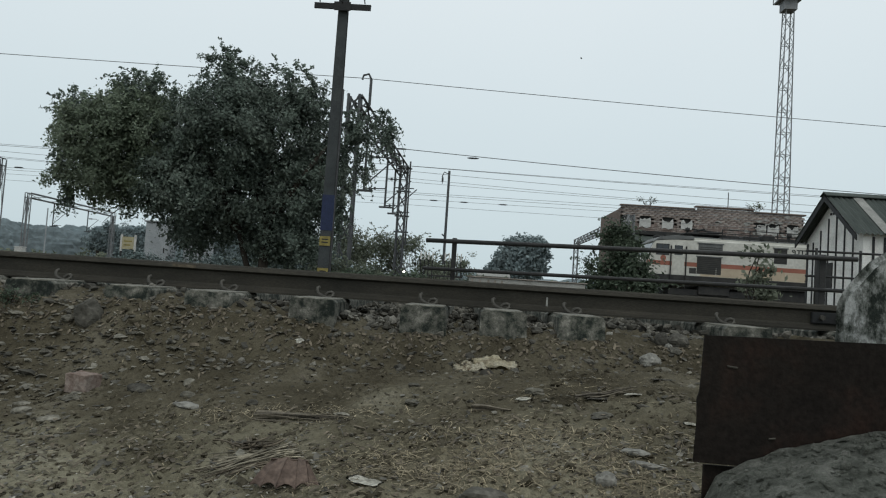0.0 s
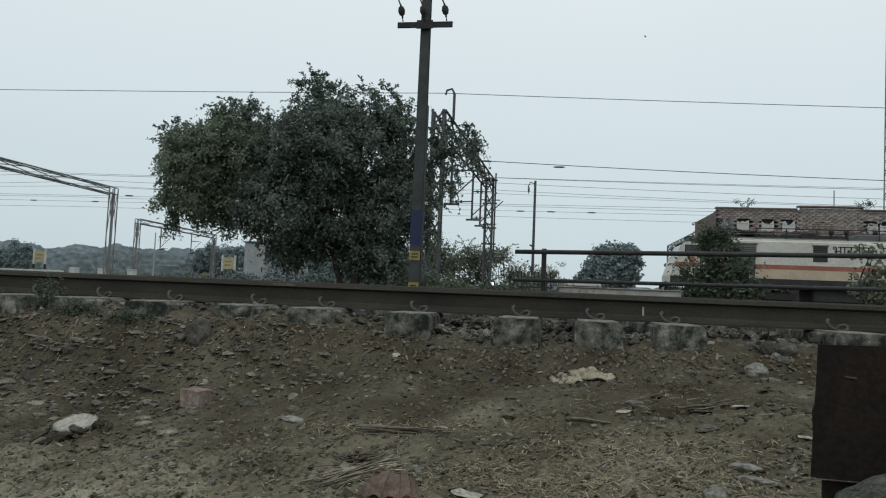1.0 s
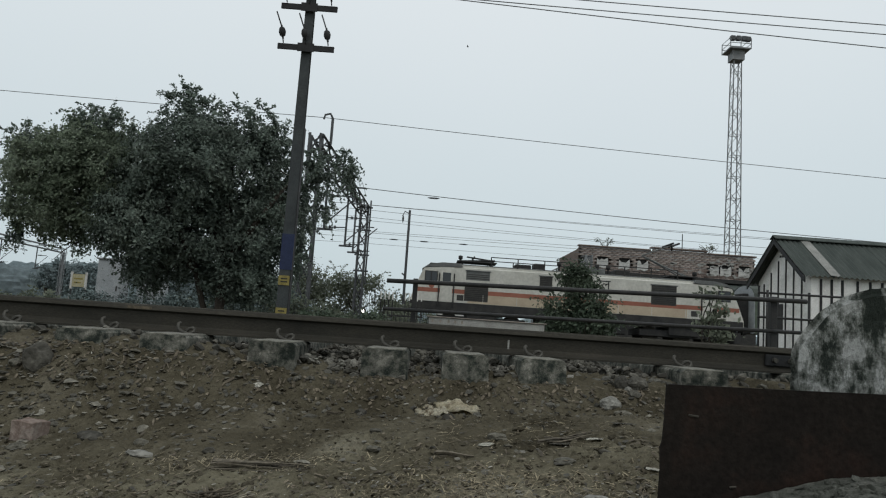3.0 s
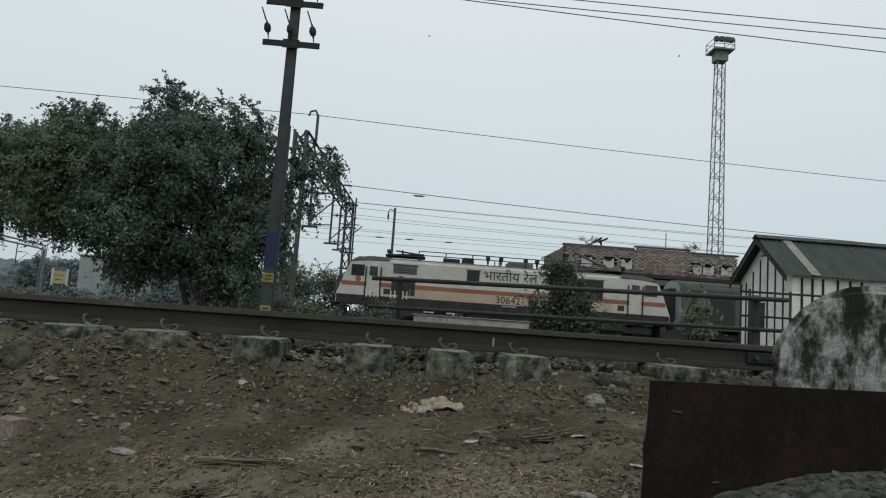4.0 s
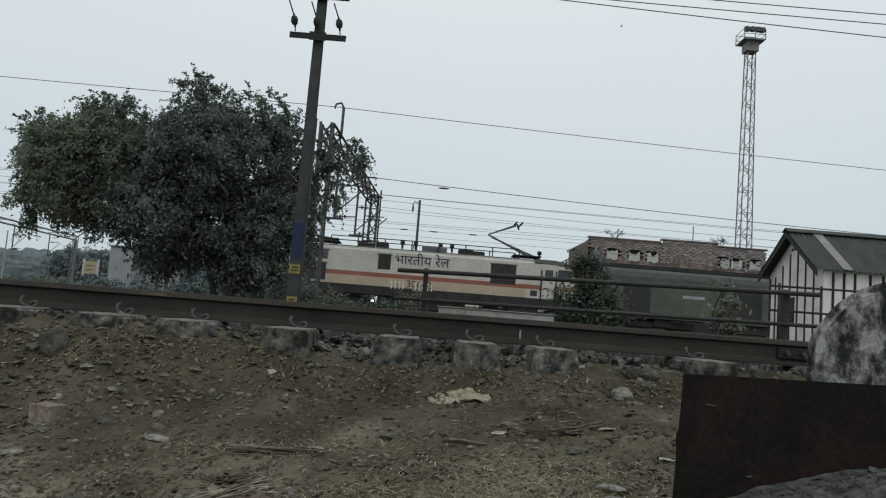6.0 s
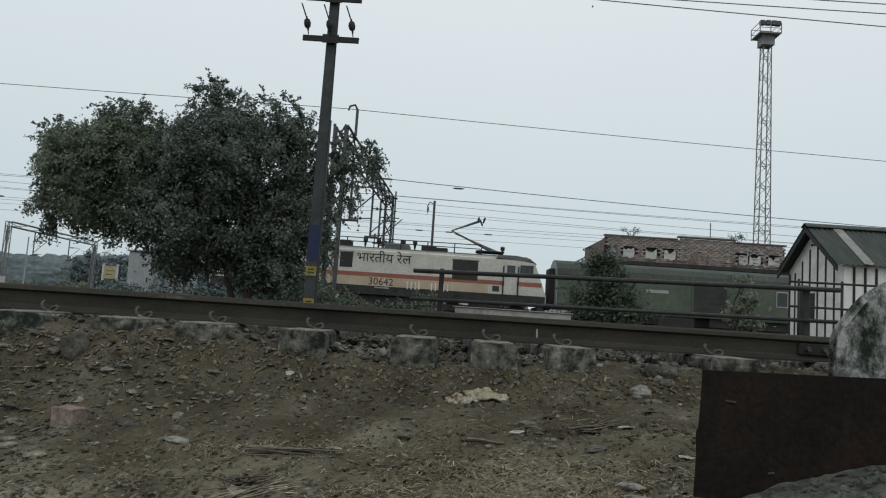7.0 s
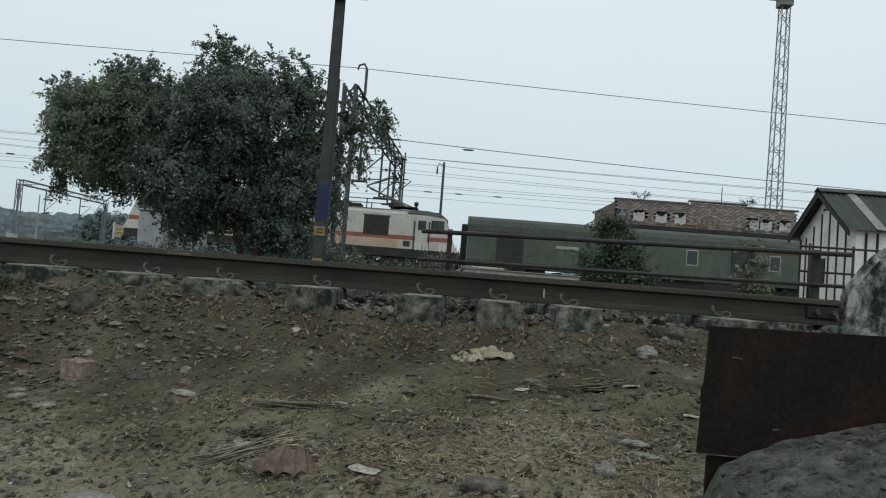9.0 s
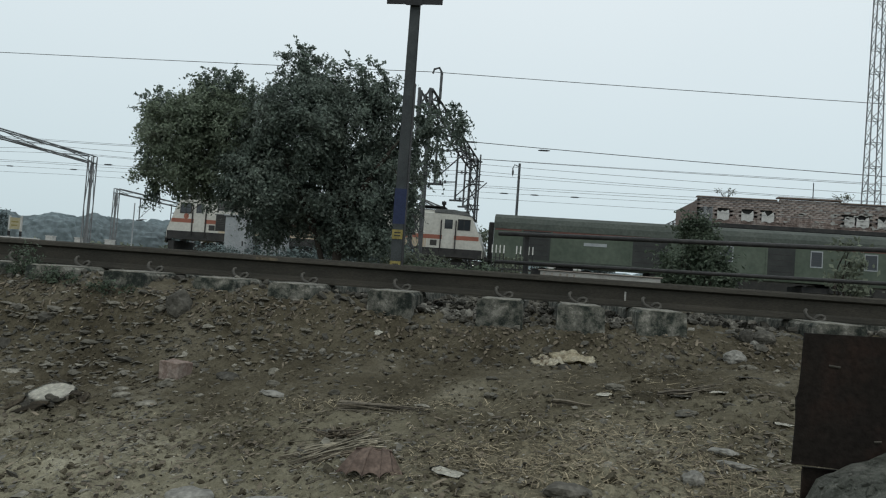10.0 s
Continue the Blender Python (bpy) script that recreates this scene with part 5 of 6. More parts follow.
build_bush("shrub", -3.3, 22.0, [(0.0, 0, 0.55, 0.7, 0.4, 0.4), (0.7, 0, 0.4, 0.5, 0.4, 0.28), (2.65, 0, 0.6, 0.4, 0.4, 0.35), (-1.0, 0, 0.7, 0.6, 0.4, 0.4)], 3000, 0.10, M_DRYLEAF, "dusty scrub at the foot of the gantry", "shrub", stems=12, clump=0.12, per=14, sprays=40)
build_bush("shrub", 0.25, 51.5, grown([(0.0, 0, 1.4, 0.5, 0.4, 0.6), (-0.5, 0, 1.1, 0.5, 0.4, 0.5), (0.3, 0, 0.8, 0.6, 0.4, 0.4)], 1.71), 1500, 0.18, M_DRYLEAF, "thin dusty shrub beyond the far track", "shrub", stems=10)
# this scrub takes the paled leaf, so its haze is painted colour
build_bush("shrub", -9.0, 24.0, [(-2.2, 0, 0.5, 1.0, 0.4, 0.3), (-0.6, 0, 0.5, 1.0, 0.4, 0.3), (1.0, 0, 0.6, 1.0, 0.4, 0.4), (2.6, 0, 0.7, 1.0, 0.4, 0.5), (4.0, 0, 0.8, 1.0, 0.4, 0.6)], 8000, 0.10, M_HAZELEAF, "pale scrub behind the tree, haze put into its leaf colour", "shrub", stems=8)


for wx, wy, wz, wn_ in ((-3.33, 4.24, 0.05, 900), (-3.02, 4.1, 0.0, 500), (-2.6, 4.06, 0.0, 420), (-3.75, 4.2, 0.03, 600)):
    weed = empty("weed", pose(wx, wy, hz(wx, wy)), "low dark green weed against the sleeper ends", "weed", "weeds along the track")
    leaf_cloud("leaves", [(0, 0, 0.05 + wz, 0.1, 0.06, 0.05 + wz), (0.1, 0.02, 0.04, 0.08, 0.05, 0.04), (-0.1, 0, 0.04, 0.08, 0.05, 0.04)], wn_, 0.022, M_BUSHLEAF, weed, clump=0.018, per=12, shell=0.2)
    part("stems", tubes([[(0, 0, -0.01), (rng.uniform(-0.1, 0.1), rng.uniform(-0.04, 0.04), 0.08 + wz)] for _ in range(7)], 0.002, 4), M_BARK, weed)


# ---- overhead line ----
def lattice_column(bm, x, y, z0, z1, w, legs=0.05, step=0.9, along="y"):
    cs = [(-w, -w), (w, -w), (w, w), (-w, w)]
    for u, v in cs:
        tube(bm, [(x + u, y + v, z0), (x + u, y + v, z1)], legs, 4)
    n = max(2, int((z1 - z0) / step))
    for k in range(n):
        za, zb = z0 + (z1 - z0) * k / n, z0 + (z1 - z0) * (k + 1) / n
        for i in range(4):
            (u0, v0), (u1, v1) = cs[i], cs[(i + 1) % 4]
            if k % 2:
                (u0, v0), (u1, v1) = (u1, v1), (u0, v0)
            tube(bm, [(x + u0, y + v0, za), (x + u1, y + v1, zb)], legs * 0.6, 4)


def boom(bm, a, b, w, h, legs=0.05, step=1.1):
    a, b = Vector(a), Vector(b)
    side = Vector((1, 0, 0)) * w
    cs = [-side, side, side + Vector((0, 0, h)), -side + Vector((0, 0, h))]
    for c in cs:
        tube(bm, [a + c, b + c], legs, 4)
    n = int((b - a).length / step)
    for k in range(n):
        p, q = a.lerp(b, k / n), a.lerp(b, (k + 1) / n)
        for i in range(4):
            c0, c1 = cs[i], cs[(i + 1) % 4]
            if k % 2:
                c0, c1 = c1, c0
            tube(bm, [p + c0, q + c1], legs * 0.6, 4)


def drop_arm(parent, x, y, z):
    """A hanging mast with a cantilever bracket and insulators."""
    bm = bmesh.new()
    tube(bm, [(x, y, z), (x, y, z - 2.9)], 0.07, 6)
    tube(bm, [(x, y, z - 1.1), (x + 1.3, y, z - 1.1)], 0.035, 6)
    tube(bm, [(x, y, z - 2.6), (x + 1.5, y, z - 1.15)], 0.035, 6)
    tube(bm, [(x, y, z - 2.75), (x + 1.1, y, z - 2.7)], 0.03, 6)
    tube(bm, [(x - 0.35, y, z - 2.85), (x + 0.45, y, z - 2.85)], 0.06, 6)
    for q in (0.25, 0.5):
        tube(bm, [(x + q, y, z - 1.1), (x + q + 0.12, y, z - 1.1)], 0.085, 8)
        tube(bm, [(x + q, y, z - 2.72), (x + q + 0.1, y, z - 2.71)], 0.08, 8)
    part("drop_arm", bm, M_GALV, parent, "hanging mast with cantilever and insulators")


def portal(x0, y0, x1, y1, z, mat_, label, legs=0.05, w=0.3, step=0.9):
    g = empty("overhead_gantry", pose(0, 0, 0), label, "gantry", "overhead line gantries")
    for x, y in ((x0, y0), (x1, y1)):
        bm = bmesh.new()
        lattice_column(bm, x, y, 0.15, z + 0.55, w * 0.8, legs, step)
        if step > 1:
            tube(bm, [(x, y, 0.15), (x, y, z)], legs * 1.5, 4)
        part("column", bm, mat_, g, "lattice steel column")
    bm = bmesh.new()
    boom(bm, (x0, y0, z), (x1, y1, z), w, 0.55, legs, step * 1.2)
    part("boom", bm, mat_, g, "lattice steel boom")
    return g


G1 = portal(-5.1, 30.0, -4.45, 48.0, 8.0, M_GALV, "lattice steel overhead line gantry across the tracks", 0.075)
for y in (35.5, 42.7, 46.3):
    drop_arm(G1, -5.1 + (y - 30) / 18 * 0.65 - 0.35, y, 8.0)
hookm = bmesh.new()
tube(hookm, [(-4.6, 31.0, 8.4), (-4.6, 31.0, 9.6)], 0.07, 6)
tube(hookm, [(-4.6, 31.0, 9.6), (-4.72, 31.0, 9.82), (-4.95, 31.0, 9.75), (-5.0, 31.0, 9.55)], 0.05, 6)
part("wire_bracket", hookm, M_GALV, G1, "hooked wire bracket on the boom")
cross = bmesh.new()
for z in (4.1, 5.2, 6.9, 8.5):
    tube(cross, [(-4.9, 48.0, z), (-3.9, 48.0, z)], 0.06, 4)
tube(cross, [(-4.05, 48.0, 3.2), (-4.05, 48.0, 9.0)], 0.06, 5)
part("switch_frame", cross, M_GALV, G1, "isolator frame on the far column")
# farther gantries get the paler steel in place of haze
G2 = portal(-36.2, 34.0, -36.5, 53.5, 7.7, M_TOWER, "lattice steel overhead line gantry farther along", 0.055, step=3.6)
G3 = portal(-51.0, 80.0, -52.0, 102.0, 7.8, M_TOWER, "distant lattice steel overhead line gantry", 0.06, step=3.6)
for y in (86.0, 94.0):
    drop_arm(G3, -51.4, y, 7.8)
G4 = portal(13.6, 58.5, 13.8, 88.0, 7.0, M_TOWER, "distant lattice steel overhead line gantry", 0.06)


def build_mast(x, y, z, label, r=0.11):
    m = empty("overhead_mast", pose(x, y, 0.15), label, "mast", "overhead line masts")
    part("pole", tube(bmesh.new(), [(0, 0, 0), (0, 0, z - 0.15)], [r, r * 0.8], 8), M_GALV, m)
    bm = bmesh.new()
    tube(bm, [(0, 0, z - 0.4), (-0.35, 0, z - 0.25), (-0.5, 0, z - 0.6)], 0.04, 5)
    insulator(bm, (-0.45, 0, z - 0.5), (-0.45, 0, z - 1.1))
    tube(bm, [(0, 0, z * 0.45), (-0.25, 0, z * 0.45 + 0.15)], 0.06, 5)
    part("bracket", bm, M_GALV, m, "bracket with insulator")


build_mast(-1.4, 50.0, 8.85, "slim grey overhead line mast behind the train")
tagged(link("signal_post", tube(bmesh.new(), [(-37.6, 62.0, 0.1), (-37.6, 62.0, 5.3)], [0.07, 0.05], 8), M_CABINET), "slim pale painted post far along the yard", "post")


def sag(a, b, drop, n=24):
    a, b = Vector(a), Vector(b)
    return [a.lerp(b, k / n) - Vector((0, 0, drop * 4 * (k / n) * (1 - k / n))) for k in range(n + 1)]


def wire(name, pts, r, label):
    tagged(link(name, tube(bmesh.new(), pts, r, 5), M_WIRE), label, "wire", "overhead wires")


wire("feeder_wire", sag((-55, 29, 9.9), (-5.0, 31.0, 9.62), 0.12)[:-1] + sag((-5.0, 31.0, 9.62), (60, 36.5, 9.5), 0.25), 0.016, "long thin feeder wire strung above the yard")
wire("feeder_wire", sag((-4.3, 34.5, 7.25), (62, 40.0, 7.3), 0.55), 0.02, "thick feeder wire running from the gantry")
for y, z, s, r in ((40.0, 7.35, 0.25, 0.014), (42.7, 6.15, 0.0, 0.014), (42.7, 7.5, 0.5, 0.016), (46.3, 6.2, 0.0, 0.014), (46.3, 7.6, 0.5, 0.016), (50.5, 6.3, 0.1, 0.015), (50.0, 7.9, 0.35, 0.016), (47.6, 6.7, 0.1, 0.016), (38.0, 7.0, 0.3, 0.016)):
    wire("contact_wire", sag((-90, y, z), (-36.3, y, z), s)[:-1] + sag((-36.3, y, z), (-4.7, y, z), s)[:-1] + sag((-4.7, y, z), (70, y, z), s * 1.4), 0.8 * r, "thin overhead line wire above the tracks")
for x, y, z in ((-3.4, 34.5, 7.2), (0.2, 34.9, 7.02), (-2.2, 46.3, 6.2), (-0.2, 46.3, 6.2), (2.4, 46.3, 6.2), (24.0, 46.3, 6.2), (-33.0, 46.3, 6.2), (-28.0, 42.7, 6.2), (-38.0, 46.3, 6.2)):
    b = bmesh.new()
    tube(b, [(x - 0.3, y, z), (x - 0.15, y, z), (x + 0.15, y, z), (x + 0.3, y, z)], [0.015, 0.045, 0.045, 0.015], 8)
    tagged(link("line_insulator", b, M_GALV, smooth=True), "dark ribbed insulator in the overhead wire", "insulator", "line insulators")
for z, zf, s in ((7.45, 7.2, 0.55), (7.38, 7.75, 0.25), (7.56, 8.05, 0.25)):
    wire("power_wire", sag((-2.69, 13.86, z), (48.0, 14.0, zf), s, 40), 0.011, "thin power wire leaving the utility pole")


# ---- floodlight tower ----
def build_tower():
    X, Y, H = 27.3, 62.0, 27.7
    t = empty("floodlight_tower", pose(X, Y, 0.15), "tall pale lattice steel floodlight tower", "tower")
    corners = [(-1, -1), (1, -1), (1, 1), (-1, 1)]

    def half(z):
        return 0.6 - 0.26 * z / H
    for u, v in corners:
        part("leg", tube(bmesh.new(), [(u * half(0), v * half(0), 0), (u * half(H), v * half(H), H)], 0.05, 4), M_TOWER, t)
    for k in range(14):
        z0, z1 = H * k / 14, H * (k + 1) / 14
        zm = (z0 + z1) / 2
        for i in range(4):
            (u0, v0), (u1, v1) = corners[i], corners[(i + 1) % 4]
            w0, wm, w1 = half(z0), half(zm), half(z1)
            part("brace", tube(bmesh.new(), [(u0 * w0, v0 * w0, z0), (u1 * wm, v1 * wm, zm), (u0 * w1, v0 * w1, z1)], 0.03, 4), M_TOWER, t)
            part("strut", tube(bmesh.new(), [(u0 * w0, v0 * w0, z0), (u1 * w0, v1 * w0, z0)], 0.03, 4), M_TOWER, t)
    p = part("platform", boxes((-0.95, 0.95, -0.95, 0.95, H, H + 0.12), (-0.55, 0.55, -0.55, 0.55, H - 0.9, H)), M_TOWER, t, "lamp platform")
    bm = bmesh.new()
    for u, v in ((-0.95, -0.95), (0.95, -0.95), (0.95, 0.95), (-0.95, 0.95), (0, -0.95), (0, 0.95)):
        tube(bm, [(u, v, H), (u, v, H + 1.0)], 0.04, 4)
    for z in (0.5, 1.0):
        tube(bm, [(-0.95, -0.95, H + z), (0.95, -0.95, H + z), (0.95, 0.95, H + z), (-0.95, 0.95, H + z), (-0.95, -0.95, H + z)], 0.035, 4)
    part("railing", bm, M_TOWER, p)
    for k, (u, v) in enumerate(((-0.7, -0.75), (-0.2, -0.8), (0.3, -0.8), (0.72, -0.75))):
        part("floodlight", boxes((u - 0.22, u + 0.22, v - 0.2, v + 0.15, H + 0.75, H + 1.2), bevel=0.04), M_GALV, t, "boxy grey floodlight")


build_tower()


# ---- brick building ----
def build_brick_house():
    b = empty("brick_building", pose(0, 60.0, 0.1), "derelict brick building with patched upper storey and niches", "building")
    body = part("wall", boxes((13.1, 28.5, 0.25, 9.0, 0, 8.2)), M_MORTAR, b, "mortar core of the wall")
    # dark grey stands in for shade where the wall shows under the coach
    part("lower_wall", boxes((13.1, 28.6, -0.05, 0.25, 0, 5.9)), M_GRILLE, b, "lower wall painted dark for the shade beneath the coach")
    part("ledge", boxes((12.9, 28.8, -0.75, 0.25, 5.95, 6.3), bevel=0.03), M_UNDER, b, "dark projecting ledge")
    part("verandah_roof", prism(bmesh.new(), [(-2.6, 5.2), (-0.1, 5.9), (-0.1, 5.98), (-2.6, 5.28)], 12.9, 28.8, "x"), M_ROOF, b, "grey sloping sheet roof")
    # brick courses of the upper storey, with niches left open
    niches = [(13.7, 0.4), (15.15, 0.55), (17.05, 0.55), (18.65, 0.55), (24.9, 0.45), (25.9, 0.55), (27.5, 0.55)]
    me = bpy.data.meshes.new("brick")
    bb = boxes((-0.225, 0.225, -0.1, 0.12, -0.07, 0.07))
    bb.to_mesh(me)
    bb.free()
    me.materials.append(M_BRICK)
    row_verts, row_faces, count = [], [], 0
    for r in range(15):
        z = 6.4 + 0.16 * r
        for k in range(33):
            x = 13.3 + 0.475 * k + (0.23 if r % 2 else 0)
            proud = 0.06 if 19.3 < x < 24.2 else 0.0
            top = 8.62 if 19.3 < x < 24.2 else 8.4
            if x > 28.35 or z > top:
                continue
            if any(abs(x - nx) < w and 6.75 < z < 7.65 for nx, w in niches):
                continue
            if rng.uniform() < 0.003:
                continue
            y = 0.12 - proud + rng.uniform(-0.03, 0.02)
            if count < 300 and r >= 5:
                ob = new("brick", me)
                ob.parent = body
                ob.matrix_basis = pose(x, y, z, 0, 0, rng.uniform(-2, 2))
                count += 1
            else:
                o = len(row_verts)
                row_verts += [(x + u, y + v, z + w) for u in (-0.225, 0.225) for v in (-0.1, 0.12) for w in (-0.07, 0.07)]
                row_faces += [(o, o + 1, o + 3, o + 2), (o + 4, o + 6, o + 7, o + 5), (o, o + 4, o + 5, o + 1), (o + 2, o + 3, o + 7, o + 6), (o + 1, o + 5, o + 7, o + 3), (o, o + 2, o + 6, o + 4)]
    tagged(from_arrays("brickwork", row_verts, row_faces, M_BRICK, body), "old red brick courses", kind="stuff")
    for nx, w in niches:
        n = part("niche", boxes((nx - 0.5, nx + 0.5, 0.235, 0.249, 6.75, 7.6)), M_UNDER, b, "dark niche with flaking limewash")
        part("limewash_patch", prism(bmesh.new(), [(nx - w + 0.05, 6.62), (nx - 0.2, 6.7), (nx + 0.1, 6.58), (nx + w - 0.1, 6.7), (nx + w - 0.06, 7.1), (nx + w - 0.12, 7.5), (nx + 0.22, 7.38 + rng.uniform(-0.1, 0.1)), (nx + 0.12, 7.3 + rng.uniform(-0.1, 0.15)), (nx - 0.06, 7.3 + rng.uniform(-0.2, 0.15)), (nx - 0.26, 7.35 + rng.uniform(-0.2, 0.15)), (nx - w + 0.08, 7.42)], -0.03, 0.0, "y"), M_DULLLIME, n, "flaking limewash")
    for k in range(70):
        x, z, s = rng.uniform(19.6, 28.2), rng.uniform(6.5, 8.3), rng.uniform(0.06, 0.3)
        part("plaster_patch", prism(bmesh.new(), [(x + s * math.cos(a) * rng.uniform(0.6, 1.3), z + 0.4 * s * math.sin(a) * rng.uniform(0.3, 1.5)) for a in np.linspace(0, 5.8, 13)], -0.06, -0.03, "y"), M_OLDLIME, b, "remnant of pale plaster")
    part("coping", boxes((13.0, 19.3, -0.12, 0.4, 8.40, 8.52), (24.25, 28.55, -0.12, 0.4, 8.42, 8.54), (19.3, 24.25, -0.2, 0.4, 8.62, 8.74), bevel=0.02), M_MORTAR, b, "brick coping")
    part("side_wall", prism(bmesh.new(), [(13.1, 0.25), (28.5, 0.25), (28.0, 9.0), (13.9, 9.0)], 6.3, 8.3, "z"), M_MORTAR, b)
    part("iron_rod", tube(bmesh.new(), [(22.4, 1.0, 8.6), (22.4, 1.0, 10.2)], 0.04, 5), M_UNDER, b)
    for x, s in ((15.4, 0.8), (24.4, 0.85)):
        t = empty("rooftop_plant", pose(x, 60.3, 8.55), "sparse dry plant growing on the brick parapet", "plant")
        leaf_cloud("foliage", [(-0.5 * s, 0, 0.7 * s, 0.5 * s, 0.2, 0.25 * s), (0.5 * s, 0, 0.8 * s, 0.6 * s, 0.2, 0.3 * s)], 110, 0.17, M_DRYLEAF, t, clump=0.12, per=8, shell=0.3)
        bm = bmesh.new()
        for k in range(9):
            branch(bm, (rng.uniform(-0.1, 0.1), 0, -0.1), (rng.uniform(-1.1, 1.1) * s, 0, rng.uniform(0.5, 1.15) * s), 0.025, 0.012, 0.1, 3)
        part("stems", bm, M_BARK, t)


build_brick_house()


# ---- low wall, cabinets, boards ----
def build_low_wall():
    w = empty("low_wall", pose(0, 17.0, 0.1), "long low limewashed wall with faded writing", "wall")
    part("wall_body", boxes((0.25, 3.05, -0.1, 0.12, 0.0, 0.645), bevel=0.01), M_OLDLIME, w)
    part("coping", boxes((0.2, 3.1, -0.14, 0.16, 0.645, 0.67), bevel=0.01), M_PLASTER, w)
    x = 0.32
    for k in range(5):
        part("faded_letter_bar", boxes((x, x + 0.045, -0.104, -0.1005, 0.53, 0.60)), M_PLASTER, w)
        x += rng.uniform(0.13, 0.2)
    g = empty("grate_fence", pose(0, 17.0, 0.1), "short dark barred fence with white tipped bars beside the low wall", "fence")
    part("top_frame", boxes((-1.28, 0.1, -0.02, 0.02, 0.60, 0.64)), M_PIPE, g)
    part("bottom_frame", boxes((-1.28, 0.1, -0.02, 0.02, 0.1, 0.15)), M_PIPE, g)
    for x in (-0.94, -0.845, -0.75, -0.655, -0.35, -0.255, -0.15, -0.055, 0.04):
        bar = part("bar", boxes((x - 0.011, x + 0.011, -0.015, 0.015, 0.0, 1.0)), M_PIPE, g)
        part("bar_tip", boxes((x - 0.013, x + 0.013, -0.017, 0.017, 1.0, 1.19)), M_WHITEPAINT, bar, "white painted tip")
    for x in (-1.24, -1.14, -1.04, -0.55, -0.45):
        part("bar", boxes((x - 0.011, x + 0.011, -0.015, 0.015, 0.0, 0.64)), M_PIPE, g)


build_low_wall()


def build_yard_things():
    c = empty("relay_cabinet", pose(-12.2, 28.0, 0.15), "pale grey steel relay cabinet behind the tree", "cabinet", "relay cabinets")
    part("body", boxes((-0.5, 0.5, -0.35, 0.35, 0, 2.15), bevel=0.02), M_CABINET, c)
    part("roof", boxes((-0.56, 0.56, -0.42, 0.42, 2.15, 2.22), bevel=0.02), M_CABINET, c)
    d = part("door", boxes((-0.44, 0.44, -0.372, -0.352, 0.15, 2.05)), M_CABINET, c)
    part("handle", boxes((0.3, 0.34, -0.40, -0.373, 0.95, 1.15)), M_UNDER, d)
    part("plate", boxes((-0.1, 0.14, -0.378, -0.373, 0.7, 0.78)), M_UNDER, c, "small dark label plate")
    copy_thing(c, pose(-10.85, 28.6, 0.15))
    s = empty("yellow_board", pose(-24.2, 50.0, 0.15), "faded yellow board between two white posts", "sign", "yellow boards")
    part("panel", boxes((-0.43, 0.43, -0.05, 0.0, 1.6, 2.5)), M_FADED, s)
    part("dark_bar", boxes((-0.3, 0.3, -0.056, -0.051, 2.12, 2.22)), M_YELLOW, s, "unreadable line")
    part("dark_bar", boxes((-0.3, 0.2, -0.056, -0.051, 1.85, 1.95)), M_YELLOW, s, "unreadable line")
    for x in (-0.5, 0.5):
        post = part("post", boxes((x - 0.065, x + 0.065, -0.05, 0.06, 0, 2.65)), M_DULLLIME, s, "white post with a black band")
        part("black_band", boxes((x - 0.07, x + 0.07, -0.056, 0.066, 1.05, 1.45)), M_DARKPAINT, post)
    copy_thing(s, pose(-40.1, 50.0, 0.15))
    p = empty("marker_block", pose(-38.5, 60.0, 0.1), "small white painted concrete block beside the far rails", "block", "white marker blocks")
    part("block", boxes((-0.33, 0.33, -0.3, 0.3, 0, 1.46), bevel=0.03), M_DULLLIME, p)
    part("cap", boxes((-0.36, 0.36, -0.33, 0.33, 1.46, 1.54), bevel=0.02), M_DULLLIME, p)
    for x in (-41.5, -44.4):
        copy_thing(p, pose(x, 60.0, 0.1))
    r = empty("loading_bank", pose(-46.5, 61.0, 0.1), "long low pale bank along the far sidings", "bank")
    part("bank_wall", boxes((-34, 0, -0.2, 0.2, 0, 1.05), bevel=0.02), M_OLDLIME, r)
    part("coping", boxes((-34.1, 0.1, -0.28, 0.28, 1.05, 1.2), bevel=0.02), M_DULLLIME, r)
    q = empty("yard_lamp", pose(-4.52, 54.0, 0.1), "slim post with a lit white lamp beyond the far track", "lamp post")
    part("post", tube(bmesh.new(), [(0, 0, 0.0), (0, 0, 1.20)], 0.05, 6), M_UNDER, q)
    part("housing", boxes((-0.2, 0.2, -0.1, 0.25, 1.20, 1.60), bevel=0.03), M_UNDER, q)
    bm = bmesh.new()
    bmesh.ops.create_uvsphere(bm, u_segments=12, v_segments=8, radius=0.12, matrix=Matrix.Translation((0, -0.16, 1.40)))
    part("lamp", bm, M_SIGNAL, q, "lit white lamp", smooth=True)


build_yard_things()


# ---- distance ----
def far_tree(x, y, w, h, n, label):
    t = empty("distant_tree", pose(x, y, 0.1), label, "tree", "distant trees")
    lobes = [(rng.uniform(-0.4, 0.4) * w, rng.uniform(-0.1, 0.1) * w, h * rng.uniform(0.3, 0.75), w * rng.uniform(0.14, 0.24), w * 0.15, h * rng.uniform(0.16, 0.26)) for _ in range(14)]
    # crown colour already holds the haze of distance
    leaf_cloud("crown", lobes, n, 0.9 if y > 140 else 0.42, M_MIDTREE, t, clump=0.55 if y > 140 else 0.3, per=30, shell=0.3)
    bm = bmesh.new()
    branch(bm, (0, 0, 0), (0, 0, h * 0.6), 0.35, 0.12, 0.3)
    part("trunk", bm, M_BARK, t)


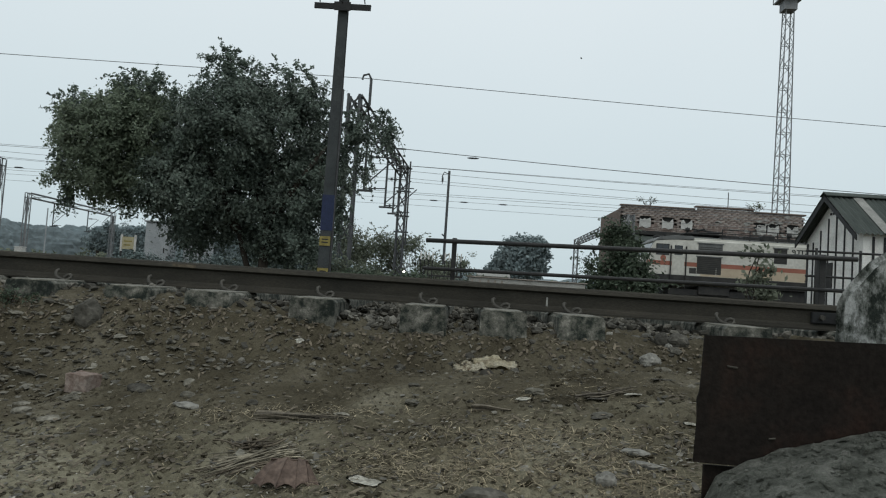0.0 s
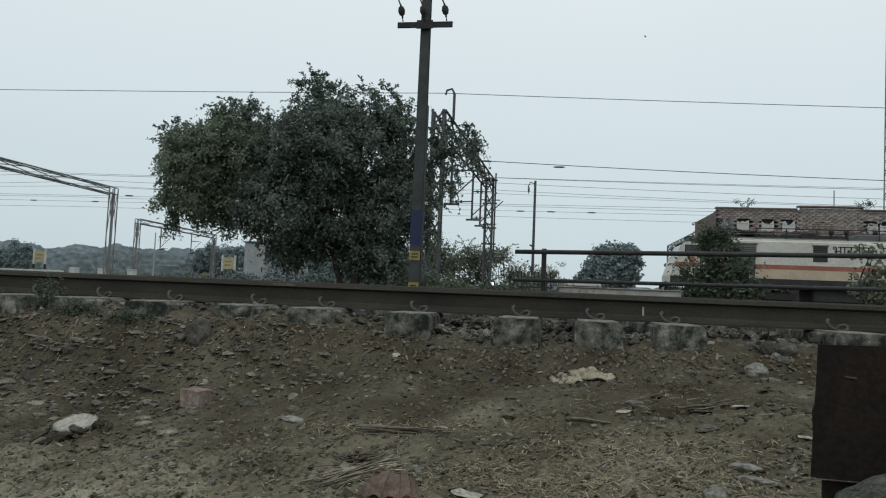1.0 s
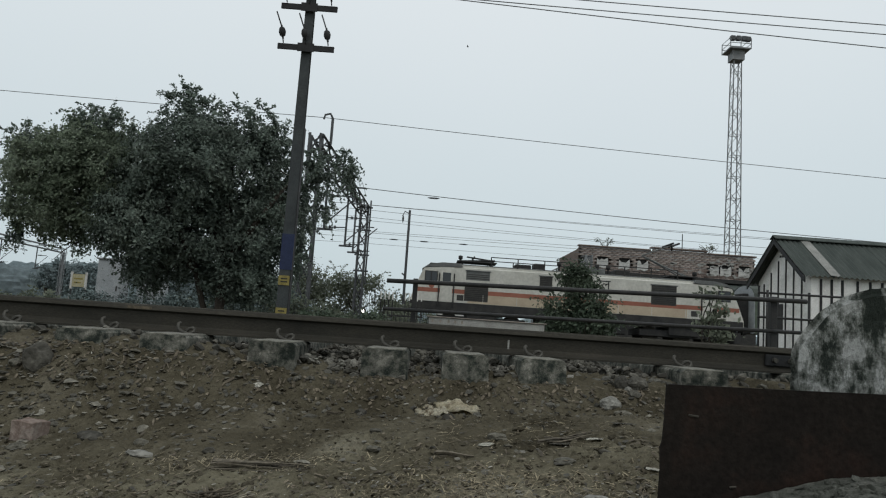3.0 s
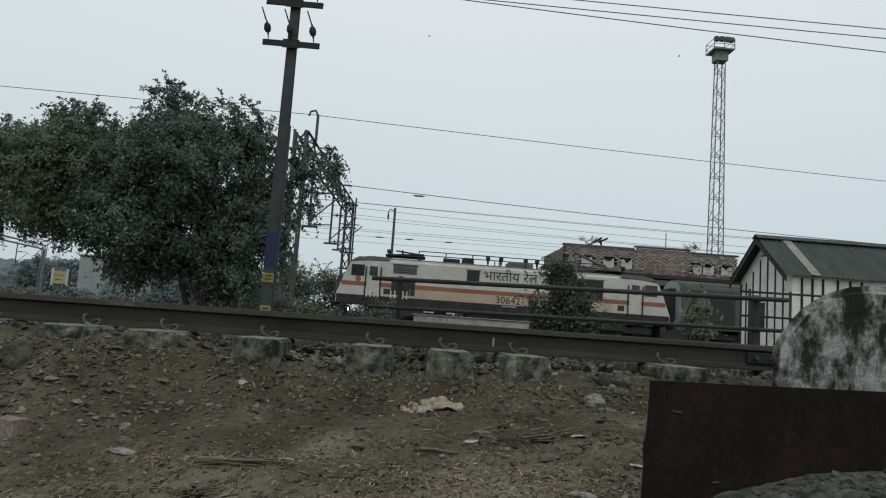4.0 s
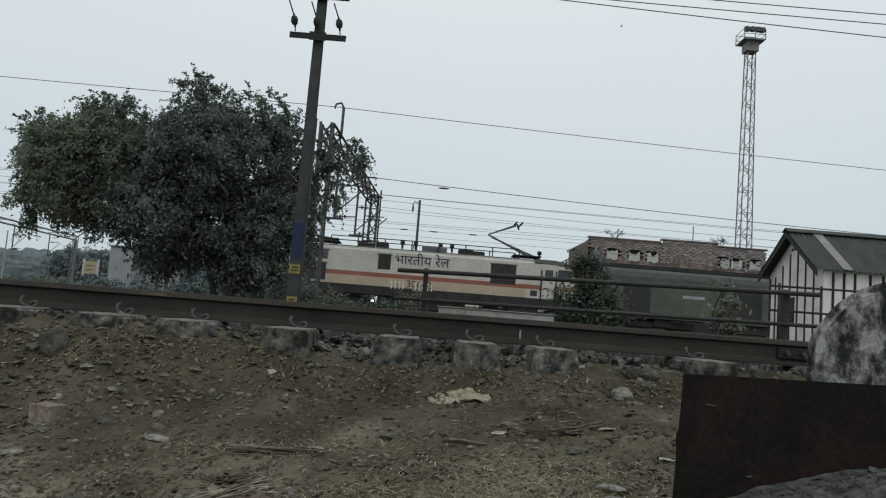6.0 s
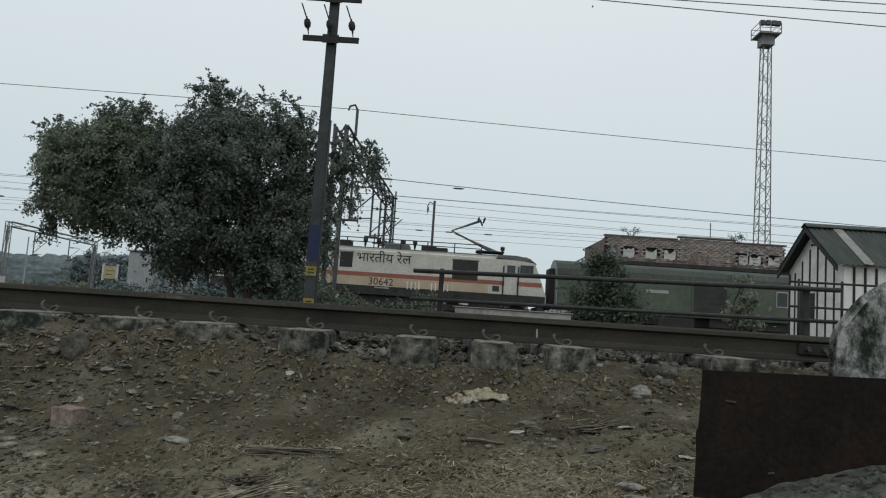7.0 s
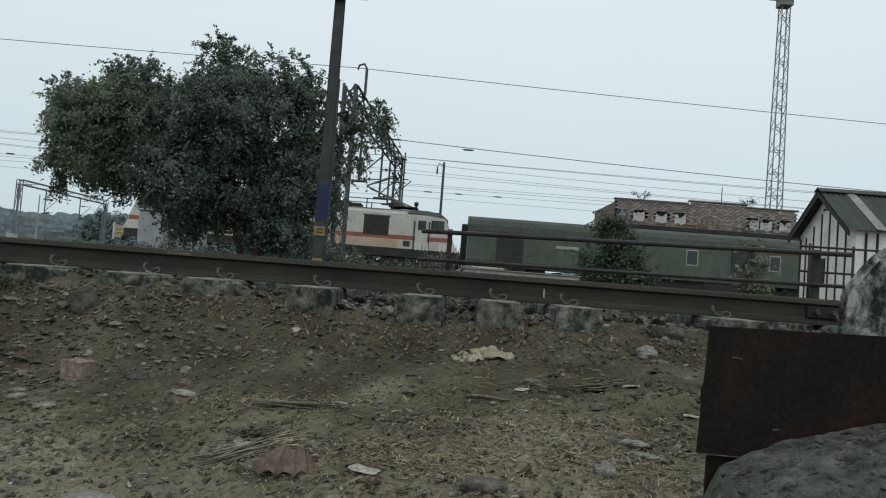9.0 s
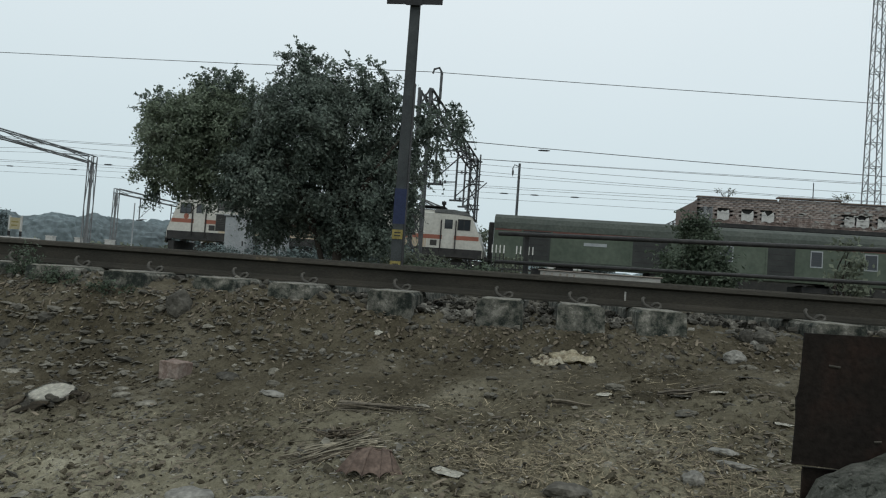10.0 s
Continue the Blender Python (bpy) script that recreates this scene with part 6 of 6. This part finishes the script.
far_tree(11.2, 150.0, 13.0, 13.2, 16000, "wide hazy tree far beyond the yard")
far_tree(4.5, 152.0, 5.0, 6.5, 2200, "small hazy tree far beyond the yard")
far_tree(-49.2, 105.0, 6.5, 7.4, 9000, "hazy tree beyond the sidings")
far_tree(-55.4, 106.0, 6.5, 7.3, 9000, "hazy tree beyond the sidings")
far_tree(-38.0, 110.0, 9.0, 7.5, 6000, "hazy tree beyond the sidings")
far_tree(-87.3, 105.0, 4.6, 7.2, 6000, "slender hazy tree at the edge of the yard")
far_tree(-94.0, 107.0, 7.5, 6.0, 6000, "hazy tree at the edge of the yard")
woods = []
for k in range(44):
    h = rng.uniform(12.2, 16.0)
    woods.append((-330 + 6.3 * k + rng.uniform(-2, 2), 250 + rng.uniform(-6, 6), h * 0.35, rng.uniform(11, 17), 5, h * 0.62))
for k in range(70):
    h = rng.uniform(3.5, 7.5)
    woods.append((-60 + 5.4 * k + rng.uniform(-3, 3), 250 + rng.uniform(-8, 8), h * 0.4, rng.uniform(8, 17), 5, h * 0.6))


def build_wood_crowns():
    """The close-grown, lumpy crowns of the far woods."""
    bm = bmesh.new()
    for x, y, z, rx, ry, rz in woods:
        made = bmesh.ops.create_icosphere(bm, subdivisions=4 if x < -55 else 3, radius=1)["verts"]
        for v in made:
            d = v.co.copy()
            o = Vector((x * 0.7, y, 0))
            r = 0.95 + 0.12 * noise.noise(d * 2.5 + o) + 0.08 * noise.noise(d * 7 + o) + 0.06 * noise.noise(d * 18 + o) + 0.05 * noise.noise(d * 41 + o)
            v.co = Vector((x + d.x * rx * r, y + d.y * ry * r, z + d.z * rz * r))
    # blue grey of the woods is haze painted into the material
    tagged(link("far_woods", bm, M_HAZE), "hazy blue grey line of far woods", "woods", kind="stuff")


build_wood_crowns()
scrub = [(-60 + 3.0 * k + rng.uniform(-1, 1), 66 + rng.uniform(-2, 2), rng.uniform(0.3, 0.9), rng.uniform(1.5, 3), 1.2, rng.uniform(0.5, 1.0)) for k in range(38)]
tagged(leaf_cloud("far_scrub", scrub, 16000, 0.4, M_DRYLEAF, clump=0.3, per=30, shell=0.2), "low dusty scrub along the far sidings", "scrub", kind="stuff")
s_house = empty("distant_shed", pose(6.0, 118.0, 0.1), "pale low shed far behind the fence", "shed")
part("wall", boxes((-3.5, 1.5, 0, 5, 0, 2.9)), M_PLASTER, s_house)
part("roof", prism(bmesh.new(), [(-0.4, 2.85), (2.5, 3.7), (5.4, 2.85), (5.4, 2.95), (2.5, 3.8), (-0.4, 2.95)], -3.8, 1.8, "x"), M_ROOFPALE, s_house)
part("door", boxes((-1.6, -0.6, -0.03, 0.0, 0, 2.1)), M_UNDER, s_house)


# ---- litter on the slope ----
def sheet_thing(name, x, y, pts, material, label, category, thick=0.004, lift=0.02, turn=0.0, crumple=0.012, domed=0.0, n=16, tip=0.0):
    """A crumpled flat piece with an outline in polar steps."""
    bm = bmesh.new()
    rings = []
    radii = [pts[k % len(pts)] for k in range(n)]
    for f in ((0.2, 0.4, 0.6, 0.8, 1.0) if n > 20 else (0.35, 0.7, 1.0)):
        ring = []
        for k in range(n):
            a = math.tau * k / n
            u, v = f * radii[k][0] * math.cos(a), f * radii[k][1] * math.sin(a)
            zz = domed * (1 - f * f) + crumple * (noise.noise(Vector((u * 18, v * 18, x * 7))) + 0.6 * noise.noise(Vector((u * 45, v * 45, y * 3))))
            if n > 20:
                zz += crumple * 1.1 * (abs(noise.noise(Vector((u * 14 + v * 9, v * 22, x * 11)))) - 0.2) + crumple * 0.5 * math.sin(31 * u + 17 * v + 3 * x)
            ring.append(bm.verts.new((u, v, zz)))
        rings.append(ring)
    c = bm.verts.new((0, 0, domed + crumple * 0.4))
    for k in range(n):
        bm.faces.new((c, rings[0][k], rings[0][(k + 1) % n]))
        for r0, r1 in zip(rings, rings[1:]):
            bm.faces.new((r0[k], r1[k], r1[(k + 1) % n], r0[(k + 1) % n]))
    bmesh.ops.solidify(bm, geom=bm.faces[:], thickness=thick)
    ob = link(name, bm, material, smooth=crumple < 0.02)
    slope = (hz(x, y + 0.1) - hz(x, y - 0.1)) / 0.2
    ob.matrix_basis = Matrix.Translation((x, y, hz(x, y) + lift)) @ Matrix.Rotation(math.atan(slope) + radians(tip), 4, 'X') @ Matrix.Rotation(radians(turn), 4, 'Z')
    return tagged(ob, label, category)


def ragged(rx, ry, spread, n=16):
    return [(rx * (1 + rng.uniform(-spread, spread)), ry * (1 + rng.uniform(-spread, spread))) for _ in range(n)]


sheet_thing("cloth_rag", 0.215, 3.85, ragged(0.105, 0.075, 0.12, 30), M_PALECLOTH, "crumpled stained pale rag lying on the slope", "rag", crumple=0.019, lift=0.022, domed=0.012, n=30)
sheet_thing("cloth_rag", 0.345, 3.89, ragged(0.135, 0.07, 0.12, 30), M_CLOTH, "crumpled cream cloth lying on the slope", "rag", crumple=0.019, lift=0.026, domed=0.014, turn=-8, n=30)
sheet_thing("paper_scrap", -2.17, 3.0, ragged(0.115, 0.085, 0.10, 20), M_PAPER, "torn folded pale sheet of card leaning on dead leaves", "paper", crumple=0.006, lift=0.038, turn=14, tip=20, domed=0.008, n=20, thick=0.003)
for k in range(13):
    sheet_thing("dead_leaf", -2.14 + rng.normal(0, 0.1), 2.86 + rng.normal(0, 0.07), ragged(rng.uniform(0.03, 0.075), rng.uniform(0.018, 0.035), 0.25, 10), M_FLAKE if k % 3 else M_LITTER, "curled grey brown dead leaf on bare earth", "leaf", crumple=0.012, lift=rng.uniform(0.006, 0.025), turn=rng.uniform(0, 180), n=10, tip=rng.uniform(-10, 25), domed=0.012)
for x, y, rx, ry, turn in ((0.432, 2.97, 0.045, 0.025, 10), (-0.625, 3.475, 0.03, 0.02, 0), (1.06, 2.62, 0.05, 0.02, 5), (-0.139, 2.175, 0.06, 0.04, -25), (-0.8, 3.98, 0.03, 0.02, 0), (0.78, 2.99, 0.07, 0.02, 15), (0.93, 3.02, 0.07, 0.02, 10), (1.12, 3.3, 0.06, 0.03, 15)):
    sheet_thing("paper_scrap", x, y, ragged(rx, ry, 0.35, 10), M_PAPER if rng.uniform() < 0.5 else M_STONE, "small torn scrap trodden into the earth", "paper", crumple=0.008, lift=0.008, turn=turn, n=10)


def stone(x, y, sx, sy, sz, material, label, turn=0, up=0.35):
    bm = bmesh.new()
    bmesh.ops.create_icosphere(bm, subdivisions=3, radius=1)
    o = Vector((x * 3.1, y * 5.3, sx * 40))
    for v in bm.verts:
        d = v.co.copy()
        v.co *= 1 + 0.30 * noise.noise(d * 1.2 + o) + 0.16 * noise.noise(d * 2.9 + o) + 0.05 * noise.noise(d * 8 + o)
        v.co = Vector((v.co.x * sx, v.co.y * sy, v.co.z * sz))
    ob = link("stone", bm, material)
    ob.matrix_basis = pose(x, y, hz(x, y) + up * sz, rng.uniform(-8, 8), rng.uniform(-8, 8), turn)
    return tagged(ob, label, "stone")


stone(1.235, 3.96, 0.062, 0.05, 0.04, M_WHITESTONE, "pale rounded stone on the slope")
stone(1.38, 4.1, 0.026, 0.02, 0.018, M_WHITESTONE, "small pale stone on the slope", 30)
stone(1.44, 4.14, 0.075, 0.06, 0.05, M_STONE, "flat grey stone beside a sleeper", 15)
stone(1.36, 4.16, 0.05, 0.05, 0.05, M_STONE, "grey stone beside a sleeper", 70)
stone(0.785, 2.37, 0.05, 0.035, 0.014, M_WHITESTONE, "flat pale stone flake on bare earth", 10)
stone(0.79, 2.27, 0.07, 0.02, 0.012, M_WHITESTONE, "long pale stone flake on bare earth", -14)
stone(0.627, 2.12, 0.035, 0.03, 0.03, M_WHITESTONE, "small pale stone among straw")
stone(-0.93, 1.975, 0.085, 0.06, 0.026, M_WHITESTONE, "pale flat stone set in the earth", 5)
stone(-0.67, 1.96, 0.10, 0.05, 0.02, M_WHITESTONE, "pale flat stone set in the earth", -5)
stone(0.24, 2.04, 0.075, 0.045, 0.03, M_STONE, "grey stone set in the earth", 10)
stone(-2.07, 3.98, 0.085, 0.06, 0.085, M_STONE, "upright blue grey stone against the sleepers", 25)
stone(-1.08, 3.06, 0.065, 0.04, 0.018, M_WHITESTONE, "flat pale stone flake on bare earth", 0)
stone(-1.45, 3.38, 0.06, 0.05, 0.03, M_STONE, "grey stone on the slope", 0)
for k in range(34):
    x, y = rng.uniform(-3.8, 1.4), rng.uniform(2.7, 3.98)
    if x > -1.0 and rng.uniform() < 0.6:
        x -= 2.2
    s = rng.uniform(0.018, 0.05)
    stone(x, y, s, s * rng.uniform(0.5, 0.9), s * rng.uniform(0.2, 0.5), M_FLAKE, "flat grey stone flake on the slope", rng.uniform(0, 180))


def build_brick():
    bm = boxes((-0.066, 0.066, -0.055, 0.055, -0.02, 0.082), bevel=0.004)
    bmesh.ops.subdivide_edges(bm, edges=bm.edges[:], cuts=3, use_grid_fill=True)
    for v in bm.verts:
        v.co += Vector((noise.noise(v.co * 20), noise.noise(v.co * 24 + Vector((5, 0, 0))), noise.noise(v.co * 22 + Vector((0, 5, 0))))) * 0.007
    ob = link("broken_brick", bm, M_OLDBRICK)
    ob.matrix_basis = pose(-1.79, 3.46, hz(-1.79, 3.46) + 0.006, 0, 2, -14)
    tagged(ob, "broken half brick of dusty red clay", "brick")


build_brick()


def build_shard():
    """A dark brown broken husk, folded like a fan."""
    bm = bmesh.new()
    # overlapping curled scales that fan out from a short ridge, each with a hollow lower edge
    rim = [-0.098, -0.062, -0.022, 0.030, 0.066, 0.096]
    ridge = [-0.052, -0.030, -0.006, 0.022, 0.042, 0.05]
    for k in range(5):
        rows = []
        for i in range(5):
            s = i / 4
            row = []
            for j in range(6):
                u = j / 5
                x = (ridge[k] + (ridge[k + 1] - ridge[k]) * u) * (1 - s) + (rim[k] + (rim[k + 1] - rim[k]) * u) * s
                curl = math.sin(math.pi * u)
                drop = s * (1 - 0.22 * curl) if i == 4 else s
                front = -0.05 - 0.028 * math.cos(x * 14)
                row.append(bm.verts.new((x, 0.035 + (front - 0.035) * drop + 0.002 * k, 0.064 - 0.02 * abs(x) / 0.09 - (0.058 - 0.02 * abs(x) / 0.09) * drop ** 1.5 - 0.007 * curl * (s + 0.3) + 0.004 * (k % 2))))
            rows.append(row)
        for r0, r1 in zip(rows, rows[1:]):
            for j in range(5):
                bm.faces.new((r0[j], r0[j + 1], r1[j + 1], r1[j]))
    for j, (x0, x1) in enumerate(((-0.05, 0.0), (-0.005, 0.05))):
        vs = [bm.verts.new(c) for c in ((x0, 0.035, 0.062), (x1, 0.035, 0.06), (x1 + 0.012, 0.075, 0.004), (x0 - 0.02, 0.07, 0.004))]
        bm.faces.new(vs)
    for v in bm.verts:
        v.co = Vector((v.co.x * 1.22, v.co.y * 0.95, v.co.z * 1.3))
    bmesh.ops.recalc_face_normals(bm, faces=bm.faces[:])
    bmesh.ops.solidify(bm, geom=bm.faces[:], thickness=0.004)
    ob = link("dry_husk", bm, M_HUSK)
    ob.matrix_basis = pose(-0.405, 2.21, hz(-0.405, 2.21) - 0.004, 0, 0, 6)
    tagged(ob, "dark brown broken dry husk on bare earth", "husk")


build_shard()


def strands(name, x, y, n, length, spread, heading, fan, material, label, category, r=0.0045, lift=0.03):
    """Dry stalks that lie on the ground side by side."""
    t = empty(name, pose(x, y, hz(x, y)), label, category)
    for k in range(n):
        a = radians(heading + rng.uniform(-fan, fan))
        l = length * rng.uniform(0.5, 1.1)
        ox, oy = rng.normal(0, spread, 2)
        z0 = rng.uniform(0.003, lift)
        pts = []
        for s in np.linspace(0, 1, 6):
            dx, dy = ox + math.cos(a) * l * s, oy * 0.6 + math.sin(a) * l * s
            pts.append((dx, dy, hz(x + dx, y + dy) - hz(x, y) + z0 * (1 - 0.6 * s) + 0.006 * math.sin(s * 3.1 + k)))
        part("stalk", tube(bmesh.new(), pts, [r * (1.1 - 0.7 * s) for s in np.linspace(0, 1, 6)], 4), material, t)
    return t


# dark under-layer: the shaded gaps between leaflets painted as darker stalks
strands("palm_frond", -0.47, 2.42, 26, 0.3, 0.05, 200, 22, M_LITTER, "lower leaflets of a dry frond, shade put into their colour", "palm frond", r=0.004, lift=0.015)
strands("palm_frond", -0.47, 2.45, 50, 0.33, 0.04, 206, 22, M_FROND, "dry grey palm frond with frayed leaflets", "palm frond", r=0.0032)
strands("palm_frond", -0.62, 2.5, 26, 0.14, 0.03, 80, 80, M_LITTER, "dark matted base of a dry frond", "palm frond")
strands("twig_bundle", -0.70, 2.82, 20, 0.40, 0.016, -3, 4, M_TWIG, "bundle of dry brown twigs on bare earth", "twigs")
strands("stick", 0.20, 2.83, 3, 0.2, 0.006, 2, 2, M_TWIG, "short dark stick on bare earth", "stick", r=0.007)
strands("twig", -0.36, 3.72, 2, 0.16, 0.006, 60, 4, M_LITTER, "thin bent twig on the slope", "twig", r=0.005)
strands("twig_bundle", 0.7, 2.99, 12, 0.3, 0.02, 20, 12, M_TWIG, "thin dry stalks lying on the slope", "twigs", r=0.004)


def chaff(name, n, x0, x1, y0, y1, length, width, material, label, mask=None, tilt_by=0.16):
    """Short flat straws and leaf scraps lying at random."""
    x, y = rng.uniform(x0, x1, n), rng.uniform(y0, y1, n)
    if mask is not None:
        keep = rng.uniform(0, 1, n) < mask(x, y)
        x, y = x[keep], y[keep]
        n = len(x)
    a = rng.uniform(0, math.tau, n)
    l, w = length * (0.25 + rng.gamma(2.0, 0.36, n)), width * rng.uniform(0.4, 1.8, n)
    dx, dy = np.cos(a), np.sin(a)
    up = rng.uniform(0.002, 0.016, n)
    tilt = rng.normal(0, tilt_by, n)

    def at(s, o, lift):
        px, py = x + dx * l * s - dy * w * o, y + dy * l * s + dx * w * o
        return np.stack([px, py, height(px, py) + up + lift + tilt * l * s], -1)
    V = np.stack([at(-0.5, -0.5, 0), at(-0.5, 0.5, 0), at(0, 0.6, 0.0012), at(0.5, 0.4, 0), at(0.5, -0.4, 0), at(0, -0.6, 0.0012)], 1).reshape(-1, 3)
    i = np.arange(n)[:, None] * 6
    F = np.concatenate([i + np.array([0, 1, 2, 5]), i + np.array([5, 2, 3, 4])])
    ob = from_arrays(name, V.tolist(), F.tolist(), material)
    return tagged(ob, label, "litter", kind="stuff")


def straw_mask(x, y):
    return np.clip(1.2 * np.exp(-((x - 0.3) / 0.46) ** 2 - ((y - 2.34) / 0.24) ** 2) + 0.6 * np.exp(-((x - 0.78) / 0.2) ** 2 - ((y - 2.0) / 0.16) ** 2) + 0.1 * np.exp(-((x - 0.6) / 0.6) ** 2 - ((y - 3.2) / 0.3) ** 2) + 0.4 * np.exp(-((x + 0.55) / 0.5) ** 2 - ((y - 2.9) / 0.12) ** 2) + 0.025 * np.exp(-((y - 2.2) / 0.5) ** 2) + 0.003, 0, 1) * (0.35 + 0.65 * (np.sin(9 * x + 4 * y) * np.sin(11 * y - 5 * x) > -0.2))


chaff("straw_litter", 120000, -3.0, 1.5, 1.5, 4.0, 0.028, 0.0022, M_STRAW, "dry straw scattered over bare earth", straw_mask)
chaff("fine_litter", 14000, -3.4, 1.4, 1.5, 4.05, 0.016, 0.0055, M_CHIP, "pale chips of dry stalk and leaf over bare earth", lambda x, y: 0.012 + 0.5 * smoothstep(2.95, 2.5, y) * (0.35 + 0.65 * (np.sin(4 * x + 2.2 * y) * np.sin(3.1 * y - 2 * x + 1) > -0.15)) * (1 - 0.8 * np.exp(-((x - 0.75) / 0.5) ** 2 - ((y - 2.75) / 0.25) ** 2)) + 0.06 * np.exp(-((y - 4.0) / 0.15) ** 2), tilt_by=0.12)
chaff("leaf_litter", 34000, -4.0, 2.0, 1.5, 4.15, 0.021, 0.0085, M_LITTER, "dead leaves and chips scattered over bare earth", lambda x, y: 0.035 + 0.5 * np.exp(-((y - 4.07) / 0.12) ** 2) + 0.3 * smoothstep(3.2, 2.6, y) * (0.25 + 0.75 * (np.sin(3.3 * x + 2.1 * y) * np.sin(4.1 * y - 2.3 * x + 1) > -0.1)), tilt_by=0.22)
chaff("pale_chips", 900, -4.0, 1.8, 1.5, 4.0, 0.024, 0.012, M_STONE, "small pale chips trodden into the earth")


# ---- birds ----
def build_bird():
    b = empty("bird", pose(0, 0, 0), "small dark bird gliding under the grey sky", "bird", "birds in the sky")
    bm = bmesh.new()
    tube(bm, [(-0.2, 0, 0), (-0.07, 0, 0.014), (0.07, 0, 0.014), (0.2, 0, 0.0)], [0.02, 0.05, 0.05, 0.014], 7)
    bmesh.ops.scale(bm, vec=(0.55, 0.55, 0.55), verts=bm.verts[:])
    part("body", bm, M_GALV, b, smooth=True)
    for s in (-1, 1):
        bm = bmesh.new()
        q = [(0.08, 0, 0.014), (0.1, s * 0.2, 0.08), (0.012, s * 0.42, 0.03), (-0.04, s * 0.2, 0.07), (-0.07, 0, 0.014)]
        vs = [bm.verts.new(v) for v in q]
        bm.faces.new((vs[0], vs[1], vs[3], vs[4]))
        bm.faces.new((vs[1], vs[2], vs[3]))
        bmesh.ops.solidify(bm, geom=bm.faces[:], thickness=0.012)
        bmesh.ops.scale(bm, vec=(0.55, 0.55, 0.55), verts=bm.verts[:])
        part("wing", bm, M_GALV, b)
    return b


BIRD_A = build_bird()
BIRD_B = copy_thing(BIRD_A, pose(0, 0, 0))


# ---- movement ----
def motions():
    for thing, off in ((LOCO, 0.0), (COACH_A, 10.12), (COACH_B, 10.12 + 23.4 + 0.75)):
        walk(thing, [(t, pose(x + off, TRAIN_Y, TRACK_Z)) for t, x in zip(TRAIN_T, TRAIN_X)])
    walk(BIRD_A, [(0.0, pose(9.0, 60, 21.0, 10, 0, 160)), (2.5, pose(3.7, 60, 25.2, 20, 0, 165)), (4.5, pose(-0.25, 60, 26.6, -10, 0, 190)), (5.5, pose(0.4, 60, 28.1, 15, 0, 230)), (10.0, pose(6.0, 60, 36.0, 10, 0, 200))])
    walk(BIRD_B, [(0.0, pose(40.0, 60, 24.5, 25, 0, 170)), (2.5, pose(28.9, 60, 25.9, 35, 0, 175)), (4.5, pose(20.7, 60, 26.5, 5, 0, 180)), (5.5, pose(16.8, 60, 27.1, 20, 0, 185)), (10.0, pose(0.0, 60, 34.0, 10, 0, 180))])


motions()
